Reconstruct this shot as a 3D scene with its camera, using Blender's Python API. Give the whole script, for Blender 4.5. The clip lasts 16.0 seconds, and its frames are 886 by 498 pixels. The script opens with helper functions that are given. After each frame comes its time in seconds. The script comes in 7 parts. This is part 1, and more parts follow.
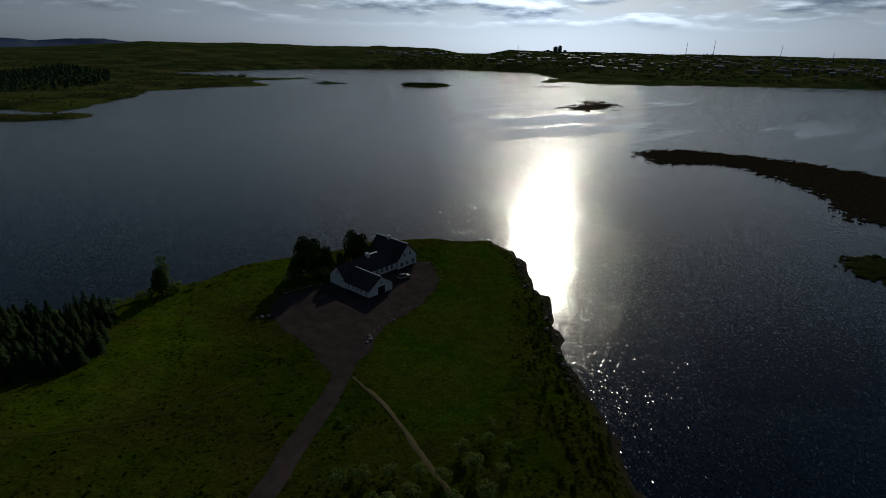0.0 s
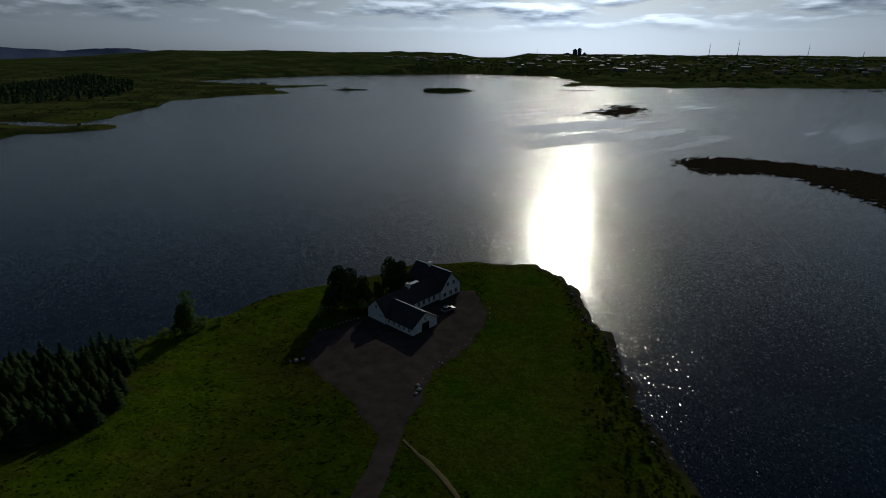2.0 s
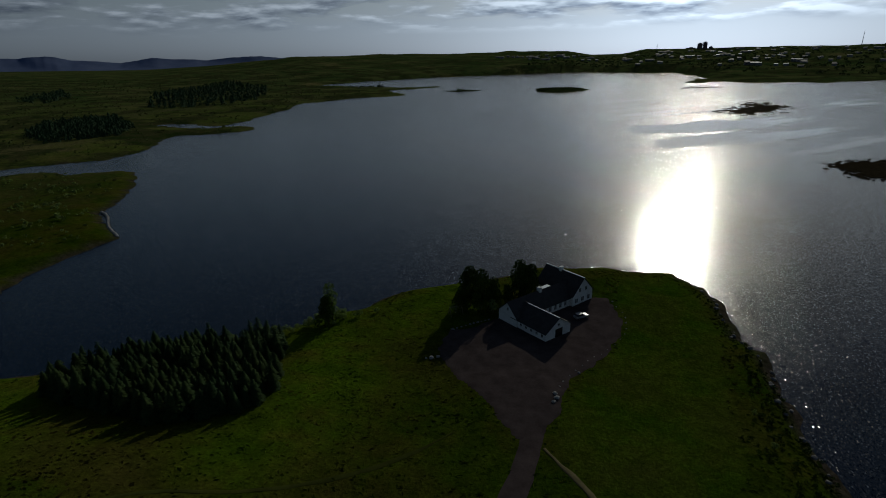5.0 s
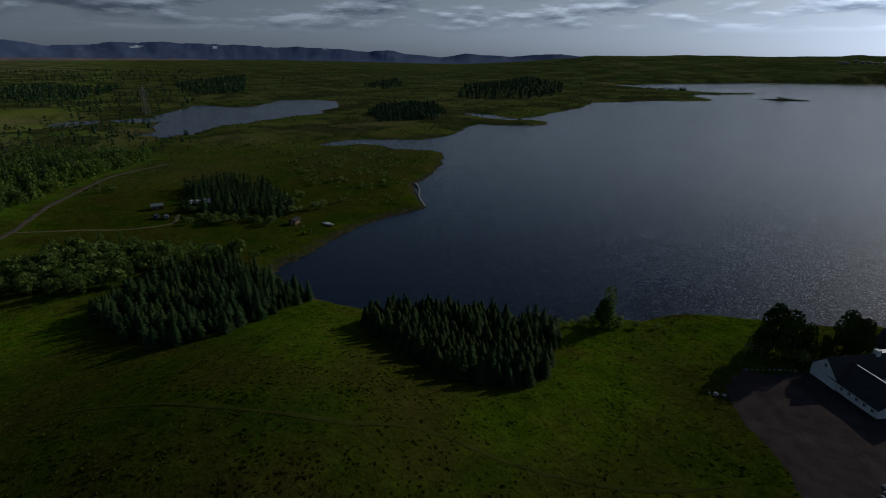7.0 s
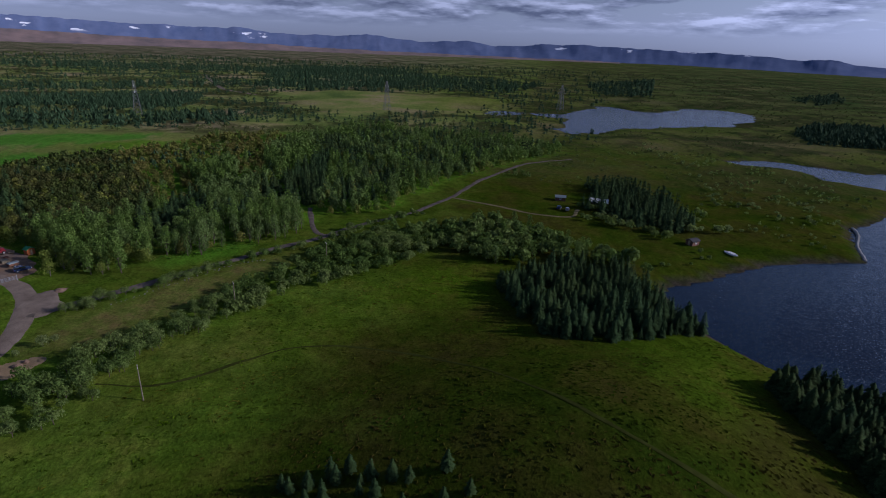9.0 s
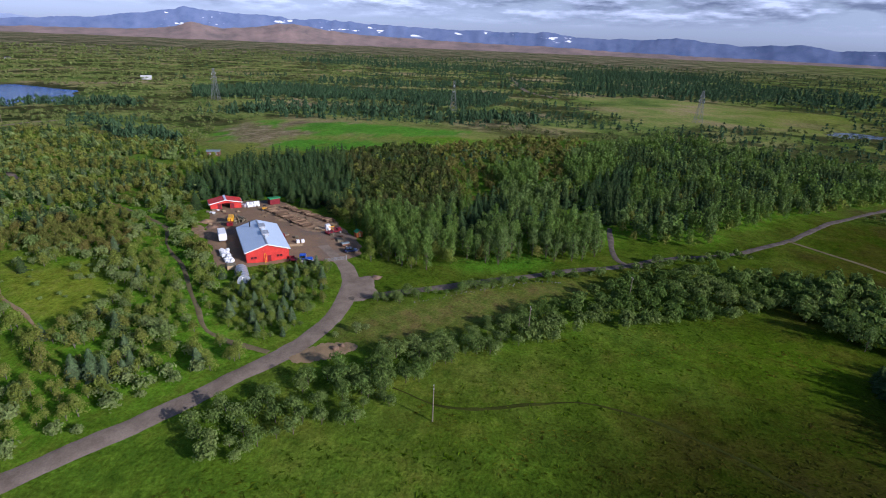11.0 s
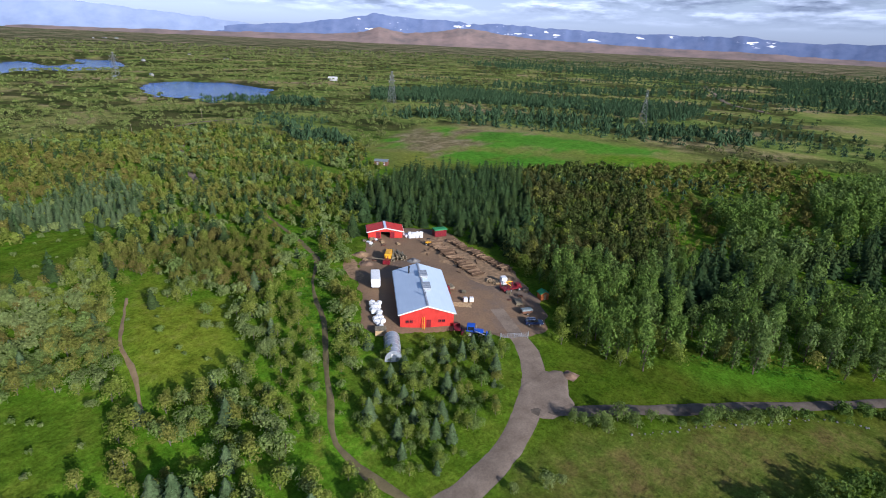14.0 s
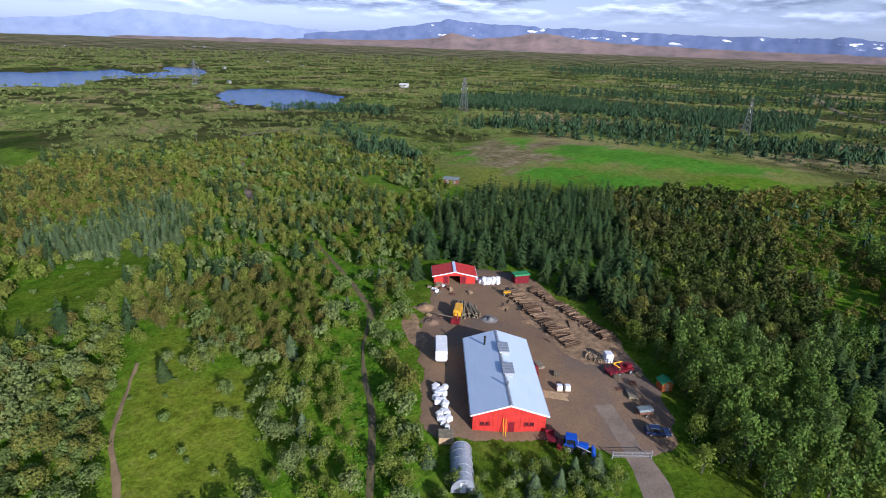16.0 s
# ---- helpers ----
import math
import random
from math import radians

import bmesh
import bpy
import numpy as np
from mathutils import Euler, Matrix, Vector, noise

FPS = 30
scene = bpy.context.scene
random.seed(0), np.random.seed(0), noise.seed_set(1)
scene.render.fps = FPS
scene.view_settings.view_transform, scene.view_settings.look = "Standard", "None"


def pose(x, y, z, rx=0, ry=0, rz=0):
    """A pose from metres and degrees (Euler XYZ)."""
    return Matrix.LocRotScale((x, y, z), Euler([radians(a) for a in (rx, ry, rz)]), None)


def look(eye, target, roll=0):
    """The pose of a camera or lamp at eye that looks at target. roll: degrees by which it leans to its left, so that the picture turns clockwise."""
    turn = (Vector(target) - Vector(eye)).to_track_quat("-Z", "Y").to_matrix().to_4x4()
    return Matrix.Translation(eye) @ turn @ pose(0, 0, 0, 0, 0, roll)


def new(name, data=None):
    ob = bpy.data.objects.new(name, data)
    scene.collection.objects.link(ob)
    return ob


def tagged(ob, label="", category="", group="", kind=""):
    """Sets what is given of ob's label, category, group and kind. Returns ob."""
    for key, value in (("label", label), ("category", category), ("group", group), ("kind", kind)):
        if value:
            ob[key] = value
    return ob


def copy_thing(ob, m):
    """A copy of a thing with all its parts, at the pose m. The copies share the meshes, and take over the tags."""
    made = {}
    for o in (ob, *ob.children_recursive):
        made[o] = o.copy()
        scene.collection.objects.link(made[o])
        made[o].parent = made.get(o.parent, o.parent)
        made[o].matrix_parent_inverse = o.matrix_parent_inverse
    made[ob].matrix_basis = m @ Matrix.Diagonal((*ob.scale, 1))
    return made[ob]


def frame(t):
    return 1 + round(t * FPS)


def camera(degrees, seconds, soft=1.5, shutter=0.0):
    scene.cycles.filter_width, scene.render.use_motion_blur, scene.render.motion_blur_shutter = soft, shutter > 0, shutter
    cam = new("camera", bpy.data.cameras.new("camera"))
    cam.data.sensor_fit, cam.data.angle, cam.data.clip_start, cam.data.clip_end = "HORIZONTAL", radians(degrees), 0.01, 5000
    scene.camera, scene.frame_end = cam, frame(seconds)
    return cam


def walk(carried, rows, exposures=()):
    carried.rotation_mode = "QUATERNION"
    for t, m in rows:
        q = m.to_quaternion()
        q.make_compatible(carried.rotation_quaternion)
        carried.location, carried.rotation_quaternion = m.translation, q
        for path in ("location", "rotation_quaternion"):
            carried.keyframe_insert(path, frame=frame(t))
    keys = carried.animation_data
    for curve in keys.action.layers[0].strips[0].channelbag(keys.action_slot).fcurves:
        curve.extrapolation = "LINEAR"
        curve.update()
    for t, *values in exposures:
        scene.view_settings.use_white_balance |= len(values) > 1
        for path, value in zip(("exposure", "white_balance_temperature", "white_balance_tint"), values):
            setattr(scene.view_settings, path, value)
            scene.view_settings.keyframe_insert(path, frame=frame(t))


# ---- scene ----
cam = camera(79.21, 16.0, soft=1.0)
ROWS = [
    (0, -0, -0, 70, 69.578, -1.286, 0.479),
    (0.5, -2.21, 5.24, 70.43, 69.663, -1.159, 0.862),
    (1, -4.5, 10, 70.8, 69.74, -0.937, 1.258),
    (1.5, -6.74, 13.96, 71.09, 69.847, -0.732, 1.746),
    (2, -8.87, 17.03, 71.3, 69.962, -0.484, 2.182),
    (2.5, -10.85, 19.13, 71.44, 70.104, -0.159, 2.598),
    (3, -12.71, 20.39, 71.51, 70.163, 0.102, 3.269),
    (5.5, -18.66, 15.96, 71.5, 70.01, 1.111, 18.452),
    (6, -20.24, 15.09, 71.31, 70.118, 0.769, 25.342),
    (6.5, -22.1, 14.51, 71.11, 70.176, 0.343, 33.932),
    (7, -24.44, 13.77, 70.97, 70.2, -0.227, 42.569),
    (7.5, -26.98, 12.59, 70.93, 70.26, -0.779, 51.62),
    (8, -29.51, 10.88, 70.97, 70.188, -1.144, 61.678),
    (8.5, -32.27, 8.46, 71.07, 70.057, -1.655, 71.6),
    (9, -35.56, 5.55, 71.19, 69.77, -2.105, 82.247),
    (9.5, -39.41, 2.52, 71.3, 69.397, -2.412, 91.892),
    (10, -43.85, -0.65, 71.37, 69.224, -2.294, 100.392),
    (12.5, -72.66, -24.25, 69.73, 68.673, -2.669, 121.93),
    (13, -78.9, -29.89, 69.51, 68.595, -2.646, 125.279),
    (13.5, -85.01, -35.73, 69.27, 68.651, -2.644, 127.361),
    (14, -91.01, -41.64, 69.03, 68.754, -2.433, 128.965),
    (14.5, -96.79, -47.75, 68.84, 68.812, -2.442, 130.607),
    (15, -102.54, -53.87, 68.68, 68.889, -2.32, 132.423),
    (15.5, -108.19, -60.08, 68.54, 68.956, -2.109, 134.189),
    (16, -113.99, -66.38, 68.45, 69.01, -1.844, 136.17),
]
EXPOSURES = [(0, -1.95, 6200, 4), (5.5, -1.95, 6150, 4), (6.5, -1.82, 6000, 4), (7.0, -1.53, 5950, 8), (8.0, -1.0, 5600, 20), (9.0, -0.52, 5350, 29), (10.0, 0.0, 5350, 28), (12.5, 0.70, 5650, 16), (16.0, 0.63, 5500, 20)]
walk(cam, [(t, pose(*r)) for t, *r in ROWS], EXPOSURES)

# ---- light ----
SUN_EL, SUN_AZ = radians(21.5), radians(11)
world = bpy.data.worlds.new("sky")
scene.world = world
world.use_nodes = True
wt = world.node_tree
wt.nodes.clear()


def wnode(kind):
    return wt.nodes.new(kind)


w_out, w_bg = wnode("ShaderNodeOutputWorld"), wnode("ShaderNodeBackground")
w_sky = wnode("ShaderNodeTexSky")
w_sky.sky_type, w_sky.sun_disc, w_sky.sun_elevation, w_sky.sun_rotation = "NISHITA", False, SUN_EL, SUN_AZ
w_sky.altitude, w_sky.air_density, w_sky.dust_density, w_sky.ozone_density = 100.0, 1.0, 0.9, 1.5
w_co, w_sep = wnode("ShaderNodeTexCoord"), wnode("ShaderNodeSeparateXYZ")
wt.links.new(w_co.outputs["Generated"], w_sep.inputs[0])


def wmath(op, a, b=0.0, clamp=False):
    n = wnode("ShaderNodeMath")
    n.operation, n.use_clamp = op, clamp
    for s, v in zip(n.inputs, (a, b)):
        if isinstance(v, (int, float)):
            s.default_value = v
        else:
            wt.links.new(v, s)
    return n.outputs[0]


def wramp(fac, *stops):
    n = wnode("ShaderNodeValToRGB")
    while len(n.color_ramp.elements) < len(stops):
        n.color_ramp.elements.new(0.5)
    for e, (p, v) in zip(n.color_ramp.elements, stops):
        e.position, e.color = p, (v, v, v, 1) if isinstance(v, float) else (*v, 1)
    wt.links.new(fac, n.inputs[0])
    return n.outputs[0]


def wmix(mode, fac, a, b):
    n = wnode("ShaderNodeMixRGB")
    n.blend_type = mode
    for s, v in zip(n.inputs, (fac, a, b)):
        if isinstance(v, float):
            s.default_value = v
        elif isinstance(v, tuple):
            s.default_value = (*v, 1)
        else:
            wt.links.new(v, s)
    return n.outputs[0]


def cloud_sheet(up, detail):
    """Noise over the sky, flattened towards the horizon, looked at 'up' higher than straight ahead."""
    put = wnode("ShaderNodeCombineXYZ")
    for k, (v, size) in enumerate(((w_sep.outputs[0], 5.0), (w_sep.outputs[1], 5.0), (wmath("ADD", w_sep.outputs[2], up), 27.0))):
        wt.links.new(wmath("MULTIPLY", v, size), put.inputs[k])
    n = wnode("ShaderNodeTexNoise")
    n.inputs["Scale"].default_value, n.inputs["Detail"].default_value, n.inputs["Roughness"].default_value = 1.25, detail, 0.56
    wt.links.new(put.outputs[0], n.inputs["Vector"])
    return n.outputs[0]


w_here, w_above = cloud_sheet(0.0, 8.0), cloud_sheet(0.007, 5.0)
w_lit = wmath("ADD", wmath("MULTIPLY", wmath("SUBTRACT", w_here, w_above), 5.0), 0.45, True)
w_cover = wmath("MULTIPLY", wramp(w_here, (0.42, 0.0), (0.53, 1.0)), wramp(w_sep.outputs[2], (0.034, 0.0), (0.062, 0.95), (0.11, 0.85), (0.2, 0.12)))
w_bw = wnode("ShaderNodeRGBToBW")
wt.links.new(w_sky.outputs[0], w_bw.inputs[0])
w_tint = wmix("MULTIPLY", 1.0, w_bw.outputs[0], (0.79, 0.92, 1.13))
w_haze = wmix("MIX", wramp(w_sep.outputs[2], (0.05, 0.9), (0.20, 0.0)), w_sky.outputs[0], w_tint)
w_cloud = wmix("MULTIPLY", 1.0, w_tint, wramp(w_lit, (0.0, (0.42, 0.44, 0.50)), (0.45, (0.98, 0.97, 0.96)), (1.0, (1.90, 1.80, 1.70))))
# the sky is brighter round the sun and duller away from it
w_dot = wnode("ShaderNodeVectorMath")
w_dot.operation = "DOT_PRODUCT"
wt.links.new(w_co.outputs["Generated"], w_dot.inputs[0])
w_dot.inputs[1].default_value = (math.sin(SUN_AZ) * math.cos(SUN_EL), math.cos(SUN_AZ) * math.cos(SUN_EL), math.sin(SUN_EL))
w_near = wmath("POWER", wmath("MULTIPLY", wmath("ADD", w_dot.outputs["Value"], 1.0), 0.5, True), 2.0)
w_glow = wmath("ADD", wmath("MULTIPLY", w_near, 0.38), 0.87)
wt.links.new(wmix("MULTIPLY", 1.0, wmix("MIX", w_cover, w_haze, w_cloud), w_glow), w_bg.inputs["Color"])
wt.links.new(w_bg.outputs[0], w_out.inputs["Surface"])
w_bg.inputs["Strength"].default_value = 0.095
sun = new("sun", bpy.data.lights.new("sun", "SUN"))
sun.data.energy, sun.data.angle, sun.data.color = 4.8, radians(0.5), (1.0, 0.91, 0.75)
sun.matrix_world = look((0, 0, 500), (-math.sin(SUN_AZ) * math.cos(SUN_EL) * 100, -math.cos(SUN_AZ) * math.cos(SUN_EL) * 100, 500 - math.sin(SUN_EL) * 100))


# ---- materials ----
class Nodes:
    """A node material under construction."""

    def __init__(self, name, rough=0.8, metal=0.0, spec=0.3):
        self.mat = bpy.data.materials.new(name)
        self.mat.use_nodes = True
        self.tree = self.mat.node_tree
        self.bsdf = self.tree.nodes["Principled BSDF"]
        self.bsdf.inputs["Roughness"].default_value = rough
        self.bsdf.inputs["Metallic"].default_value = metal
        self.bsdf.inputs["Specular IOR Level"].default_value = spec
        self.co = self.tree.nodes.new("ShaderNodeTexCoord").outputs["Object"]
        self.geo = self.tree.nodes.new("ShaderNodeNewGeometry")

    def link(self, a, b):
        self.tree.links.new(a, b)

    def world_pos(self):
        return self.geo.outputs["Position"]

    def island(self):
        return self.geo.outputs["Random Per Island"]

    def noise(self, scale, detail=4.0, rough=0.55, where=None, stretch=None, distortion=0.0):
        n = self.tree.nodes.new("ShaderNodeTexNoise")
        n.inputs["Scale"].default_value, n.inputs["Detail"].default_value = scale, detail
        n.inputs["Roughness"].default_value, n.inputs["Distortion"].default_value = rough, distortion
        src = where or self.world_pos()
        if stretch:
            m = self.tree.nodes.new("ShaderNodeMapping")
            m.inputs["Scale"].default_value, m.inputs["Rotation"].default_value = stretch[:3], (0, 0, stretch[3] if len(stretch) > 3 else 0)
            self.link(src, m.inputs["Vector"])
            src = m.outputs[0]
        self.link(src, n.inputs["Vector"])
        return n.outputs[0]

    def ramp(self, fac, *stops):
        n = self.tree.nodes.new("ShaderNodeValToRGB")
        e = n.color_ramp.elements
        while len(e) < len(stops):
            e.new(0.5)
        for k, (p, c) in enumerate(stops):
            e[k].position = p
            e[k].color = (c, c, c, 1) if isinstance(c, (int, float)) else (*c, 1)
        self.link(fac, n.inputs[0])
        return n.outputs[0]

    def mix(self, fac, a, b, mode="MIX"):
        n = self.tree.nodes.new("ShaderNodeMixRGB")
        n.blend_type = mode
        for s, v in zip(n.inputs, (fac, a, b)):
            if isinstance(v, (int, float)):
                s.default_value = v if s.type == "VALUE" else (v, v, v, 1)
            elif isinstance(v, tuple):
                s.default_value = (*v, 1)
            else:
                self.link(v, s)
        return n.outputs[0]

    def math(self, op, a, b=0.0):
        n = self.tree.nodes.new("ShaderNodeMath")
        n.operation = op
        for s, v in zip(n.inputs, (a, b)):
            if isinstance(v, (int, float)):
                s.default_value = v
            else:
                self.link(v, s)
        return n.outputs[0]

    def attr(self, name):
        n = self.tree.nodes.new("ShaderNodeAttribute")
        n.attribute_name = name
        s = self.tree.nodes.new("ShaderNodeSeparateColor")
        self.link(n.outputs["Color"], s.inputs[0])
        return s.outputs

    def object_random(self):
        return self.tree.nodes.new("ShaderNodeObjectInfo").outputs["Random"]

    def color(self, c):
        if isinstance(c, tuple):
            self.bsdf.inputs["Base Color"].default_value = (*c, 1)
        else:
            self.link(c, self.bsdf.inputs["Base Color"])
        return self

    def bump(self, h, strength=0.4, distance=0.05):
        n = self.tree.nodes.new("ShaderNodeBump")
        n.inputs["Strength"].default_value, n.inputs["Distance"].default_value = strength, distance
        self.link(h, n.inputs["Height"])
        self.link(n.outputs[0], self.bsdf.inputs["Normal"])
        return self


def let_through(n, col, share):
    """Thin blades and leaves: a share of the light comes through from behind."""
    back, both = n.tree.nodes.new("ShaderNodeBsdfTranslucent"), n.tree.nodes.new("ShaderNodeMixShader")
    n.link(col, back.inputs["Color"])
    both.inputs[0].default_value = share
    n.link(n.bsdf.outputs[0], both.inputs[1])
    n.link(back.outputs[0], both.inputs[2])
    n.link(both.outputs[0], n.tree.nodes["Material Output"].inputs["Surface"])
    return both.outputs[0]


def plain(name, c, rough=0.6, metal=0.0, grain=3.0, vary=0.25, spec=0.3):
    """A painted or raw surface with grime at two scales."""
    n = Nodes(name, rough, metal, spec)
    a = n.noise(grain, 5, where=n.co)
    b = n.noise(grain * 9, 3, where=n.co)
    dark = tuple(v * (1 - vary) for v in c)
    lite = tuple(min(1, v * (1 + vary * 0.6)) for v in c)
    col = n.mix(n.ramp(a, (0.35, 0.0), (0.7, 1.0)), dark, lite)
    n.color(n.mix(0.25, col, n.ramp(b, (0.3, 0.2), (0.7, 1.0)), "MULTIPLY"))
    n.bump(b, 0.15, 0.01)
    return n.mat


def leaves(name, dark, mid, lite, rough=0.85, other=None, thin=0.0, ragged=0.385):
    """Foliage; 'other' is the tone of the odd tree in between."""
    n = Nodes(name, rough, 0, 0.03)
    tree = n.noise(0.24, 2, 0.5)
    col = n.ramp(tree, (0.30, dark), (0.50, mid), (0.70, lite))
    if other:
        col = n.mix(n.ramp(n.noise(0.045, 4, 0.6), (0.44, 0.0), (0.58, 0.75)), col, n.ramp(tree, (0.30, tuple(v * 0.7 for v in other)), (0.70, tuple(v * 1.3 for v in other))))
    col = n.mix(0.8, col, n.ramp(n.island(), (0.0, 0.68), (1.0, 1.32)), "MULTIPLY")
    col = n.mix(0.7, col, n.ramp(n.noise(2.6, 3, 0.6), (0.32, 0.5), (0.68, 1.5)), "MULTIPLY")
    col = n.mix(n.math("MULTIPLY", n.object_random(), 0.16), col, tuple(v * 1.5 for v in lite))
    n.color(col)
    out, surface = n.bsdf.outputs[0], n.tree.nodes["Material Output"].inputs["Surface"]
    if thin:  # light that comes through the leaves
        out = let_through(n, n.mix(0.5, col, (0.10, 0.14, 0.01), "ADD"), thin)
    if ragged:  # gaps between the leaves of a spray
        gap, torn = n.tree.nodes.new("ShaderNodeBsdfTransparent"), n.tree.nodes.new("ShaderNodeMixShader")
        n.link(n.ramp(n.noise(4.2, 2, 0.6), (ragged - 0.02, 0.0), (ragged + 0.02, 1.0)), torn.inputs[0])
        n.link(gap.outputs[0], torn.inputs[1])
        n.link(out, torn.inputs[2])
        out = torn.outputs[0]
    n.link(out, surface)
    return n.mat


M = {}
M["spruce"] = leaves("spruce_needles", (0.013, 0.028, 0.010), (0.022, 0.043, 0.015), (0.036, 0.062, 0.022), other=(0.032, 0.048, 0.013))
M["birch"] = leaves("birch_leaves", (0.098, 0.134, 0.020), (0.134, 0.172, 0.028), (0.166, 0.204, 0.042), other=(0.152, 0.140, 0.036), thin=0.35)
M["pine"] = leaves("pine_needles", (0.026, 0.040, 0.010), (0.042, 0.060, 0.014), (0.062, 0.082, 0.021), other=(0.056, 0.050, 0.018), thin=0.08)
M["hedge"] = leaves("hedge_leaves", (0.076, 0.114, 0.028), (0.112, 0.156, 0.040), (0.150, 0.192, 0.058), other=(0.060, 0.110, 0.020), thin=0.3)
M["brown_birch"] = leaves("brown_birch_leaves", (0.086, 0.078, 0.022), (0.118, 0.106, 0.028), (0.142, 0.130, 0.036), other=(0.084, 0.104, 0.020), thin=0.25)
M["garden"] = leaves("garden_leaves", (0.018, 0.034, 0.005), (0.034, 0.056, 0.008), (0.060, 0.088, 0.014))
M["willow"] = leaves("willow_leaves", (0.106, 0.144, 0.044), (0.142, 0.182, 0.060), (0.172, 0.210, 0.076), other=(0.100, 0.160, 0.034), thin=0.35)
M["poplar"] = leaves("poplar_leaves", (0.050, 0.092, 0.016), (0.078, 0.132, 0.024), (0.118, 0.178, 0.040), other=(0.084, 0.120, 0.042), thin=0.22)
# far foliage is tinted bluer, distance haze mixed into its colour
M["far_spruce"] = leaves("hazed_spruce_needles", (0.018, 0.038, 0.018), (0.027, 0.052, 0.024), (0.040, 0.070, 0.032), ragged=0)
M["far_birch"] = leaves("hazed_birch_leaves", (0.062, 0.088, 0.022), (0.088, 0.118, 0.030), (0.116, 0.142, 0.042), other=(0.074, 0.074, 0.030), ragged=0)
M["silver"] = leaves("pale_spruce_needles", (0.036, 0.062, 0.024), (0.056, 0.086, 0.036), (0.086, 0.118, 0.054))
M["bark"] = plain("bark", (0.11, 0.085, 0.065), 0.9)
M["birch_bark"] = plain("pale_bark", (0.14, 0.12, 0.10), 0.85)

# ---- ground ----
LAKE = [(40, 40), (34, 70), (33, 84), (31, 99), (30, 112), (30, 123), (31, 136), (31, 148), (27, 153), (28, 174), (25, 187), (17, 196),
        (2, 197), (-14, 197), (-25, 194), (-45, 178), (-66, 167), (-74, 154), (-85, 143), (-92, 136), (-114, 119), (-138, 103)]
LAKE += [(-153, 98), (-170, 97), (-184, 100), (-190, 107), (-189, 113), (-196, 128), (-204, 151), (-207, 172), (-205, 197), (-246, 228),
         (-259, 256), (-278, 290), (-293, 307), (-311, 323), (-329, 320), (-349, 305), (-363, 314), (-386, 308), (-397, 280), (-412, 276)]
LAKE += [(-415, 292), (-415, 314), (-408, 326), (-392, 336), (-368, 358), (-367, 389), (-375, 412), (-397, 458)]
LAKE += [(-401, 486), (-375, 500), (-348, 526), (-348, 541), (-376, 566), (-392, 560), (-396, 540), (-440, 549), (-490, 567), (-452, 576), (-412, 565), (-408, 600), (-402, 623), (-414, 689), (-432, 779), (-458, 845), (-428, 930), (-312, 1036), (-420, 1160), (-325, 1288), (-470, 1300),
         (-680, 1390), (-600, 1650), (-460, 1870), (-30, 2165), (310, 1995), (318, 1620), (232, 1355), (300, 1400), (470, 1335), (650, 1400)]
LAKE += [(874, 1425), (1138, 1455), (1600, 1300), (1500, 300), (700, -250), (160, -240), (70, -60)]
POND_A = [(-709, 146), (-751, 185), (-724, 259), (-760, 288), (-824, 339), (-863, 376), (-833, 386), (-785, 388), (-771, 434), (-839, 496), (-839, 551), (-804, 562), (-758, 570), (-704, 515), (-629, 436), (-631, 404), (-616, 361),
          (-601, 314), (-599, 284), (-590, 267), (-544, 233), (-553, 220), (-537, 198), (-559, 202), (-578, 195), (-604, 216), (-672, 254), (-688, 240), (-715, 208), (-715, 182), (-691, 164)]
POND_B = [(-60, -1200), (-234, -1261), (-333, -1270), (-442, -1333), (-430, -1190), (-476, -1236), (-557, -1414), (-600, -1317), (-545, -1151), (-473, -1072), (-394, -1011), (-323, -1030), (-269, -910), (-203, -960), (-60, -960)]
POND_C = [(-360, -700), (-427, -809), (-480, -831), (-520, -782), (-518, -740), (-527, -675), (-463, -593), (-417, -551), (-416, -590), (-378, -566), (-388, -633), (-361, -656)]


def sdist(poly, x, y):
    """Signed distance to a closed outline: positive outside, negative inside."""
    p = np.array(poly, float)
    q = np.roll(p, -1, 0)
    best = np.full(x.shape, 1e12)
    inside = np.zeros(x.shape, bool)
    for (ax, ay), (bx, by) in zip(p, q):
        dx, dy = bx - ax, by - ay
        k = np.clip(((x - ax) * dx + (y - ay) * dy) / (dx * dx + dy * dy + 1e-9), 0, 1)
        best = np.minimum(best, (x - ax - k * dx) ** 2 + (y - ay - k * dy) ** 2)
        if ay != by:
            cross = ((ay > y) != (by > y)) & (x < dx * (y - ay) / (by - ay) + ax)
            inside ^= cross
    return np.where(inside, -1, 1) * np.sqrt(best)


def waves(x, y, seed, size, octaves=4):
    """Smooth noise in -1..1 from sums of turned sines, quick on arrays."""
    rng = np.random.RandomState(seed)
    out, amp, tot = np.zeros(np.shape(x)), 1.0, 0.0
    for _ in range(octaves):
        for _ in range(3):
            a, ph = rng.uniform(0, 2 * np.pi), rng.uniform(0, 2 * np.pi, 2)
            u, v = x * np.cos(a) + y * np.sin(a), y * np.cos(a) - x * np.sin(a)
            out = out + amp * np.sin(u * 2 * np.pi / size + ph[0] + 1.3 * np.sin(v * 2 * np.pi / size * 0.7 + ph[1]))
            tot += amp
        size, amp = size / 2.1, amp * 0.55
    return out / tot * 1.8


def bell(x, y, cx, cy, sx, sy):
    return np.exp(-((x - cx) / sx) ** 2 - ((y - cy) / sy) ** 2)


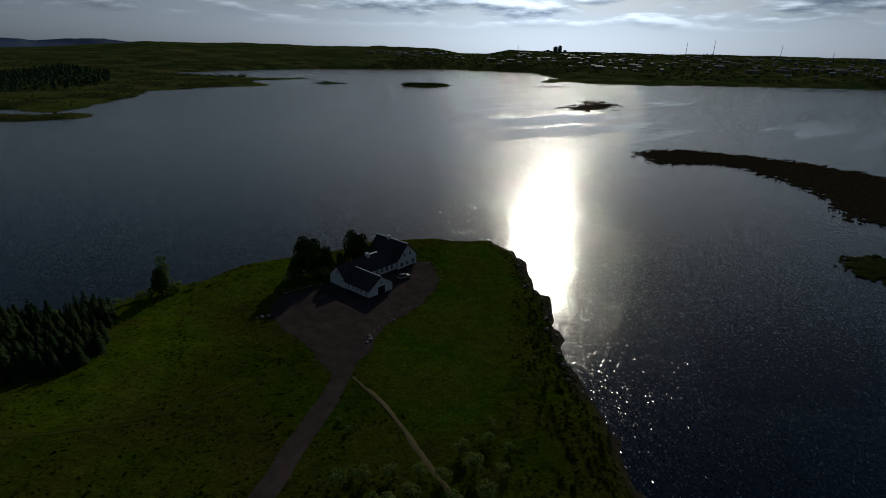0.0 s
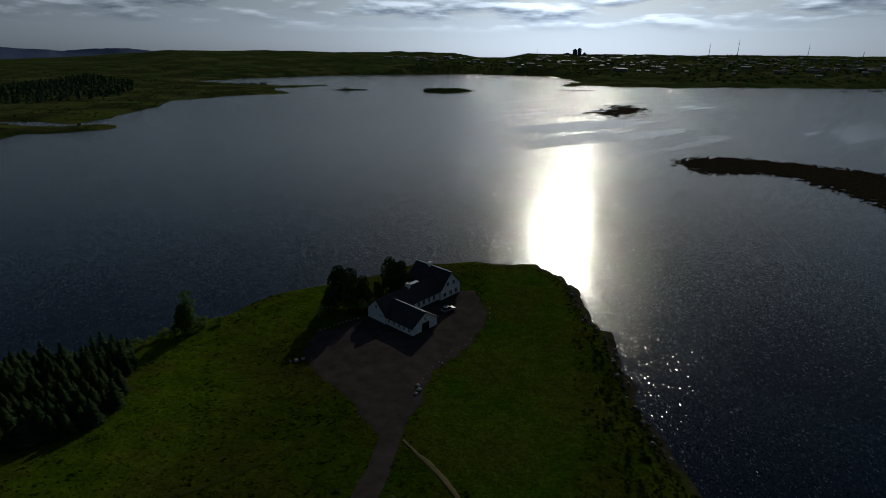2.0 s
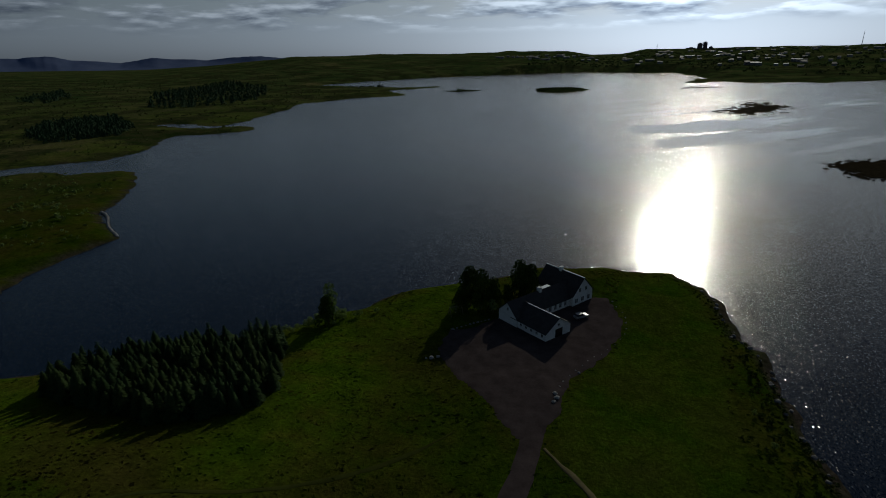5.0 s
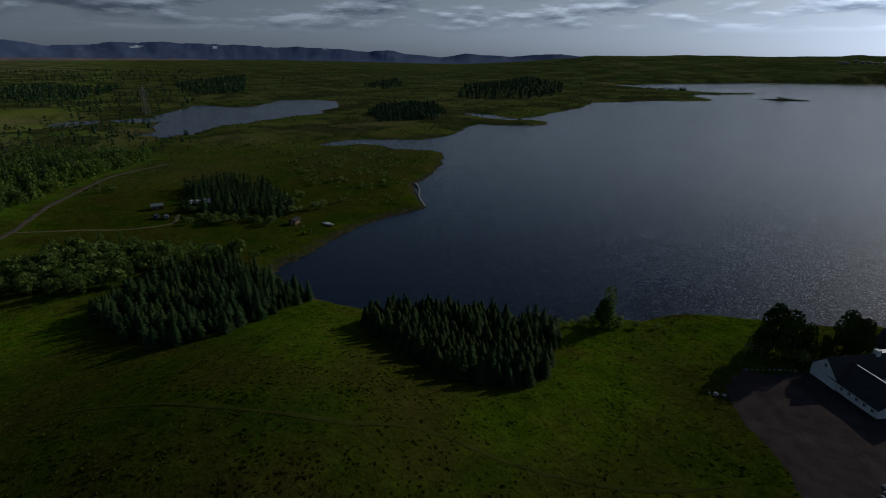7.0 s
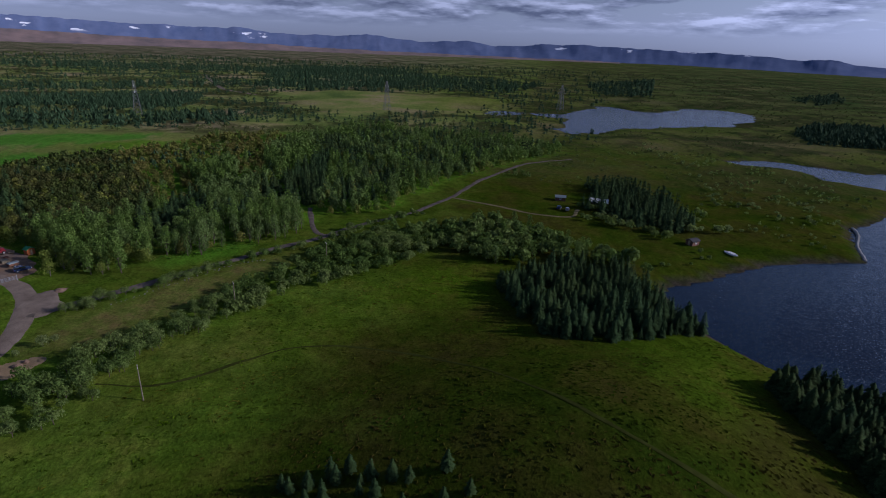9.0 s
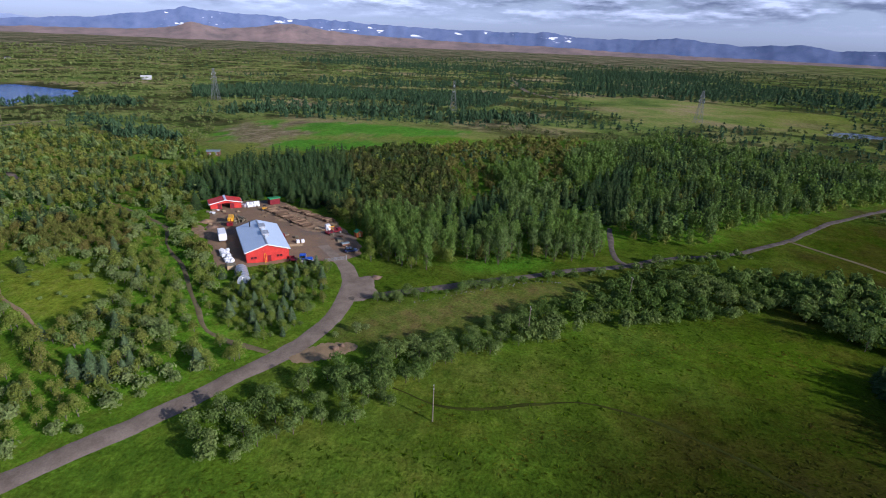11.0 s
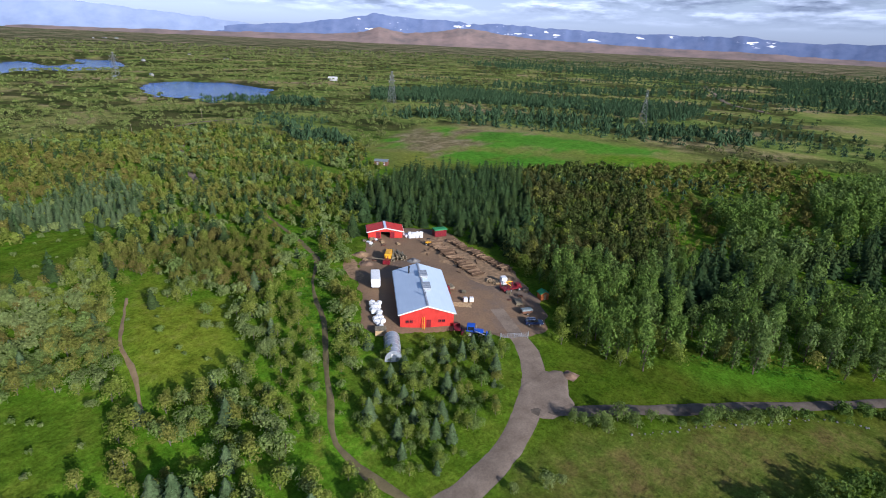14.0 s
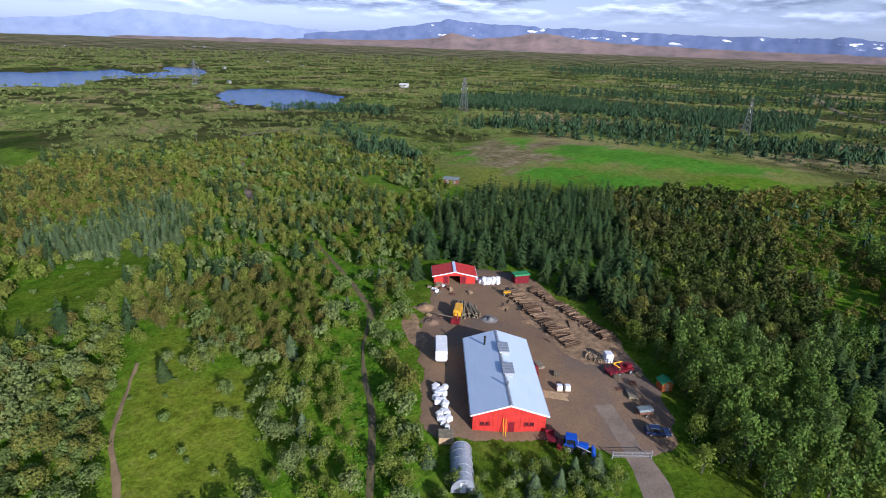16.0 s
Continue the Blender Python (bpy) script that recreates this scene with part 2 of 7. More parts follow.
def water_gap(x, y):
    r = np.hypot(x + 100, y - 50)
    wig = np.clip(r / 200, 0.35, 6)
    s = np.minimum(np.minimum(sdist(LAKE, x, y), sdist(POND_A, x, y)), np.minimum(sdist(POND_B, x, y), sdist(POND_C, x, y)))
    return s + waves(x, y, 3, 22, 3) * wig * 1.6 + waves(x, y, 4, 140, 2) * np.clip(r / 400 - 0.6, 0, 3) * 6


def height(x, y, gap=None):
    """The lie of the land above the lake, which is at 0."""
    s = water_gap(x, y) if gap is None else gap
    r = np.hypot(x, y)
    az = np.degrees(np.arctan2(x, y))
    land = 3.2 + 11.5 * bell(x, y, -98, 45, 42, 40) + 5 * bell(x, y, -190, -130, 80, 90) + 4 * bell(x, y, -110, -190, 60, 80)
    land = land + waves(x, y, 7, 60, 3) * 0.35 + waves(x, y, 8, 300, 3) * np.clip(r / 500, 0, 1) * 1.6
    # far slopes
    south = np.clip((-az - 35) / 25, 0, 1) + np.clip((az - 60) / 30, 0, 1)
    rise = np.clip((r - 900) / 3700, 0, 1)
    land = land + south * rise ** 1.3 * 38
    hills = np.clip(np.clip((az + 41) / 14, 0, 1) * np.clip((4 - az) / 5, 0, 1), 0, 1)
    land = land + hills * (70 + 10 * waves(x, y, 11, 900, 3)) * np.clip((r - 1500) / 2100, 0, 1) ** 1.1
    town = np.clip((az - 1) / 5, 0, 1) * np.clip((75 - az) / 10, 0, 1)
    land = land + town * (68 + 8 * waves(x, y, 12, 900, 2)) * np.clip((r - 1600) / 2000, 0, 1) ** 0.8
    marsh = np.clip((-260 - x) / 60, 0, 1) * np.clip((y - 120) / 60, 0, 1) + np.clip((-560 - y) / 60, 0, 1) * np.clip((800 - r) / 300, 0, 1)
    shore = 1 - np.exp(-np.maximum(s, 0) / (3.0 + np.clip(r / 250, 0, 12) + marsh * 26))
    return np.where(s > 0, 0.12 + (land - 0.12) * shore, np.maximum(-2.5, s * 0.12) - 0.05)


def height1(x, y):
    return float(height(np.array([float(x)]), np.array([float(y)]))[0])


def spread(lo, hi, step, far, grow):
    """Grid lines: even between lo and hi, then wider and wider out to far."""
    mid = list(np.arange(lo, hi + step / 2, step))
    left, d, v = [], step, lo
    while v > -far:
        d *= grow
        v -= d
        left.append(v)
    right, d, v = [], step, hi
    while v < far:
        d *= grow
        v += d
        right.append(v)
    return np.array(left[::-1] + mid + right)


def mesh_of(name, verts, faces, mat, smooth=True):
    me = bpy.data.meshes.new(name)
    verts, faces = np.asarray(verts, np.float32), np.asarray(faces, np.int32)
    n, k = faces.shape
    me.vertices.add(len(verts))
    me.vertices.foreach_set("co", verts.ravel())
    me.loops.add(n * k)
    me.loops.foreach_set("vertex_index", faces.ravel())
    me.polygons.add(n)
    me.polygons.foreach_set("loop_start", np.arange(0, n * k, k, dtype=np.int32))
    me.polygons.foreach_set("use_smooth", np.full(n, smooth))
    me.update(calc_edges=True)
    if mat:
        me.materials.append(mat)
    return me


def grid_faces(nx, ny):
    i = np.arange(nx * ny).reshape(ny, nx)
    return np.stack([i[:-1, :-1], i[:-1, 1:], i[1:, 1:], i[1:, :-1]], -1).reshape(-1, 4)


def within(poly, x, y, soft):
    return np.clip(0.5 - sdist(poly, x, y) / soft, 0, 1)


LAWN = [(-3, 160), (-2, 168), (0, 185), (16, 188), (22, 175), (23, 152), (18, 125), (16, 104), (12, 90), (2, 80), (-8, 87), (-17, 99), (-17, 110), (-10, 128), (-1, 145)]
LUSH_MEADOW = [[(-84, 120), (-84, 145), (-72, 148), (-55, 110), (-67, 80), (-72, 79)], [(-207, 25), (-195, 48), (-175, 40), (-167, 8), (-161, -15), (-154, -24), (-170, -26), (-183, -2)], [(-142, 72), (-151, 101), (-123, 91), (-109, 71), (-123, 68)], [(-128, -44), (-157, -31), (-204, 12), (-206, 43), (-189, 48), (-160, 11), (-136, -13), (-105, -30), (-98, -60), (-109, -58)]]
LUSH_MEADOW += [[(-69, 141), (-59, 165), (-47, 171), (-43, 153), (-52, 140), (-63, 134)], [(-77, 113), (-73, 127), (-65, 122), (-63, 97), (-74, 98)]]
DULL_MEADOW = [[(-161, -9), (-163, 24), (-155, 42), (-103, 53), (-81, 69), (-78, 49), (-94, 20), (-126, 2)]]
DRY = [(-147, -70), (-161, -68), (-182, -55), (-211, -25), (-206, -20), (-177, -40), (-159, -52), (-148, -60)]
CLEAR = [(-119, -138), (-126, -158), (-138, -178), (-146, -182), (-147, -170), (-141, -160), (-150, -156), (-156, -150), (-147, -143), (-143, -131), (-132, -125), (-123, -126)]
BARE = [(-382, -320), (-419, -328), (-410, -296), (-402, -251), (-361, -257), (-343, -248), (-351, -278)]
PALE = [(-424, -300), (-461, -300), (-447, -284), (-412, -287)]
OCHRE = [[(-336, -276), (-343, -248), (-318, -223), (-293, -229)], [(-421, -212), (-470, -148), (-475, -121), (-430, -137), (-413, -169)]]
GREENS = [[(-377, -270), (-450, -283), (-465, -246), (-474, -193), (-486, -152), (-450, -162), (-423, -204), (-403, -232)], [(-352, -252), (-394, -239), (-379, -224), (-347, -213), (-339, -240)],
          [(-383, -232), (-399, -201), (-383, -168), (-362, -182), (-359, -205)], [(-426, -323), (-448, -315), (-415, -290), (-405, -299)], [(-367, -313), (-366, -288), (-351, -278), (-345, -291)]]
FIELD = [(-290, -232), (-300, -262), (-345, -296), (-385, -325), (-440, -336), (-468, -298), (-480, -240), (-498, -150), (-480, -118), (-430, -134), (-392, -164), (-356, -190), (-330, -212)]
GAPS = [[(-376, -110), (-374, -102), (-351, -90), (-339, -92), (-355, -102)], [(-382, -91), (-390, -83), (-367, -77), (-358, -83)], [(-331, -64), (-334, -56), (-319, -51), (-312, -58)],
        [(-288, -45), (-281, -30), (-269, -31), (-264, -40)], [(-269, -289), (-281, -285), (-270, -248), (-263, -245), (-260, -270)], [(-154, -541), (-173, -517), (-161, -432), (-146, -398), (-138, -405)]]
BROWN = [(-951, -102), (-966, 74), (-880, 193), (-719, 139), (-672, 52), (-620, -10), (-723, -81)]
LUSH = [(-202, -64), (-198, -56), (-207, -44), (-218, -35), (-226, -37), (-213, -52)]
ROADSIDE = [(-172, -85), (-192, -88), (-204, -78), (-245, -56), (-300, 20), (-260, 50), (-215, 0), (-190, -44), (-160, -72)]
CLEAR2 = [(-106, -147), (-113, -140), (-114, -126), (-108, -120), (-100, -118), (-90, -124), (-94, -142)]
CLEAR3 = [(-112, -198), (-118, -193), (-131, -198), (-144, -214), (-157, -232), (-150, -240), (-122, -228)]
WEST_WOOD = [(-88, -98), (-110, -92), (-134, -84), (-138, -96), (-146, -106), (-160, -114), (-166, -124), (-184, -148), (-198, -164), (-214, -176), (-240, -206), (-290, -240), (-330, -300), (-300, -420), (-150, -420), (-60, -300), (-70, -150)]
EAST_WOOD = [(-202, -66), (-214, -62), (-224, -50), (-240, -28), (-264, -10), (-266, 14), (-302, 34), (-357, 80), (-429, 156), (-488, 107), (-544, 1), (-470, -120), (-440, -170), (-324, -196), (-243, -205), (-212, -182), (-232, -150), (-224, -112)]


def lushness(x, y):
    """How fresh the rough grass of the meadow is, 0 to 1."""
    f = np.maximum.reduce([within(q, x, y, 22) for q in LUSH_MEADOW])
    return np.clip(0.04 + 0.95 * f - 0.2 * np.maximum.reduce([within(q, x, y, 30) for q in DULL_MEADOW]) + 0.13 * waves(x, y, 91, 26, 3), 0, 1)


gx = spread(-330, 60, 3.5, 5200, 1.042)
gy = spread(-270, 320, 3.5, 5200, 1.042)
XX, YY = np.meshgrid(gx, gy)
XX, YY = XX.ravel(), YY.ravel()
GAP = water_gap(XX, YY)
ZZ = height(XX, YY, GAP)
R0 = np.hypot(XX, YY)

g = Nodes("ground_cover", 1.0, 0, 0.0)
cov = g.attr("cover")
fine = g.noise(1.5, 6, 0.75)
mid_n = g.noise(0.12, 5, 0.6)
big_n = g.noise(0.016, 4, 0.6)
meadow = g.ramp(mid_n, (0.30, (0.056, 0.110, 0.008)), (0.50, (0.088, 0.152, 0.011)), (0.70, (0.132, 0.172, 0.019)))
meadow = g.mix(g.ramp(big_n, (0.48, 0.0), (0.68, 0.5)), meadow, (0.140, 0.125, 0.030))
meadow = g.mix(g.ramp(g.noise(0.35, 4), (0.52, 0.0), (0.66, 0.5)), meadow, (0.040, 0.088, 0.008))
lawn = g.ramp(mid_n, (0.3, (0.084, 0.270, 0.012)), (0.7, (0.110, 0.315, 0.018)))
dry = g.ramp(g.noise(0.3, 5), (0.3, (0.130, 0.160, 0.014)), (0.55, (0.185, 0.195, 0.020)), (0.75, (0.210, 0.170, 0.045)))
floor_c = g.ramp(g.noise(0.05, 6, 0.65), (0.34, (0.019, 0.038, 0.002)), (0.44, (0.031, 0.046, 0.003)), (0.54, (0.045, 0.045, 0.006)), (0.66, (0.045, 0.036, 0.009)))
heath = g.ramp(g.noise(0.012, 8, 0.7), (0.38, (0.078, 0.106, 0.042)), (0.52, (0.205, 0.180, 0.105)), (0.70, (0.290, 0.220, 0.160)))
col = g.mix(cov[0], meadow, lawn)
col = g.mix(cov[2], col, g.mix(g.attr("lush")[0], floor_c, g.ramp(mid_n, (0.3, (0.042, 0.082, 0.002)), (0.5, (0.066, 0.116, 0.004)), (0.7, (0.090, 0.094, 0.010)))))
col = g.mix(cov[1], col, dry)
col = g.mix(g.math("MULTIPLY", g.attr("worn")[0], 0.85), col, g.ramp(g.noise(0.22, 6, 0.7), (0.34, (0.085, 0.120, 0.020)), (0.48, (0.125, 0.135, 0.030)), (0.64, (0.150, 0.110, 0.042))))
cov2 = g.attr("cover_far")
plain_c = g.ramp(g.noise(0.009, 8, 0.68), (0.36, (0.090, 0.138, 0.034)), (0.45, (0.155, 0.205, 0.046)), (0.53, (0.230, 0.232, 0.074)), (0.62, (0.290, 0.230, 0.125)))
col = g.mix(g.math("MULTIPLY", g.attr("plain_mix")[0], g.math("SUBTRACT", 1.0, cov[0])), col, plain_c)
col = g.mix(g.math("MULTIPLY", g.attr("plain_mix")[1], 0.85), col, g.ramp(g.noise(0.25, 5, 0.65), (0.35, (0.060, 0.155, 0.008)), (0.5, (0.096, 0.210, 0.011)), (0.65, (0.138, 0.180, 0.022))))
col = g.mix(g.attr("plain_mix")[2], col, g.ramp(g.noise(0.05, 5, 0.6), (0.35, (0.055, 0.180, 0.016)), (0.55, (0.080, 0.230, 0.020)), (0.7, (0.120, 0.200, 0.026))))
col = g.mix(g.attr("worn")[1], col, g.ramp(g.noise(0.12, 6, 0.7), (0.35, (0.115, 0.105, 0.050)), (0.5, (0.190, 0.145, 0.085)), (0.65, (0.300, 0.245, 0.165))))
col = g.mix(g.attr("worn")[2], col, g.ramp(g.noise(0.2, 5, 0.6), (0.35, (0.070, 0.150, 0.014)), (0.65, (0.125, 0.195, 0.022))))
col = g.mix(cov2[0], col, heath)
col = g.mix(cov2[1], col, g.ramp(g.noise(0.5, 4), (0.3, (0.03, 0.026, 0.020)), (0.7, (0.075, 0.062, 0.048))))
col = g.mix(cov2[2], col, g.ramp(g.noise(0.006, 8, 0.72), (0.40, (0.040, 0.070, 0.020)), (0.52, (0.084, 0.106, 0.032)), (0.66, (0.135, 0.125, 0.048))))
# low scrub and heather in patches over the plain
scrub = g.math("MULTIPLY", g.ramp(g.noise(0.013, 8, 0.68), (0.47, 0.0), (0.53, 0.9)), g.attr("lush")[1])
col = g.mix(g.math("MULTIPLY", scrub, g.math("SUBTRACT", 1.0, g.attr("plain_mix")[2])), col, g.ramp(g.noise(0.05, 5, 0.6), (0.38, (0.022, 0.038, 0.011)), (0.62, (0.060, 0.060, 0.024))))
col = g.mix(0.6, col, g.ramp(g.noise(0.33, 4, 0.65), (0.30, 0.45), (0.70, 1.35)), "MULTIPLY")
col = g.mix(0.8, col, g.ramp(fine, (0.28, 0.25), (0.72, 1.4)), "MULTIPLY")
g.color(col)
g.bump(g.mix(0.5, fine, g.noise(0.45, 3)), 0.9, 0.5)
M["ground"] = g.mat

ground_me = mesh_of("ground", np.stack([XX, YY, ZZ], 1), grid_faces(len(gx), len(gy)), M["ground"])

AZ = np.degrees(np.arctan2(XX, YY))
cover = np.zeros((len(XX), 4), np.float32)
cover[:, 0] = np.maximum.reduce([within(LAWN, XX, YY, 3), 0.5 * within(CLEAR, XX, YY, 8), 0.7 * within(LUSH, XX, YY, 5)])
bare = np.clip(0.5 - (sdist(BARE, XX, YY) + 9 * waves(XX, YY * 2, 18, 40, 3)) / 8, 0, 1)
cover[:, 1] = np.maximum.reduce([within(CLEAR, XX, YY, 10) * 0.75, within(BROWN, XX, YY, 90) * 0.75] + [0.6 * within(q, XX, YY, 14) for q in OCHRE])
cover[:, 2] = np.maximum.reduce([np.clip((YY + 0.35 * XX + 92) / 50 + 0.5 * waves(XX, YY, 23, 60, 3), 0, 1) * 0.9, within(ROADSIDE, XX, YY, 12) * 0.42, within(DRY, XX, YY, 8) * 0.35])
cover2 = np.zeros((len(XX), 4), np.float32)
cover2[:, 0] = np.clip((R0 - 1500) / 900, 0, 1) * np.clip((-AZ - 70) / 20, 0, 1) + np.clip((R0 - 1200) / 900, 0, 1) * np.clip((AZ - 120) / 30, 0, 1)
cover2[:, 1] = np.clip(1.2 - GAP / 1.6, 0, 1)
cover2[:, 2] = np.clip((R0 - 500) / 900, 0, 1) * np.clip((AZ + 75) / 20, 0, 1) * np.clip((140 - AZ) / 20, 0, 1)
cover3 = np.zeros((len(XX), 4), np.float32)
cover3[:, 0] = np.clip((R0 - 330) / 250, 0, 1) * (1 - 0.65 * np.clip((YY - 40) / 140, 0, 1))
cover3[:, 2] = np.maximum.reduce([np.clip(0.5 - (sdist(q, XX, YY) + 9 * waves(XX, YY * 2.2, 19, 40, 3)) / 9, 0, 1) for q in GREENS]) * 0.9 * (1 - bare)
wood_edge = np.minimum(sdist(WEST_WOOD, XX, YY), sdist(EAST_WOOD, XX, YY))
cover3[:, 1] = np.clip(0.5 - (wood_edge + 5 * waves(XX, YY, 27, 30, 3)) / 8, 0, 1) * (1 - np.maximum.reduce([within(p, XX, YY, 8) for p in (CLEAR, CLEAR2, CLEAR3, *GAPS)]))
cover4 = np.zeros((len(XX), 4), np.float32)
cover4[:, 1] = np.maximum(bare * 0.8, within(PALE, XX, YY, 6))
cover4[:, 2] = np.maximum.reduce([within(q, XX, YY, 9) for q in GAPS])
cover4[:, 0] = np.clip(0.5 - (sdist(DRY, XX, YY) + 4 * waves(XX, YY, 29, 24, 3)) / 8, 0, 1)
cover5 = np.zeros((len(XX), 4), np.float32)
cover5[:, 0] = lushness(XX, YY)
cover5[:, 1] = np.clip((np.hypot(XX + 100, YY) - 230) / 260, 0, 1) * (1 - within(BROWN, XX, YY, 60)) * np.clip((5200 - R0) / 3000, 0.35, 1) * (1 - within(FIELD, XX, YY, 16))
for nm, arr in (("cover", cover), ("cover_far", cover2), ("plain_mix", cover3), ("worn", cover4), ("lush", cover5)):
    arr[:, 3] = 1
    ground_me.color_attributes.new(nm, "FLOAT_COLOR", "POINT").data.foreach_set("color", arr.ravel())
ground = tagged(new("ground", ground_me), "rolling green meadow ground with rough grass and heath", "ground", kind="structure")

def make_water(name, deep, shoal, flash, ripple):
    """Water whose small wind facets each lean their own way, a few of them far enough to flash."""
    w = Nodes(name, 0.11, 0, 0.29)
    w.bsdf.inputs["IOR"].default_value = 1.33
    w.color(w.ramp(w.noise(0.02, 3), (0.3, deep), (0.7, shoal)))
    # lanes of calm water, drawn out along the wind
    streak = w.tree.nodes.new("ShaderNodeMapping")
    streak.vector_type = "TEXTURE"
    streak.inputs["Scale"].default_value, streak.inputs["Rotation"].default_value = (6.0, 1.0, 1), (0, 0, radians(41))
    w.link(w.world_pos(), streak.inputs["Vector"])
    place = w.tree.nodes.new("ShaderNodeSeparateXYZ")
    w.link(w.world_pos(), place.inputs[0])
    zone = w.ramp(w.math("MULTIPLY", place.outputs[1], 0.001), (0.36, 0.0), (0.42, 1.0), (0.85, 1.0), (1.05, 0.25))
    bay = w.ramp(w.math("MULTIPLY", place.outputs[0], 0.001), (0.0, 0.15), (0.06, 1.0), (0.34, 1.0), (0.48, 0.15))
    wind = w.ramp(w.math("MULTIPLY", place.outputs[1], 0.001), (0.16, 0.42), (0.32, 0.55), (0.75, 1.0))
    lanes = w.ramp(w.noise(0.020, 4, 0.55, where=streak.outputs[0]), (0.42, 1.0), (0.46, 0.0))
    calm = w.math("MULTIPLY", w.math("SUBTRACT", 1.0, w.math("MULTIPLY", w.math("MULTIPLY", lanes, w.math("MULTIPLY", zone, bay)), 0.8)), w.math("MULTIPLY", wind, 1.8))

    def facets(size, turn, reach, rare):
        m = w.tree.nodes.new("ShaderNodeMapping")
        m.inputs["Scale"].default_value, m.inputs["Rotation"].default_value = (1 / size, 0.6 / size, 0), (0, 0, turn)
        w.link(w.world_pos(), m.inputs["Vector"])
        v = w.tree.nodes.new("ShaderNodeTexVoronoi")
        v.voronoi_dimensions = "2D"
        v.inputs["Scale"].default_value = 1.0
        w.link(m.outputs[0], v.inputs["Vector"])
        c = w.tree.nodes.new("ShaderNodeSeparateColor")
        w.link(v.outputs["Color"], c.inputs[0])
        far = w.math("MULTIPLY", w.math("MULTIPLY", w.math("POWER", c.outputs[2], rare), reach), calm)
        return [w.math("MULTIPLY", w.math("MULTIPLY", w.math("SUBTRACT", c.outputs[k], 0.5), (1.25, 1.1)[k]), far) for k in (0, 1)]

    small, fine_r = facets(0.22, 0.5, flash, 2.4), facets(0.10, 0.3, ripple, 0.3)
    lean = w.tree.nodes.new("ShaderNodeCombineXYZ")
    for k in (0, 1):
        w.link(w.math("ADD", small[k], fine_r[k]), lean.inputs[k])
    lean.inputs[2].default_value = 1.0
    unit = w.tree.nodes.new("ShaderNodeVectorMath")
    unit.operation = "NORMALIZE"
    w.link(lean.outputs[0], unit.inputs[0])
    w.link(unit.outputs[0], w.bsdf.inputs["Normal"])
    return w.mat


M["water"] = make_water("lake_water", (0.001, 0.005, 0.014), (0.001, 0.007, 0.020), 0.56, 0.15)
# the ponds' blue base colour stands in for reflected sky
M["pond"] = make_water("sky_blue_pond_water", (0.020, 0.072, 0.250), (0.026, 0.086, 0.280), 0.5, 0.55)
wx, wy = spread(-400, 400, 100, 5200, 1.25), spread(-400, 900, 100, 5200, 1.25)
WX, WY = np.meshgrid(wx, wy)
water = tagged(new("water", mesh_of("water", np.stack([WX.ravel(), WY.ravel(), np.zeros(WX.size)], 1), grid_faces(len(wx), len(wy)), M["water"])),
               "dark blue rippled lake water with sun glitter", "lake", kind="structure")

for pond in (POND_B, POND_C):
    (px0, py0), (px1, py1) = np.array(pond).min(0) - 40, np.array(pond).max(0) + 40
    tagged(new("pond", mesh_of("pond", [(px0, py0, 0.02), (px1, py0, 0.02), (px1, py1, 0.02), (px0, py1, 0.02)], [(0, 1, 2, 3)], M["pond"])), "wind-rippled pond on the plain, reflected sky painted blue", "pond", kind="structure")

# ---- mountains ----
# the blue of distance haze is painted into the rock colour
mo = Nodes("haze_blue_rock", 0.95, 0, 0.05)
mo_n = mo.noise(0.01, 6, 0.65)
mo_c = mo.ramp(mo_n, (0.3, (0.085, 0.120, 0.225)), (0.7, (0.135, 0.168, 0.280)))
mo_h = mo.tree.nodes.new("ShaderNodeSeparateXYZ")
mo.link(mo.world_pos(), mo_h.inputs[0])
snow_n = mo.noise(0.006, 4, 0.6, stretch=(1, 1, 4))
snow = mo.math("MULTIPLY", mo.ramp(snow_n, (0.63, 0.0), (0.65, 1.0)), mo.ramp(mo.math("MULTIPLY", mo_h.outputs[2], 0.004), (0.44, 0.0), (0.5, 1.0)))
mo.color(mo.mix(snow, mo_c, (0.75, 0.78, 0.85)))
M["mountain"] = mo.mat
# the further range gets a paler blue, thicker haze put into its colour
pm = Nodes("hazed_mountain_rock", 0.95, 0, 0.05)
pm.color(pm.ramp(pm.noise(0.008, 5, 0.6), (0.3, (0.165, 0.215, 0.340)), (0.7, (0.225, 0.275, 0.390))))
M["hazed_mountain"] = pm.mat
fo = Nodes("foothill_heath", 0.95, 0, 0.05)
fo.color(fo.ramp(fo.noise(0.008, 6, 0.65), (0.3, (0.125, 0.108, 0.105)), (0.55, (0.215, 0.160, 0.145)), (0.75, (0.270, 0.195, 0.175))))
M["foothill"] = fo.mat


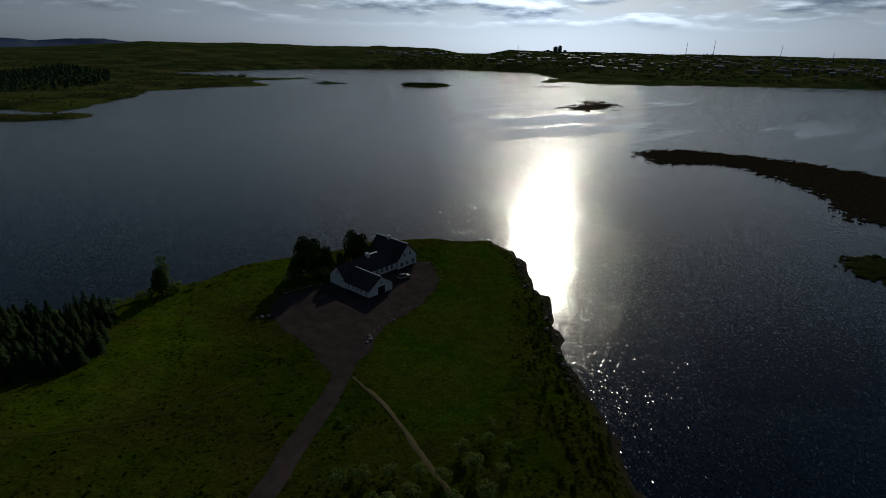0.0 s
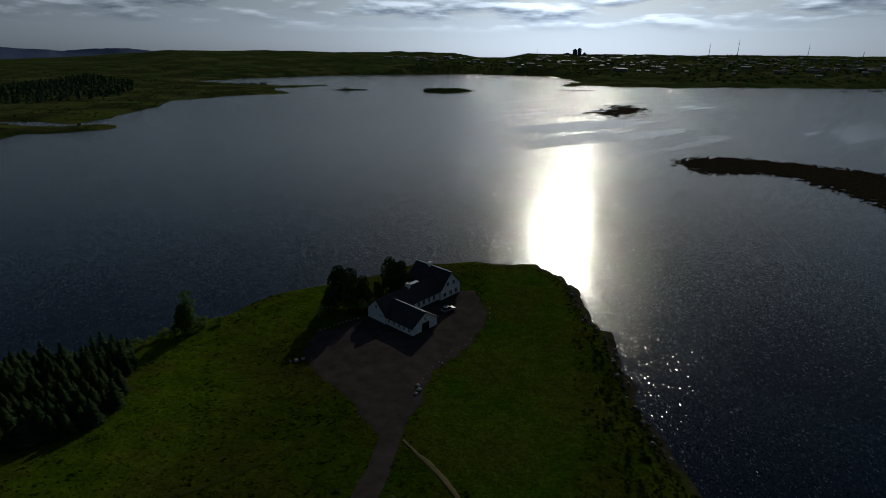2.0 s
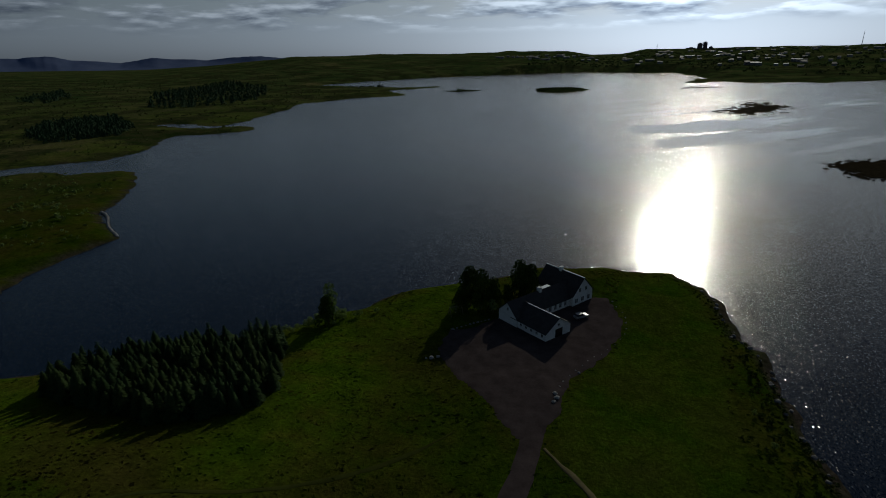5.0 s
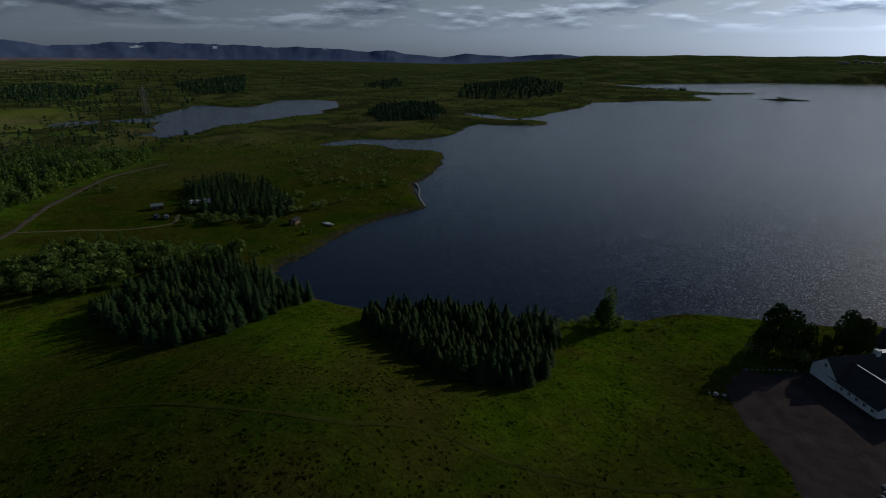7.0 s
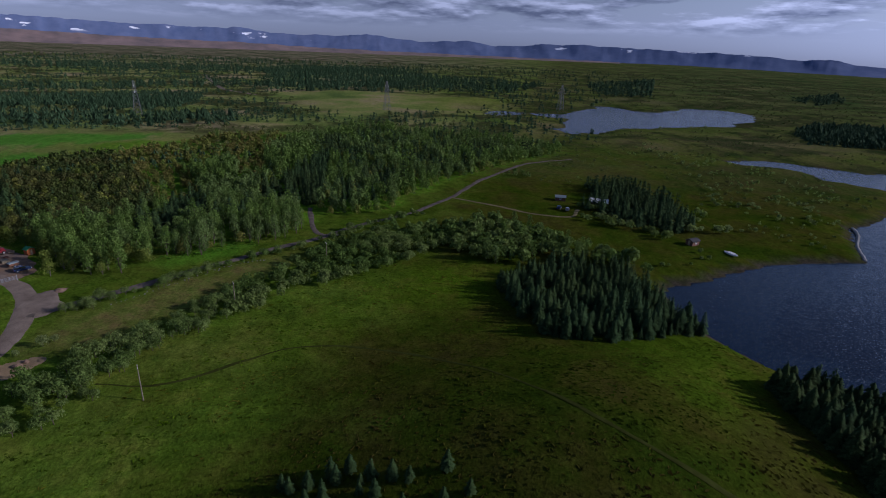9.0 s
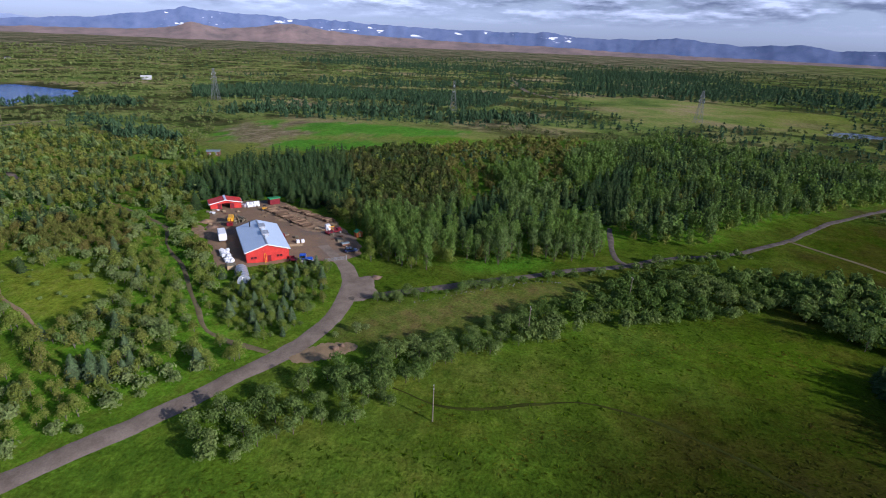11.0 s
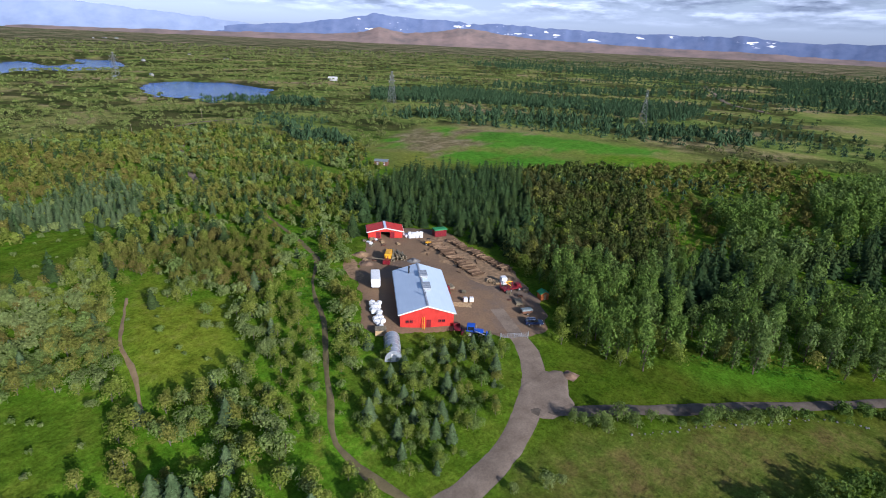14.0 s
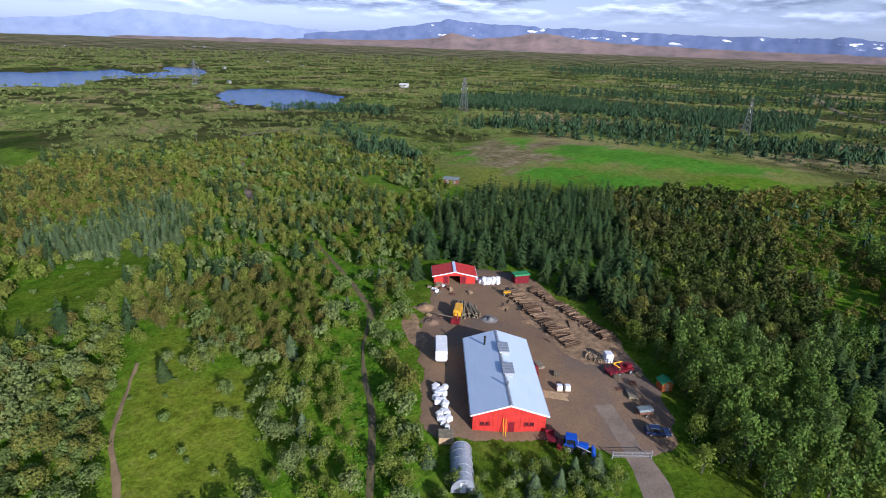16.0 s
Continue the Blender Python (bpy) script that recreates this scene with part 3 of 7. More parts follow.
def ridge(name, profile, r_in, r_out, z_in, mat, label, seed):
    """A range whose crest follows bearing and height pairs."""
    azs = np.arange(profile[0][0], profile[-1][0] + 0.01, 0.2)
    tops = np.interp(azs, [p[0] for p in profile], [p[1] for p in profile])
    verts = []
    rng = np.random.RandomState(seed)
    rough = np.convolve(rng.normal(0, 1, len(azs) + 8), np.ones(5) / 5, "same")[4:-4]
    rows = 9
    for k in range(rows):
        u = k / (rows - 1)
        rr = r_in + (r_out - r_in) * u
        a = np.radians(azs)
        x, y = np.sin(a) * rr, np.cos(a) * rr
        z = z_in + (tops - z_in) * u ** 1.5 + waves(x, y, seed, 260, 4) * 0.10 * (tops - z_in) * u * (1 - 0.6 * u) + rough * 3.0 * u
        verts.append(np.stack([x, y, z], 1))
    a = np.radians(azs)
    verts.append(verts[-1].copy())
    verts.append(np.stack([np.sin(a) * (r_out + 60), np.cos(a) * (r_out + 60), np.full(len(azs), -5.0)], 1))
    faces = np.concatenate([grid_faces(len(azs), rows), grid_faces(len(azs), 2) + rows * len(azs)])
    return tagged(new(name, mesh_of(name, np.concatenate(verts), faces, mat)), label, "mountain", kind="structure")


ridge("backdrop_pale_mountains", [(-174, 120), (-171.5, 139), (-167, 169), (-163.9, 228), (-160.2, 222), (-155.7, 194), (-150.8, 160), (-147.8, 141), (-144.6, 110), (-141, 60)], 4500, 4830, 4, M["hazed_mountain"],
      "far mountains beyond the plain, painted pale blue with haze", 9)
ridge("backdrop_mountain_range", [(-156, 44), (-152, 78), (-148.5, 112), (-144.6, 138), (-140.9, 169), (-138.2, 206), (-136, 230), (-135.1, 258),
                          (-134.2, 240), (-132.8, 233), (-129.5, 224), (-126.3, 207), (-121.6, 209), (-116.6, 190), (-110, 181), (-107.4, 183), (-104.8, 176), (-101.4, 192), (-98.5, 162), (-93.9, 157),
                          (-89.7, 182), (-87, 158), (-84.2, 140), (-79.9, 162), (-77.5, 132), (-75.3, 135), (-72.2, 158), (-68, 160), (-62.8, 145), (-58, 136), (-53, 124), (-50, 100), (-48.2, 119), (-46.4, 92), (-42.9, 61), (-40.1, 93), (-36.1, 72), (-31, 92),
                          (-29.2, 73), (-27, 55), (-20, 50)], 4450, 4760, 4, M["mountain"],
      "distant mountain range painted haze-blue, with scattered snow patches", 5)
ridge("backdrop_foothills", [(-165, 50), (-150, 65), (-140, 82), (-137, 100), (-134.8, 140), (-132.5, 112), (-130, 122), (-126.3, 166), (-124, 140), (-121, 116), (-116, 100), (-109.7, 86), (-101, 80), (-95, 66), (-85, 58), (-75, 52), (-65, 46)], 3900, 4400, 4, M["foothill"],
      "reddish brown lava foothills below the mountains", 6)

# ---- roads ----
gr = Nodes("gravel", 1.0, 0, 0.0)
gr_f = gr.noise(3.0, 5, 0.7)
gr_c = gr.ramp(gr.noise(0.25, 5, 0.6), (0.3, (0.130, 0.102, 0.078)), (0.7, (0.220, 0.176, 0.138)))
gr.color(gr.mix(0.5, gr_c, gr.ramp(gr_f, (0.25, 0.5), (0.75, 1.3)), "MULTIPLY"))
gr.bump(gr_f, 0.5, 0.05)
M["gravel"] = gr.mat
yd = Nodes("yard_gravel", 0.95, 0, 0.1)
yd_f = yd.noise(2.2, 5, 0.7)
yd_c = yd.ramp(yd.noise(0.07, 5, 0.6), (0.36, (0.214, 0.138, 0.080)), (0.52, (0.176, 0.118, 0.074)), (0.66, (0.130, 0.100, 0.080)))
yd_c = yd.mix(yd.ramp(yd.noise(0.5, 5, 0.65), (0.56, 0.0), (0.70, 0.8)), yd_c, (0.20, 0.136, 0.080))
yd.color(yd.mix(0.5, yd_c, yd.ramp(yd_f, (0.25, 0.5), (0.75, 1.3)), "MULTIPLY"))
yd.bump(yd_f, 0.5, 0.06)
M["yard"] = yd.mat
M["litter"] = plain("bark_litter", (0.27, 0.175, 0.095), 0.95, 0, 0.8, 0.45)
M["drive"] = plain("dark_drive_gravel", (0.066, 0.052, 0.050), 1.0, 0, 0.3, 0.3, spec=0.0)
M["trodden"] = plain("trodden_grass", (0.042, 0.050, 0.010), 1.0, 0, 0.4, spec=0.0)
# gravel of the side tracks, shade of hedge and wood darkened into its colour
M["track"] = plain("shaded_track_gravel", (0.125, 0.105, 0.085), 1.0, 0, 0.4, 0.35, spec=0.0)
M["earth"] = plain("dark_path_earth", (0.150, 0.126, 0.066), 1.0, 0, 0.4, spec=0.0)
M["dirt"] = plain("dirt_track", (0.235, 0.165, 0.085), 0.95, 0, 0.4)


def smooth_line(pts, step):
    """A curve through points, in even steps."""
    p = np.array(pts, float)
    ext = np.concatenate([[2 * p[0] - p[1]], p, [2 * p[-1] - p[-2]]])
    out = []
    for k in range(1, len(ext) - 2):
        a, b, c, d = ext[k - 1:k + 3]
        n = max(2, int(np.linalg.norm(c - b) / step))
        for u in np.arange(n) / n:
            out.append(0.5 * (2 * b + (c - a) * u + (2 * a - 5 * b + 4 * c - d) * u * u + (3 * b - a - 3 * c + d) * u ** 3))
    out.append(p[-1])
    return np.array(out)


def road(name, pts, width, mat, label, lift=0.07, seed=1, cols=7):
    line = smooth_line(pts, 1.5)
    tang = np.gradient(line, axis=0)
    tang /= np.linalg.norm(tang, axis=1)[:, None] + 1e-9
    side = np.stack([tang[:, 1], -tang[:, 0]], 1)
    rng = np.random.RandomState(seed)
    wob = [np.convolve(rng.normal(0, 1, len(line) + 6), np.ones(7) / 7, "same")[3:-3] * 0.5 for _ in range(2)]
    vs = []
    for k in range(cols):
        u = k / (cols - 1) * 2 - 1
        half = width / 2 + (wob[0] if u < 0 else wob[1]) * abs(u)
        xy = line + side * (u * half)[:, None]
        z = height(xy[:, 0], xy[:, 1]) + lift * (1 - 1.6 * u ** 4) + 0.05
        vs.append(np.stack([xy[:, 0], xy[:, 1], z], 1))
    v = np.stack(vs, 1).reshape(-1, 3)
    return tagged(new(name, mesh_of(name, v, grid_faces(cols, len(line)), mat)), label, "road", kind="structure")


def patch(name, poly, mat, label, lift=0.08, step=1.0, category="yard", edge=1.2, seed=2):
    """A flat area draped over the ground, its rim sunk into it."""
    p = np.array(smooth_line(list(poly) + [poly[0]], 2.0))
    (x0, y0), (x1, y1) = p.min(0) - 2, p.max(0) + 2
    xs, ys = np.arange(x0, x1, step), np.arange(y0, y1, step)
    X, Y = np.meshgrid(xs, ys)
    x, y = X.ravel(), Y.ravel()
    s = sdist(p, x, y) + waves(x, y, seed, 9, 2) * edge * 0.5
    z = height(x, y) + lift + np.clip(-s, -2.0, 0.0) * 0.25
    keep = s < 1.5
    f = grid_faces(len(xs), len(ys))
    f = f[keep[f].all(1)]
    return tagged(new(name, mesh_of(name, np.stack([x, y, z], 1), f, mat)), label, category, kind="structure")


ROAD_MAIN = [(-84, -96), (-104, -88), (-114, -84), (-127, -80), (-137, -77), (-148, -75.5), (-160, -77), (-172, -81), (-181, -87), (-187, -95), (-192, -103)]
road("road_to_sawmill", ROAD_MAIN, 4.6, M["gravel"], "grey gravel access road curving to the sawmill yard")
ROAD_SIDE = [(-166, -78), (-174, -70), (-184, -60), (-200, -45), (-212, -34), (-224, -22), (-236, -8), (-250, 6), (-264, 26), (-291, 47), (-332, 73), (-375, 109), (-400, 150)]
road("road_along_hedge", ROAD_SIDE, 2.7, M["track"], "narrow grey gravel road beside the willow hedge", seed=3)
road("track_into_wood", [(-235, -5), (-235, -11), (-240, -15), (-258, -18), (-272, -20)], 2.0, M["track"], "gravel forest track", seed=4)
road("road_to_farmhouse", [(-21, 108), (-22, 94), (-25, 78), (-28, 62), (-34, 44), (-40, 20), (-48, -12)], 4.4, M["drive"], "dark gravel drive to the farmhouse", seed=5)
road("footpath_lawn", [(-19, 99), (-11, 89), (-3, 76), (4, 64)], 0.9, M["earth"], "worn brown footpath across the lawn edge", seed=6)
TRACK_HILL = [(-137, -50), (-137, -36), (-150, -12), (-146, 10), (-128, 31), (-104, 45), (-88, 57), (-79, 68), (-64, 75), (-48, 86), (-36, 100)]
road("footpath_hill", TRACK_HILL, 0.8, M["trodden"], "faint trodden path over the grassy hill", lift=0.02, seed=7)
road("footpath_birches", [(-136, -80), (-136, -96), (-143, -107), (-158, -127), (-170, -146), (-181, -158), (-186, -170), (-200, -214)], 1.3, M["earth"], "brown dirt footpath through the birches", seed=8)
road("footpath_clearing", [(-118, -126), (-123, -140), (-125, -150), (-129, -159), (-134, -170)], 0.8, M["dirt"], "narrow dirt footpath through the clearing", seed=9)
road("cabin_drive", [(-291, 47), (-275, 66), (-262, 80), (-257, 96), (-268, 104)], 2.0, M["earth"], "gravel drive to the lakeside cabin", seed=10)
YARD = [(-164, -117), (-165, -122), (-169, -126), (-175, -133), (-180, -140), (-189, -148), (-194, -151), (-202, -159), (-210, -163), (-222, -161), (-229, -149), (-226, -141), (-221, -129), (-216, -117), (-212, -109), (-207, -102), (-202, -96), (-195, -91), (-191, -90), (-186, -92), (-184, -95), (-181, -99), (-177, -105), (-171, -110), (-168, -113)]
patch("sawmill_yard", YARD, M["yard"], "brown-grey gravel yard of the sawmill")
road("road_across_plain", [(-1330, -343), (-1132, -280), (-953, -215), (-860, -150)], 9, M["gravel"], "pale gravel road across the plain", lift=0.5, seed=21)
road("track_by_ponds", [(-200, -258), (-243, -362), (-276, -402), (-276, -434), (-312, -444), (-340, -440)], 3.5, M["gravel"], "pale gravel track towards the ponds", lift=0.15, seed=22)
patch("bark_litter", [(-216, -149), (-224, -145), (-218, -122), (-214, -111), (-201, -112), (-205, -126), (-211, -140)], M["litter"], "straw-coloured bark litter round the log stacks", lift=0.13)
patch("sawdust_bank", [(-182, -140), (-188, -151), (-184, -150), (-179, -139)], M["litter"], "bank of brown sawdust at the yard edge", lift=0.14)
patch("turnout", [(-168, -80), (-171, -82.5), (-175, -83), (-178.5, -81.5), (-180.5, -79.5), (-178, -77), (-174.5, -75.5), (-172, -73), (-169, -74), (-167, -76)], M["gravel"], "gravel turnout beside the road", lift=0.13, step=0.5, edge=1.8)
patch("bare_soil", [(-137, -76), (-146, -70), (-147, -64), (-141, -66), (-136, -72)], M["dirt"], "patch of bare brown soil", lift=0.06)
HYARD = [(-45, 140), (-39, 142), (-34, 149), (-8, 167), (-4, 164), (-1.5, 152), (-5, 139), (-10, 129), (-13, 126), (-16, 117), (-18.5, 105), (-24, 101), (-32, 112), (-41, 121), (-46, 130)]
patch("farm_yard", HYARD, M["drive"], "dark gravel yard round the farmhouse")


# ---- trees ----
def clumps(rng, centres, radii, n, size, squash=0.85):
    """Leaf clumps: small bent quads over the skins of several overlapping balls."""
    centres, radii = np.array(centres), np.array(radii)
    pick = rng.choice(len(radii), n, p=radii ** 2 / (radii ** 2).sum())
    d = rng.normal(0, 1, (n, 3))
    d /= np.linalg.norm(d, axis=1)[:, None]
    d[:, 2] = np.where(d[:, 2] < -0.35, -d[:, 2], d[:, 2])
    c = centres[pick] + d * radii[pick][:, None] * rng.uniform(0.84, 1.06, n)[:, None] * np.array([1, 1, squash])
    nrm = d + rng.normal(0, 0.34, (n, 3))
    nrm /= np.linalg.norm(nrm, axis=1)[:, None]
    a = np.cross(nrm, rng.normal(0, 1, (n, 3)))
    a /= np.linalg.norm(a, axis=1)[:, None]
    b = np.cross(nrm, a)
    s = size * rng.uniform(0.6, 1.3, n)[:, None]
    bend = nrm * s * 0.25
    v = np.stack([c - a * s, c - b * s * 0.7 + bend, c + a * s, c + b * s * 0.7 + bend], 1).reshape(-1, 3)
    return v, np.arange(n * 4).reshape(-1, 4)


def broadleaf(seed, h, spread_r, n, size, column=False, upright=False):
    """Crown and trunk of a leafy tree or large shrub."""
    rng = np.random.RandomState(seed)
    cs, rs = [], []
    k = 10 if not column else 7
    for i in range(k):
        a, u = rng.uniform(0, 2 * np.pi), i / (k - 1)
        if column:
            cs.append((0.25 * spread_r * np.cos(a), 0.25 * spread_r * np.sin(a), h * (0.17 + 0.73 * u)))
            rs.append(spread_r * (0.95 - 0.5 * abs(u - 0.35)) * rng.uniform(0.8, 1.1))
        else:
            q = spread_r * 0.55 * rng.uniform(0.4, 1.0)
            if upright:
                cs.append((q * (1 - 0.7 * u) * np.cos(i * 2.4), q * (1 - 0.7 * u) * np.sin(i * 2.4), h * (0.24 + 0.52 * u)))
                rs.append(spread_r * (0.56 - 0.16 * u) * rng.uniform(0.8, 1.15))
                continue
            cs.append((q * np.cos(a * 1.7 + i * 2.4), q * np.sin(a * 1.7 + i * 2.4), h * rng.uniform(0.28, 0.70)))
            rs.append(spread_r * rng.uniform(0.36, 0.60))
    v, f = clumps(rng, cs, rs, n, size)
    v[:, 2] = np.maximum(v[:, 2], 0.08 * h)
    return v, f, trunk_of(rng, h * 0.6, h * 0.014 + 0.03, cs)


def trunk_of(rng, h, r, tips=()):
    vs, fs = [], []

    def limb(p, q, r0, r1):
        p, q = np.array(p, float), np.array(q, float)
        d = (q - p) / (np.linalg.norm(q - p) + 1e-9)
        a = np.cross(d, (0.3, 1, 0.2))
        a /= np.linalg.norm(a)
        b = np.cross(d, a)
        base = len(vs)
        for c, rr in ((p, r0), ((p + q) / 2 + a * 0.06 * np.linalg.norm(q - p), (r0 + r1) / 2), (q, r1)):
            for k in range(5):
                t = 2 * np.pi * k / 5
                vs.append(c + (a * np.cos(t) + b * np.sin(t)) * rr)
        for j in range(2):
            for k in range(5):
                fs.append((base + j * 5 + k, base + j * 5 + (k + 1) % 5, base + j * 5 + 5 + (k + 1) % 5, base + j * 5 + 5 + k))

    limb((0, 0, -0.2), (0, 0, h), r, r * 0.4)
    for c in list(tips)[:4]:
        limb((0, 0, c[2] * 0.45), c, r * 0.5, r * 0.15)
    return np.array(vs), np.array(fs)


def conifer(seed, h, r, levels, arms):
    """Whorls of drooping boughs round a tapered trunk."""
    rng = np.random.RandomState(seed)
    vs = []
    for i in range(levels):
        u = (i + rng.uniform(-0.25, 0.25)) / levels
        z, reach = h * (0.06 + 0.90 * u), r * (1 - u) ** 0.68 * min(1.0, 0.75 + 1.6 * u) + 0.10
        n = max(4, int(arms * (1 - 0.55 * u)))
        off = rng.uniform(0, 6.28)
        for k in range(n):
            a = off + 2 * np.pi * k / n + rng.uniform(-0.25, 0.25)
            ln = reach * rng.uniform(0.62, 1.22)
            wd = ln * 0.26 + 0.08
            ca, sa = np.cos(a), np.sin(a)
            droop = ln * rng.uniform(0.18, 0.45)
            rise = h / levels * 0.5
            p0 = (0.05 * ca, 0.05 * sa, z + rise)
            p1 = (ln * 0.6 * ca - wd * sa, ln * 0.6 * sa + wd * ca, z - droop * 0.5)
            p2 = (ln * ca, ln * sa, z - droop)
            p3 = (ln * 0.6 * ca + wd * sa, ln * 0.6 * sa - wd * ca, z - droop * 0.5)
            vs.extend((p0, p1, p2, p3))
    vs.extend(((0.08, 0, h * 0.92), (-0.05, 0.07, h * 0.92), (0, 0, h * 1.02), (-0.05, -0.07, h * 0.92)))
    v = np.array(vs)
    return v, np.arange(len(v)).reshape(-1, 4), trunk_of(rng, h * 0.85, h * 0.018 + 0.03)


def template(name, made, leaf, bark, label, category):
    v, f, (tv, tf) = made
    root = new(name)
    tagged(root, label, category)
    for nm, mv, mf, mt in (("trunk", tv, tf, bark), ("crown", v, f, leaf)):
        ob = new(nm, mesh_of(nm, mv, mf, mt, smooth=False))
        ob.parent = root
    return root


def batch(places, shapes, rng):
    """Many trees joined into one mesh; shapes: (verts, quads) without trunks."""
    vs, fs, base = [], [], 0
    for kind in range(len(shapes)):
        sv, sf = shapes[kind]
        sel = places[rng.randint(0, len(shapes), len(places)) == kind] if len(shapes) > 1 else places
        n = len(sel)
        if not n:
            continue
        a, s = rng.uniform(0, 6.28, n), sel[:, 3]
        wv = rng.uniform(0.85, 1.15, n) * s
        x = (sv[None, :, 0] * np.cos(a)[:, None] - sv[None, :, 1] * np.sin(a)[:, None]) * wv[:, None] + sel[:, 0:1]
        y = (sv[None, :, 0] * np.sin(a)[:, None] + sv[None, :, 1] * np.cos(a)[:, None]) * wv[:, None] + sel[:, 1:2]
        z = sv[None, :, 2] * s[:, None] + sel[:, 2:3] - 0.1
        vs.append(np.stack([x, y, z], -1).reshape(-1, 3))
        fs.append((sf[None] + (np.arange(n) * len(sv))[:, None, None] + base).reshape(-1, sf.shape[1]))
        base += n * len(sv)
    return np.concatenate(vs), np.concatenate(fs)


def strew(rng, poly, spacing, keep=None, jitter=0.45):
    """Points over an outline, on a shaken grid."""
    p = np.array(poly, float)
    (x0, y0), (x1, y1) = p.min(0), p.max(0)
    X, Y = np.meshgrid(np.arange(x0, x1, spacing), np.arange(y0, y1, spacing))
    x = X.ravel() + rng.uniform(-jitter, jitter, X.size) * spacing
    y = Y.ravel() + rng.uniform(-jitter, jitter, X.size) * spacing
    ok = sdist(p, x, y) < 0
    x, y = x[ok], y[ok]
    if keep is not None:
        k = keep(x, y)
        x, y = x[k], y[k]
    return x, y


LINES = [(ROAD_MAIN, 4.5), (ROAD_SIDE, 3.2), ([(-235, -5), (-235, -11), (-240, -15), (-258, -18), (-272, -20)], 4.5), (TRACK_HILL, 1.5),
         ([(-136, -80), (-136, -96), (-143, -107), (-158, -127), (-170, -146), (-181, -158), (-186, -170), (-200, -214)], 2.2),
         ([(-118, -126), (-123, -140), (-125, -150), (-129, -159), (-134, -170)], 2.0), ([(-291, 47), (-275, 66), (-262, 80), (-257, 96), (-268, 104)], 4)]


def clear_of(x, y, wet=1.5):
    """True where nothing is in a tree's way."""
    ok = water_gap(x, y) > wet
    for line, gap in LINES:
        p = smooth_line(line, 6)
        best = np.full(len(x), 1e9)
        for (ax, ay), (bx, by) in zip(p[:-1], p[1:]):
            dx, dy = bx - ax, by - ay
            k = np.clip(((x - ax) * dx + (y - ay) * dy) / (dx * dx + dy * dy + 1e-9), 0, 1)
            best = np.minimum(best, np.hypot(x - ax - k * dx, y - ay - k * dy))
        ok &= best > gap
    for poly, gap in ((YARD, 2.0), (HYARD, 1.5), (LAWN, 1.0), (CLEAR, -1.0), (DRY, 1.0), (FIELD, 3), (BROWN, 5), *((q, 0.5) for q in GAPS)):
        ok &= sdist(poly, x, y) > gap
    return ok


CLEAR4 = [(-183, -84), (-190, -76), (-205, -62), (-225, -38), (-240, -20), (-228, -18), (-205, -40), (-188, -58), (-178, -70)]
rt = np.random.RandomState(21)
STANDS = {}
SILVER = [(-113.1, -103.8, 0.9), (-113.8, -101.0, 0.75), (-116, -99.0, 0.6), (-111.5, -107, 0.75), (-118.5, -100.0, 0.6), (-117.4, -125, 0.6)]


def stand(kind, poly, spacing, lo, hi, thin=None):
    def keep(x, y):
        ok = clear_of(x, y)
        for c in (CLEAR2, CLEAR3):
            ok &= sdist(c, x, y) > 0
        if thin is not None:
            ok &= thin(x, y)
        return ok

    x, y = strew(rt, poly, spacing, keep)
    s = rt.uniform(lo, hi, len(x))
    STANDS.setdefault(kind, []).append(np.stack([x, y, height(x, y), s], 1))


# scale 1 is a tree of 8 m (spruce, poplar 10 m) or a bush of 4 m
MID_SPRUCE = [(-187, 46), (-162, 45), (-148, 50), (-142, 63), (-147, 80), (-150, 93), (-170, 95), (-194, 93), (-202, 73)]
stand("spruce", MID_SPRUCE, 2.0, 0.36, 0.98, lambda x, y: waves(x, y, 74, 14, 3) > -0.75)
SHELTER = [(-237, 37), (-250, 56), (-232, 74), (-217, 84), (-205, 98), (-190, 100), (-196, 90), (-203, 73), (-200, 47), (-214, 36)]
stand("hedge", SHELTER, 3.6, 0.9, 1.6)
stand("poplar", SHELTER, 7.0, 0.5, 0.8)
stand("hedge", [(-274, 104), (-270, 112), (-271, 122), (-264, 122), (-263, 108), (-268, 101)], 2.8, 0.5, 0.95)
stand("hedge", [(-262, 100), (-256, 108), (-240, 122), (-228, 132), (-224, 126), (-240, 112), (-252, 98)], 3.4, 0.6, 1.1)
SHORE_SPRUCE = [(-126, 92), (-108, 87), (-92, 86), (-82, 91), (-75, 99), (-81, 118), (-88, 127), (-104, 119), (-124, 104)]
stand("spruce", SHORE_SPRUCE, 1.95, 0.42, 0.95)
stand("spruce", [(-106, -10), (-108, 6), (-101, 18), (-88, 24), (-82, 16), (-92, -4)], 2.7, 0.26, 0.6, lambda x, y: waves(x, y, 75, 9, 2) > -0.35)
stand("spruce", [(-276, 104), (-257, 112), (-232, 130), (-236, 144), (-281, 160), (-320, 152), (-318, 126), (-290, 122)], 3.0, 0.8, 1.15,
      lambda x, y: (np.hypot(x + 278, y - 118) > 7) & (np.hypot(x + 287, y - 102) > 6))
BIG_WOOD = [(-199, -66), (-212, -62), (-222, -50), (-238, -26), (-252, -26), (-262, -10), (-262, 14), (-300, 34), (-355, 80), (-429, 156), (-446, 160), (-488, 107), (-544, 1), (-431, -62),
            (-354, -62), (-310, -100), (-262, -110), (-224, -112)]
OLIVE = [(-226, -124), (-266, -134), (-300, -160), (-347, -188), (-396, -172), (-390, -147), (-320, -109), (-270, -81), (-236, -84), (-228, -98), (-219, -108)]
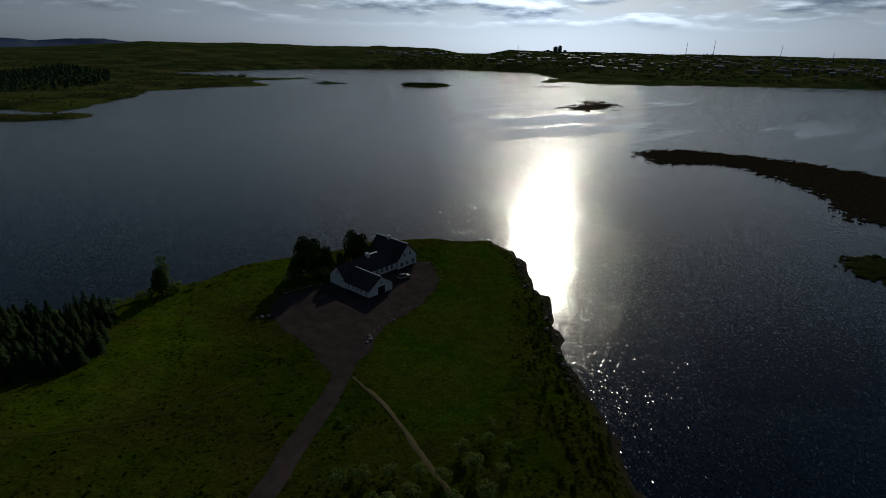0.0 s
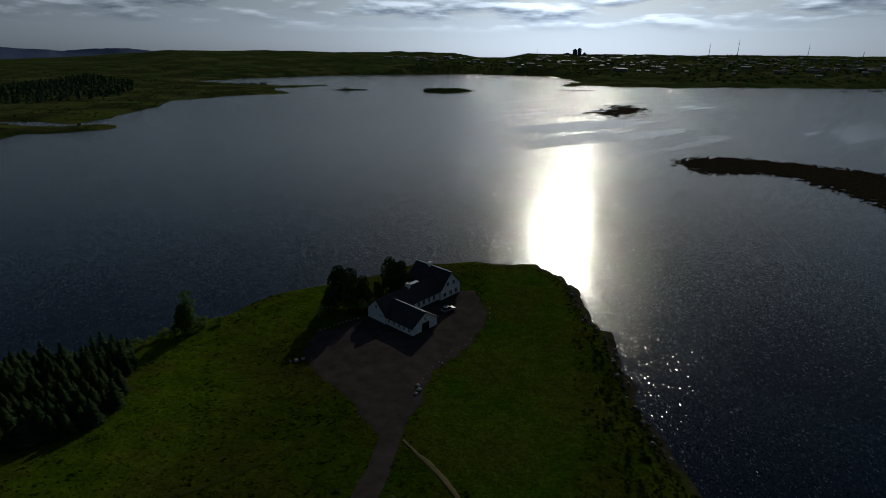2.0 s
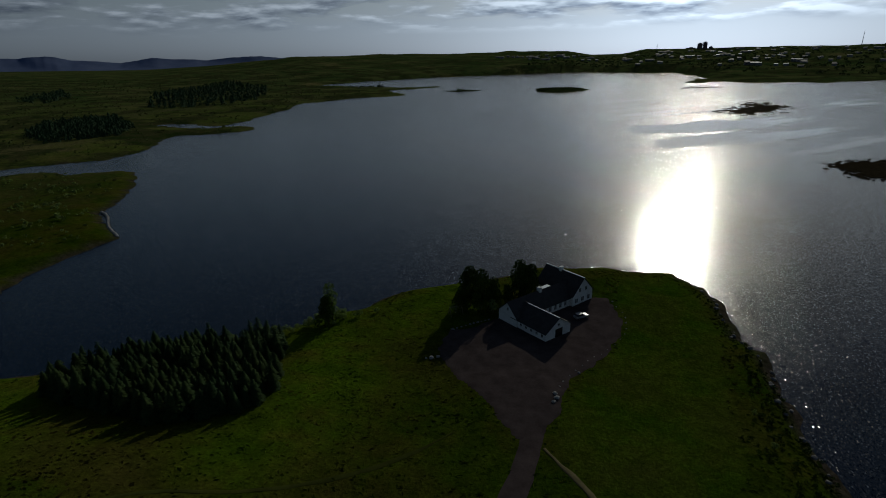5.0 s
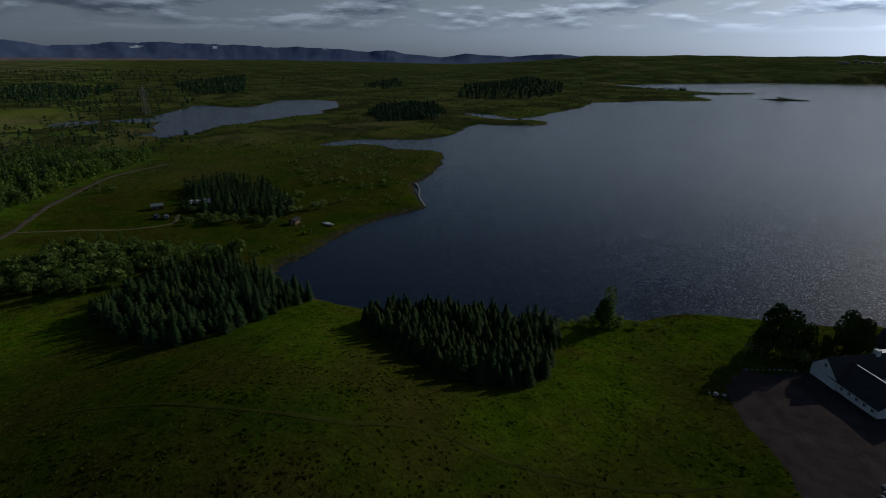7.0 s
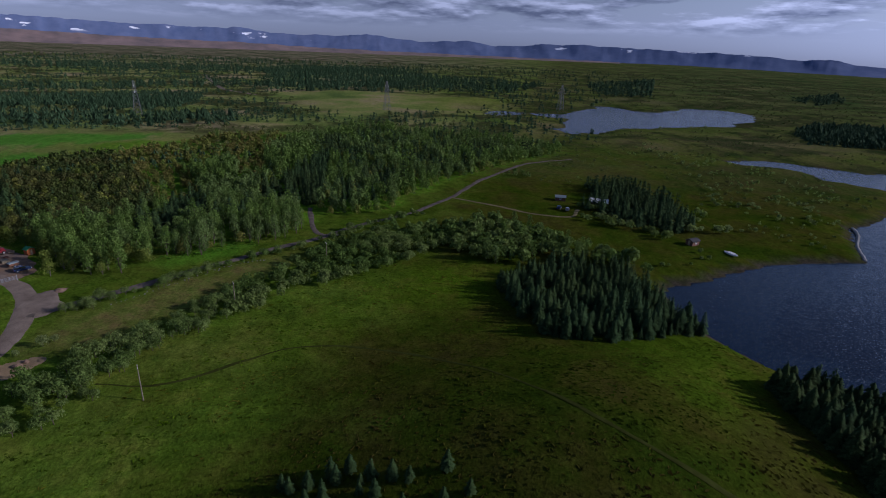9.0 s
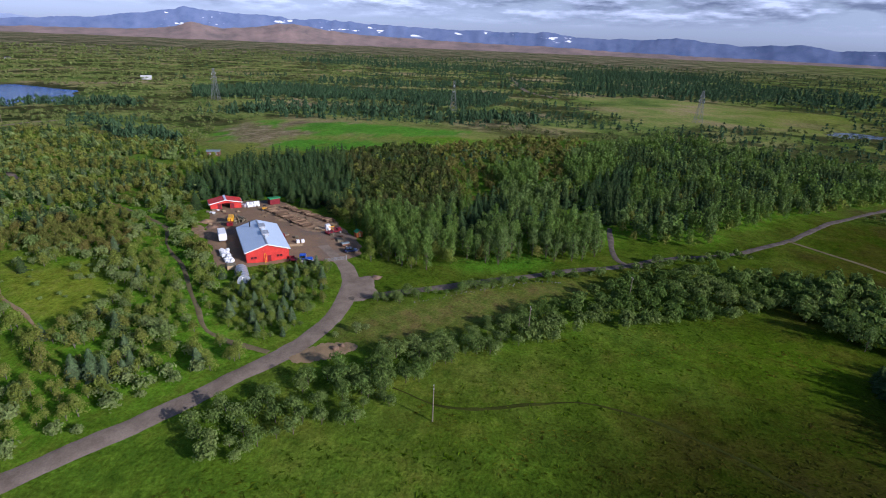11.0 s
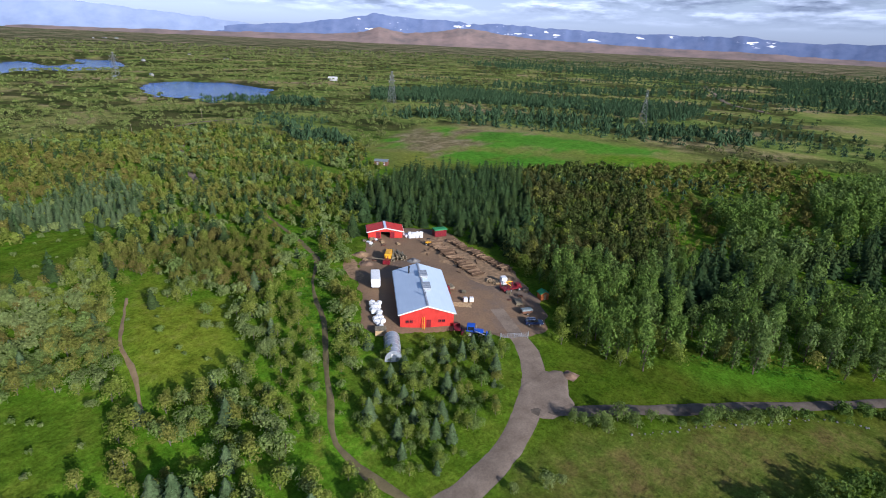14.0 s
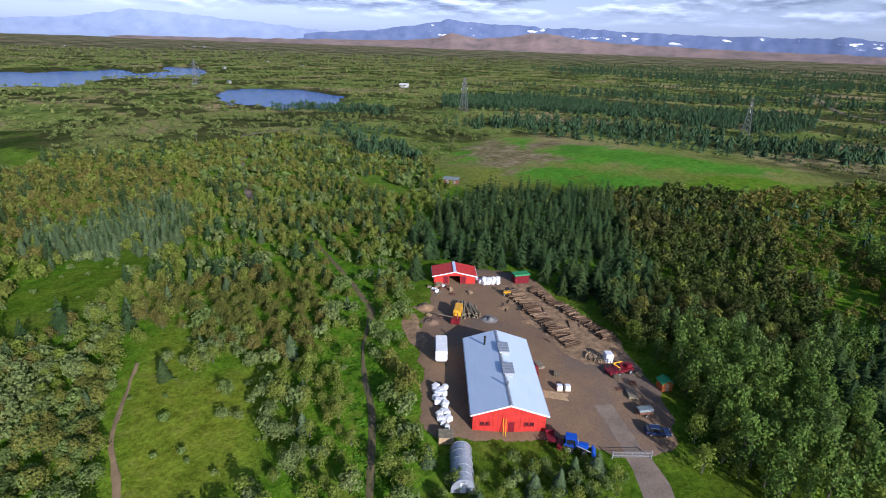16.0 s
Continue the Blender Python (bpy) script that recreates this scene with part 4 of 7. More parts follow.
HEATH_B = [(-440, -168), (-480, -118), (-490, -63), (-424, -41), (-327, -48), (-296, -61), (-279, -71), (-270, -81), (-320, -109), (-390, -147)]
POPLARS = [[(-204, -90), (-214, -104), (-232, -100), (-232, -85), (-215, -74), (-194, -66), (-190, -76)], [(-224, -67), (-244, -60), (-232, -47), (-217, -44), (-208, -50), (-207, -60)],
           [(-238, -47), (-262, -40), (-266, -26), (-252, -16), (-236, -20), (-224, -30), (-220, -41)], [(-334, -87), (-368, -75), (-331, -62), (-285, -48), (-257, -52), (-263, -62)],
           [(-421, -62), (-468, -44), (-427, -31), (-355, -29), (-323, -42), (-348, -52)]]
SPRUCES = [[(-325, -40), (-372, -27), (-423, -15), (-266, -17), (-277, -26), (-295, -34)], [(-269, -77), (-283, -69), (-252, -57), (-233, -58), (-236, -68)]]


def outside(*polys):
    return lambda x, y: np.all([sdist(q, x, y) > 0 for q in polys], axis=0)


for q in POPLARS:
    stand("poplar", q, 3.7, 0.62, 1.08)
    stand("birch", q, 6.5, 0.6, 1.1)
for q in SPRUCES:
    stand("spruce", q, 3.4, 0.75, 1.3)
stand("pine", OLIVE, 3.6, 0.85, 1.35)
stand("birch", OLIVE, 8.0, 0.8, 1.3)
stand("spruce", OLIVE, 10.0, 0.6, 1.05)
stand("birch", HEATH_B, 8.0, 0.6, 1.1)
stand("brown_birch", HEATH_B, 4.4, 0.6, 1.2, lambda x, y: outside(*POPLARS, *SPRUCES)(x, y) & (waves(x, y, 33, 60, 3) > -0.55))
stand("poplar", HEATH_B, 26.0, 0.6, 0.95)
rest_wood = outside(HEATH_B, OLIVE, *POPLARS, *SPRUCES)
edge_wood = lambda x, y: sdist(BIG_WOOD, x, y) > -16
stand("poplar", BIG_WOOD, 4.4, 0.6, 1.05, lambda x, y: rest_wood(x, y) & ((waves(x, y, 31, 45, 2) > 0.0) | edge_wood(x, y)))
stand("spruce", BIG_WOOD, 3.9, 0.75, 1.35, lambda x, y: rest_wood(x, y) & (waves(x, y, 31, 45, 2) < 0.12) & ~edge_wood(x, y))
stand("birch", BIG_WOOD, 6.5, 0.7, 1.2, rest_wood)
stand("spruce", [(-222, -165), (-228, -150), (-225, -130), (-222, -116), (-238, -116), (-266, -134), (-306, -160), (-349, -190), (-335, -221), (-301, -228), (-265, -219), (-235, -204), (-212, -182)], 3.9, 0.75, 1.25, lambda x, y: np.hypot(x + 298, y + 249) > 22)
HEDGE = [(-131, -62), (-140, -58), (-148, -57), (-160, -49), (-172, -40), (-193, -27), (-222, -8), (-240, 12), (-245, 40), (-232, 48), (-214, 30), (-196, 6), (-180, -16), (-168, -27), (-155, -39), (-144, -45), (-133, -48)]
stand("hedge", HEDGE, 2.8, 0.6, 1.2)
stand("hedge", [(-112, -78), (-128, -70), (-138, -64), (-138, -48), (-130, -46), (-118, -58), (-100, -70)], 3.4, 0.6, 1.1)
stand("hedge", [(-166, -75), (-174, -67), (-190, -54), (-208, -38), (-218, -26), (-215, -24), (-204, -36), (-186, -53), (-170, -67)], 2.0, 0.45, 0.85)
NURSERY = [(-176, -101), (-182, -93), (-172, -83), (-155, -79), (-139, -82), (-138, -94), (-146, -104), (-160, -110)]
stand("birch", NURSERY, 3.8, 0.35, 0.75)
stand("hedge", NURSERY, 3.6, 0.35, 0.8)
stand("silver", NURSERY, 5.6, 0.28, 0.62)
stand("poplar", [(-200, -76), (-210, -78), (-232, -73), (-240, -66), (-212, -66), (-202, -71)], 4.4, 0.5, 0.85)
stand("birch", [(-200, -76), (-210, -78), (-232, -73), (-240, -66), (-212, -66), (-202, -71)], 4.0, 0.6, 1.1)
edge = smooth_line(ROAD_SIDE[:9], 1.5)
turn_e = np.gradient(edge, axis=0)
turn_e /= np.linalg.norm(turn_e, axis=1)[:, None]
edge = edge + np.stack([turn_e[:, 1], -turn_e[:, 0]], 1) * rt.uniform(2.6, 6.5, len(edge))[:, None]
edge = edge[(rt.uniform(0, 1, len(edge)) < 0.62) & (edge[:, 0] < -168)]
STANDS["hedge"].append(np.stack([edge[:, 0], edge[:, 1], height(edge[:, 0], edge[:, 1]), rt.uniform(0.42, 1.08, len(edge))], 1))
WEST = [(-88, -98), (-110, -90), (-134, -82), (-138, -96), (-146, -106), (-160, -114), (-166, -124), (-184, -148), (-198, -164), (-214, -176), (-240, -206), (-290, -240), (-330, -300), (-300, -420), (-150, -420), (-60, -300), (-70, -150)]
BROWN_W = [[(-138, -396), (-172, -390), (-204, -364), (-205, -321), (-184, -290), (-160, -293), (-124, -273)], [(-138, -188), (-156, -204), (-177, -199), (-179, -178), (-170, -158), (-156, -152), (-150, -162), (-141, -172)]]
for q in BROWN_W:
    stand("brown_birch", q, 3.4, 0.5, 1.0)
    stand("birch", q, 4.6, 0.5, 1.0)
stand("brown_birch", WEST, 6.5, 0.5, 1.0, lambda x, y: (waves(x, y, 38, 50, 3) > 0.0) & (y < -150))
stand("birch", WEST, 3.3, 0.5, 1.02, lambda x, y: outside(*BROWN_W)(x, y) & (waves(x, y, 34, 40, 3) > -0.32) & (waves(x, y, 36, 26, 2) > -0.8))
stand("willow", [(-104, -150), (-112, -141), (-119, -137), (-127, -160), (-122, -172), (-112, -186), (-96, -178), (-90, -156)], 3.0, 0.5, 1.1)
stand("willow", [(-142, -158), (-148, -168), (-148, -184), (-156, -184), (-153, -166), (-150, -157)], 3.2, 0.6, 1.2)
stand("willow", WEST, 3.9, 0.55, 1.1, lambda x, y: outside(*BROWN_W)(x, y) & (waves(x, y, 34, 40, 3) < np.where(y < -195, -0.1, 0.3)) & (waves(x, y, 36, 26, 2) > -0.8))
stand("spruce", WEST, 6.0, 0.6, 1.1, lambda x, y: (y < -185) & (waves(x, y, 37, 45, 2) > 0.05))
stand("silver", WEST, 9.5, 0.35, 0.75, lambda x, y: waves(x, y, 35, 50, 2) > 0.3)
stand("silver", [(-126, -258), (-133, -290), (-153, -286), (-182, -300), (-185, -275), (-165, -238), (-154, -230), (-138, -243)], 3.3, 0.55, 0.95)
STANDS["silver"].append(np.array([(x, y, height1(x, y), s) for x, y, s in SILVER]))
stand("birch", [(-186, -86), (-192, -78), (-208, -60), (-200, -62), (-196, -68), (-196, -92), (-200, -96)], 4.0, 0.6, 1.2)
stand("birch", [(-194, -89), (-200, -92), (-210, -102), (-217, -112), (-225, -124), (-232, -122), (-240, -108), (-226, -84), (-206, -68), (-197, -74)], 3.4, 0.7, 1.3)
stand("poplar", [(-200, -88), (-212, -100), (-228, -112), (-240, -104), (-226, -84), (-206, -70)], 5.5, 0.6, 0.9)
stand("willow", [(-84, 128), (-96, 122), (-110, 112), (-128, 104), (-128, 108), (-112, 117), (-92, 132), (-84, 140), (-76, 146), (-72, 140)], 3.0, 0.35, 0.6)

# bushes round the cabin's plot, on the shore and scattered over the marsh
stand("willow", [(-257, 104), (-245, 115), (-237, 132), (-229, 155), (-243, 164), (-267, 163), (-257, 146), (-262, 130), (-262, 112)], 4.2, 0.5, 1.15, lambda x, y: waves(x, y, 71, 18, 3) > -0.25)
stand("hedge", [(-191, 100), (-200, 124), (-207, 136), (-211, 130), (-198, 102)], 3.4, 0.25, 0.55, lambda x, y: waves(x, y, 72, 12, 2) > 0.0)
stand("hedge", [(-152, 86), (-156, 101), (-166, 103), (-168, 97), (-158, 92)], 2.8, 0.45, 0.85)
stand("hedge", [(-343, 83), (-328, 99), (-347, 105), (-358, 90)], 4.0, 0.4, 0.8)
stand("willow", [(-368, 218), (-229, 160), (-212, 172), (-210, 192), (-326, 300), (-351, 276), (-397, 271), (-485, 255), (-434, 205)], 4.6, 0.2, 0.6, lambda x, y: waves(x, y, 73, 38, 4) > 0.05)

TRUNKED = {
    "spruce": [template("spruce_tree", conifer(s, 8.0, 2.7, 24, 15), M["spruce"], M["bark"], "dark green spruce tree with drooping boughs", "tree") for s in (1, 2, 3)],
    "silver": [template("pale_spruce_tree", conifer(s, 8.0, 2.6, 20, 13), M["silver"], M["bark"], "pale blue-green young spruce tree", "tree") for s in (71, 72, 73)],
    "brown_birch": [template("heath_birch_tree", broadleaf(s, 4.6, 2.3, 420, 0.20, False, True), M["brown_birch"], M["birch_bark"], "low brownish mountain birch in the scrub", "tree") for s in (81, 82, 83)],
    "poplar": [template("poplar_tree", broadleaf(s, 10.0, 1.9, 400, 0.31, True), M["poplar"], M["bark"], "tall fresh green poplar tree", "tree") for s in (4, 5, 6)],
    "birch": [template("birch_tree", broadleaf(s, 4.9, 2.2, 400, 0.215, False, True), M["birch"], M["birch_bark"], "low dark green mountain birch tree", "tree") for s in (7, 8, 9)],
    "pine": [template("pine_tree", broadleaf(s, 5.2, 2.0, 460, 0.20, False, True), M["pine"], M["bark"], "dark olive-green bushy pine tree", "tree") for s in (87, 88, 89)],
    "hedge": [template("hedge_bush", broadleaf(s, 4.0, 2.1, 380, 0.21), M["hedge"], M["bark"], "green leafy willow bush of the hedge", "bush") for s in (90, 91, 92)],
    "willow": [template("willow_bush", broadleaf(s, 4.0, 2.1, 380, 0.22), M["willow"], M["bark"], "grey-green rounded willow bush", "bush") for s in (10, 11, 12)],
}
LOOSE = {  # three grades of fineness, for woods near to and far from the clearing
    "spruce": [[conifer(s, 8.0, 2.6, *lv)[:2] for s in (13, 14, 15)] for lv in ((13, 9), (8, 7), (5, 5))],
    "silver": [[conifer(s, 8.0, 2.5, *lv)[:2] for s in (74, 75, 76)] for lv in ((13, 9), (8, 7), (5, 5))],
    "poplar": [[broadleaf(s, 10.0, 2.0, *lv, True)[:2] for s in (16, 17, 18)] for lv in ((300, 0.34), (130, 0.52), (42, 0.95))],
    "birch": [[broadleaf(s, 4.9, 2.3, *lv, False, True)[:2] for s in (19, 20, 22)] for lv in ((190, 0.29), (64, 0.50), (20, 0.90))],
    "brown_birch": [[broadleaf(s, 4.6, 2.4, *lv, False, True)[:2] for s in (84, 85, 86)] for lv in ((190, 0.28), (70, 0.46), (20, 0.88))],
    "pine": [[broadleaf(s, 5.2, 2.1, *lv, False, True)[:2] for s in (93, 94, 95)] for lv in ((190, 0.28), (72, 0.46), (22, 0.85))],
    "hedge": [[broadleaf(s, 4.0, 2.2, *lv)[:2] for s in (96, 97, 98)] for lv in ((150, 0.34), (56, 0.55), (20, 0.92))],
    "willow": [[broadleaf(s, 4.0, 2.2, *lv)[:2] for s in (23, 24, 25)] for lv in ((130, 0.38), (52, 0.58), (20, 0.95))],
}
NAMES = {"spruce": ("spruce_wood", "dense stand of dark spruce trees"), "silver": ("pale_spruce_wood", "scattered pale blue-green spruces in the scrub"), "poplar": ("poplar_wood", "tall stand of fresh green poplars"),
         "birch": ("birch_wood", "scrubby woodland of low mountain birch"), "brown_birch": ("heath_birch_wood", "brownish scrub of low mountain birch"), "pine": ("pine_wood", "dark olive-green stand of bushy pines"), "hedge": ("hedge_thicket", "green willow thicket along the road"), "willow": ("willow_thicket", "grey-green willow thickets")}
COUNT = {"spruce": 300, "silver": 200, "poplar": 300, "birch": 300, "brown_birch": 120, "pine": 120, "hedge": 220, "willow": 140}
NEAR_SPOTS = np.array([(-160, -85), (-130, 40), (-100, 95), (-120, -130)], float)
for kind, chunks in STANDS.items():
    allp = np.concatenate(chunks)
    near = np.min(np.hypot(allp[:, None, 0] - NEAR_SPOTS[None, :, 0], allp[:, None, 1] - NEAR_SPOTS[None, :, 1]), axis=1)
    order = np.argsort(near)
    group = NAMES[kind][0].replace("_", " ")
    for n, (x, y, z, s) in enumerate(allp[order[:COUNT[kind]]]):
        src = TRUNKED[kind][n % 3]
        m = Matrix.LocRotScale((x, y, z), Euler((0, 0, rt.uniform(0, 6.28))), (s, s, s * rt.uniform(0.9, 1.1)))
        if n < 3:
            src.matrix_basis = m
            tagged(src, group=group)
        else:
            ob = copy_thing(src, Matrix())
            ob.matrix_basis = m
    rest = allp[order[COUNT[kind]:]]
    if len(rest):
        far = np.minimum(np.hypot(rest[:, 0] + 40, rest[:, 1]), np.hypot(rest[:, 0] + 112, rest[:, 1] + 64))
        vs, fs, base = [], [], 0
        for grade, (lo, hi) in enumerate(((0, 150), (150, 260), (260, 1e9))):
            sel = rest[(far >= lo) & (far < hi)]
            if len(sel):
                v, f = batch(sel, LOOSE[kind][grade], rt)
                vs.append(v)
                fs.append(f + base)
                base += len(v)
        tagged(new(NAMES[kind][0], mesh_of(NAMES[kind][0], np.concatenate(vs), np.concatenate(fs), M[kind], smooth=False)), NAMES[kind][1], "woodland", kind="stuff")

# rough grass and herbs of the meadows
MEADOW = [(-215, 36), (-190, 44), (-165, 40), (-146, 46), (-139, 64), (-148, 96), (-132, 102), (-128, 88), (-90, 84), (-73, 98), (-84, 130), (-66, 163), (-45, 174), (-24, 190), (14, 193), (26, 178), (28, 150), (29, 110),
          (32, 72), (30, 20), (-30, -20), (-60, -60), (-100, -72), (-130, -45), (-170, -26), (-200, 5)]
rg = np.random.RandomState(8)
gxs, gys = strew(rg, MEADOW, 1.05, lambda x, y: (water_gap(x, y) > 0.8) & (sdist(LAWN, x, y) > -0.5) & (sdist(HYARD, x, y) > 0.3))
for line, wide in LINES[:1] + LINES[3:4] + [([(-21, 108), (-22, 94), (-25, 78), (-28, 62), (-34, 44), (-40, 20), (-48, -12)], 2.6), ([(-19, 99), (-11, 89), (-3, 76), (4, 64)], 0.9)]:
    p = smooth_line(line, 4)
    best = np.min(np.hypot(gxs[:, None] - p[None, :, 0], gys[:, None] - p[None, :, 1]), axis=1)
    gxs, gys = gxs[best > wide * 0.75 + 0.4], gys[best > wide * 0.75 + 0.4]
tall = np.clip(0.46 + 0.06 * waves(gxs, gys, 51, 25, 3) + 0.07 * waves(gxs, gys, 52, 4.5, 2), 0.34, 0.75) * rg.uniform(0.7, 1.3, len(gxs))


def tuft(seed):
    rng = np.random.RandomState(seed)
    vs = []
    for k in range(3):
        a, b = rng.uniform(0, 6.28), rng.uniform(-0.25, 0.25, 2)
        d = np.array([np.cos(a), np.sin(a), 0]) * 0.80
        c = np.array([b[0], b[1], 0])
        lean = np.array([*rng.uniform(-0.75, 0.75, 2), rng.uniform(0.20, 0.42)])
        vs += [c - d, c + d, c + d * 0.6 + lean, c - d * 0.7 + lean * 0.85]
    return np.array(vs), np.arange(12).reshape(-1, 4)


gn = Nodes("meadow_grass", 0.9, 0, 0.02)
gc = gn.ramp(gn.noise(0.022, 6, 0.68), (0.36, (0.018, 0.036, 0.001)), (0.46, (0.028, 0.044, 0.002)), (0.54, (0.044, 0.044, 0.006)), (0.66, (0.046, 0.036, 0.009)))
gc = gn.mix(gn.attr("lush")[0], gc, gn.ramp(gn.noise(0.1, 4), (0.36, (0.038, 0.076, 0.002)), (0.5, (0.070, 0.124, 0.003)), (0.61, (0.098, 0.098, 0.010))))
gc = gn.mix(0.75, gc, gn.ramp(gn.noise(0.38, 4, 0.6), (0.32, 0.5), (0.66, 1.35)), "MULTIPLY")
gc = gn.mix(0.2, gc, gn.ramp(gn.island(), (0.0, 0.7), (1.0, 1.3)), "MULTIPLY")
gc = gn.mix(1.0, gc, (1.25, 1.22, 1.2), "MULTIPLY")
gn.color(gc)
let_through(gn, gc, 0.36)
M["grass"] = gn.mat
v, f = batch(np.stack([gxs, gys, height(gxs, gys), tall], 1), [tuft(s) for s in (1, 2, 3)], rg)
grass_me = mesh_of("meadow_grass", v, f, M["grass"], smooth=False)
grass_me.color_attributes.new("lush", "FLOAT_COLOR", "POINT").data.foreach_set("color", np.repeat(lushness(v[:, 0], v[:, 1])[:, None], 4, 1).astype(np.float32).ravel())
tagged(new("meadow_grass", grass_me), "tall rough meadow grass with seed heads", "grass", kind="stuff")

herb = Nodes("herb_meadow", 0.9, 0, 0.02)
hc = herb.ramp(herb.noise(0.08, 4, 0.6), (0.35, (0.058, 0.106, 0.006)), (0.5, (0.086, 0.120, 0.008)), (0.68, (0.108, 0.108, 0.013)))
hc = herb.mix(0.25, hc, herb.ramp(herb.island(), (0.0, 0.8), (1.0, 1.7)), "MULTIPLY")
herb.color(hc)
let_through(herb, hc, 0.4)
hx, hy = [], []
for poly in (CLEAR, CLEAR2, CLEAR3, DRY, [(-84, -100), (-110, -92), (-136, -82), (-146, -78), (-130, -84), (-112, -96), (-92, -108)]):
    x, y = strew(rg, poly, 0.65)
    hx.append(x)
    hy.append(y)
for poly in ([(-166, -80), (-192, -86), (-215, -66), (-236, -40), (-222, -16), (-196, -30), (-172, -44), (-150, -58), (-148, -72)], [(-86, -100), (-108, -93), (-134, -84), (-136, -96), (-120, -104), (-104, -112), (-88, -120)]):
    x, y = strew(rg, poly, 0.95, lambda x, y: clear_of(x, y) | (sdist(DRY, x, y) < 0))
    hx.append(x)
    hy.append(y)
hx, hy = np.concatenate(hx), np.concatenate(hy)
v, f = batch(np.stack([hx, hy, height(hx, hy), rg.uniform(0.22, 0.36, len(hx))], 1), [tuft(s) for s in (4, 5, 6)], rg)
tagged(new("herb_meadow", mesh_of("herb_meadow", v, f, herb.mat, smooth=False)), "bright yellow-green herbs of the clearings", "grass", kind="stuff")

# lush dark herbs at the foot of the wood
lush = Nodes("lush_herbs", 0.9, 0, 0.03)
lc = lush.ramp(lush.island(), (0.0, (0.044, 0.120, 0.008)), (0.6, (0.066, 0.165, 0.012)), (1.0, (0.095, 0.205, 0.018)))
lush.color(lc)
let_through(lush, lc, 0.4)
rh = np.random.RandomState(77)
x, y = strew(rh, [(-204, -63), (-214, -58), (-222, -48), (-230, -36), (-222, -33), (-213, -46), (-206, -57)], 0.8)
verge = smooth_line([(-143, -107), (-158, -127), (-170, -146), (-181, -158), (-186, -170), (-196, -205)], 0.5)
verge = np.repeat(verge, 4, 0)
verge = verge + rh.uniform(0.7, 3.4, (len(verge), 1)) * np.where(rh.rand(len(verge), 1) < 0.5, -1, 1) * np.array([[0.76, -0.65]])
x, y = np.concatenate([x, verge[:, 0]]), np.concatenate([y, verge[:, 1]])
v, f = batch(np.stack([x, y, height(x, y), rh.uniform(0.3, 0.9, len(x))], 1), [tuft(k) for k in (7, 8, 9)], rh)
tagged(new("lush_herbs", mesh_of("lush_herbs", v, f, lush.mat, smooth=False)), "lush dark green herbs along the wood's edge", "herbs", kind="stuff")

# low bushes and tall weeds dotted over the clearings
x, y = [np.concatenate(q) for q in zip(*[strew(rh, poly, gap) for poly, gap in ((CLEAR, 5.5), (CLEAR2, 4.5), (CLEAR3, 6.0), (WEST, 7.0))])]
ok = (waves(x, y, 61, 14, 2) > 0.0) & (water_gap(x, y) > 2) & (np.hypot(x + 140, y + 160) < 150) & (sdist(YARD, x, y) > 2)
x, y = x[ok], y[ok]
v, f = batch(np.stack([x, y, height(x, y), rh.uniform(0.18, 0.5, len(x))], 1), [q for q in LOOSE["willow"][1]], rh)
tagged(new("clearing_scrub", mesh_of("clearing_scrub", v, f, M["willow"], smooth=False)), "low grey-green scrub dotted over the clearings", "scrub", kind="stuff")

# spruce shelter belts on the plain
BELTS = [([(-525, -492), (-612, -582), (-728, -550), (-735, -408), (-761, -304), (-817, -242), (-802, -203), (-658, -199), (-654, -235), (-646, -336), (-602, -423)], 0),
         ([(-800, -520), (-840, -400), (-980, -270), (-1035, -150), (-1140, 110), (-1210, 120), (-1120, -160), (-1050, -300), (-930, -420), (-870, -560)], 0),
         ([(-1400, -1060), (-1390, -820), (-1340, -620), (-1370, -350), (-1480, -120), (-1740, 180), (-1960, 200), (-1700, -200), (-1620, -500), (-1600, -1000)], 0),
         ([(-894, 1039), (-948, 1267), (-1018, 1480), (-729, 1220), (-551, 898), (-577, 767), (-635, 718)], 0),
         ([(-1029, 836), (-1195, 1090), (-1016, 950), (-920, 807)], 0),
         ([(-549, 449), (-622, 537), (-592, 608), (-485, 522), (-454, 465), (-484, 411)], 0),
         ([(-973, -159), (-1669, -274), (-1970, -54), (-1464, 231), (-1289, 422), (-1027, 265), (-1042, 80), (-940, -71)], 0),
         ([(-1347, 540), (-1654, 883), (-1003, 534), (-1015, 445)], 0),
         ([(-437, -400), (-532, -393), (-556, -366), (-593, -239), (-587, -155), (-592, -119), (-537, -111), (-534, -165), (-525, -212), (-491, -286), (-459, -355)], 0),
         ([(-370, -580), (-400, -535), (-432, -470), (-455, -480), (-415, -560), (-385, -600)], 0),
         ([(-345, -340), (-334, -390), (-300, -330), (-318, -296)], 0)]

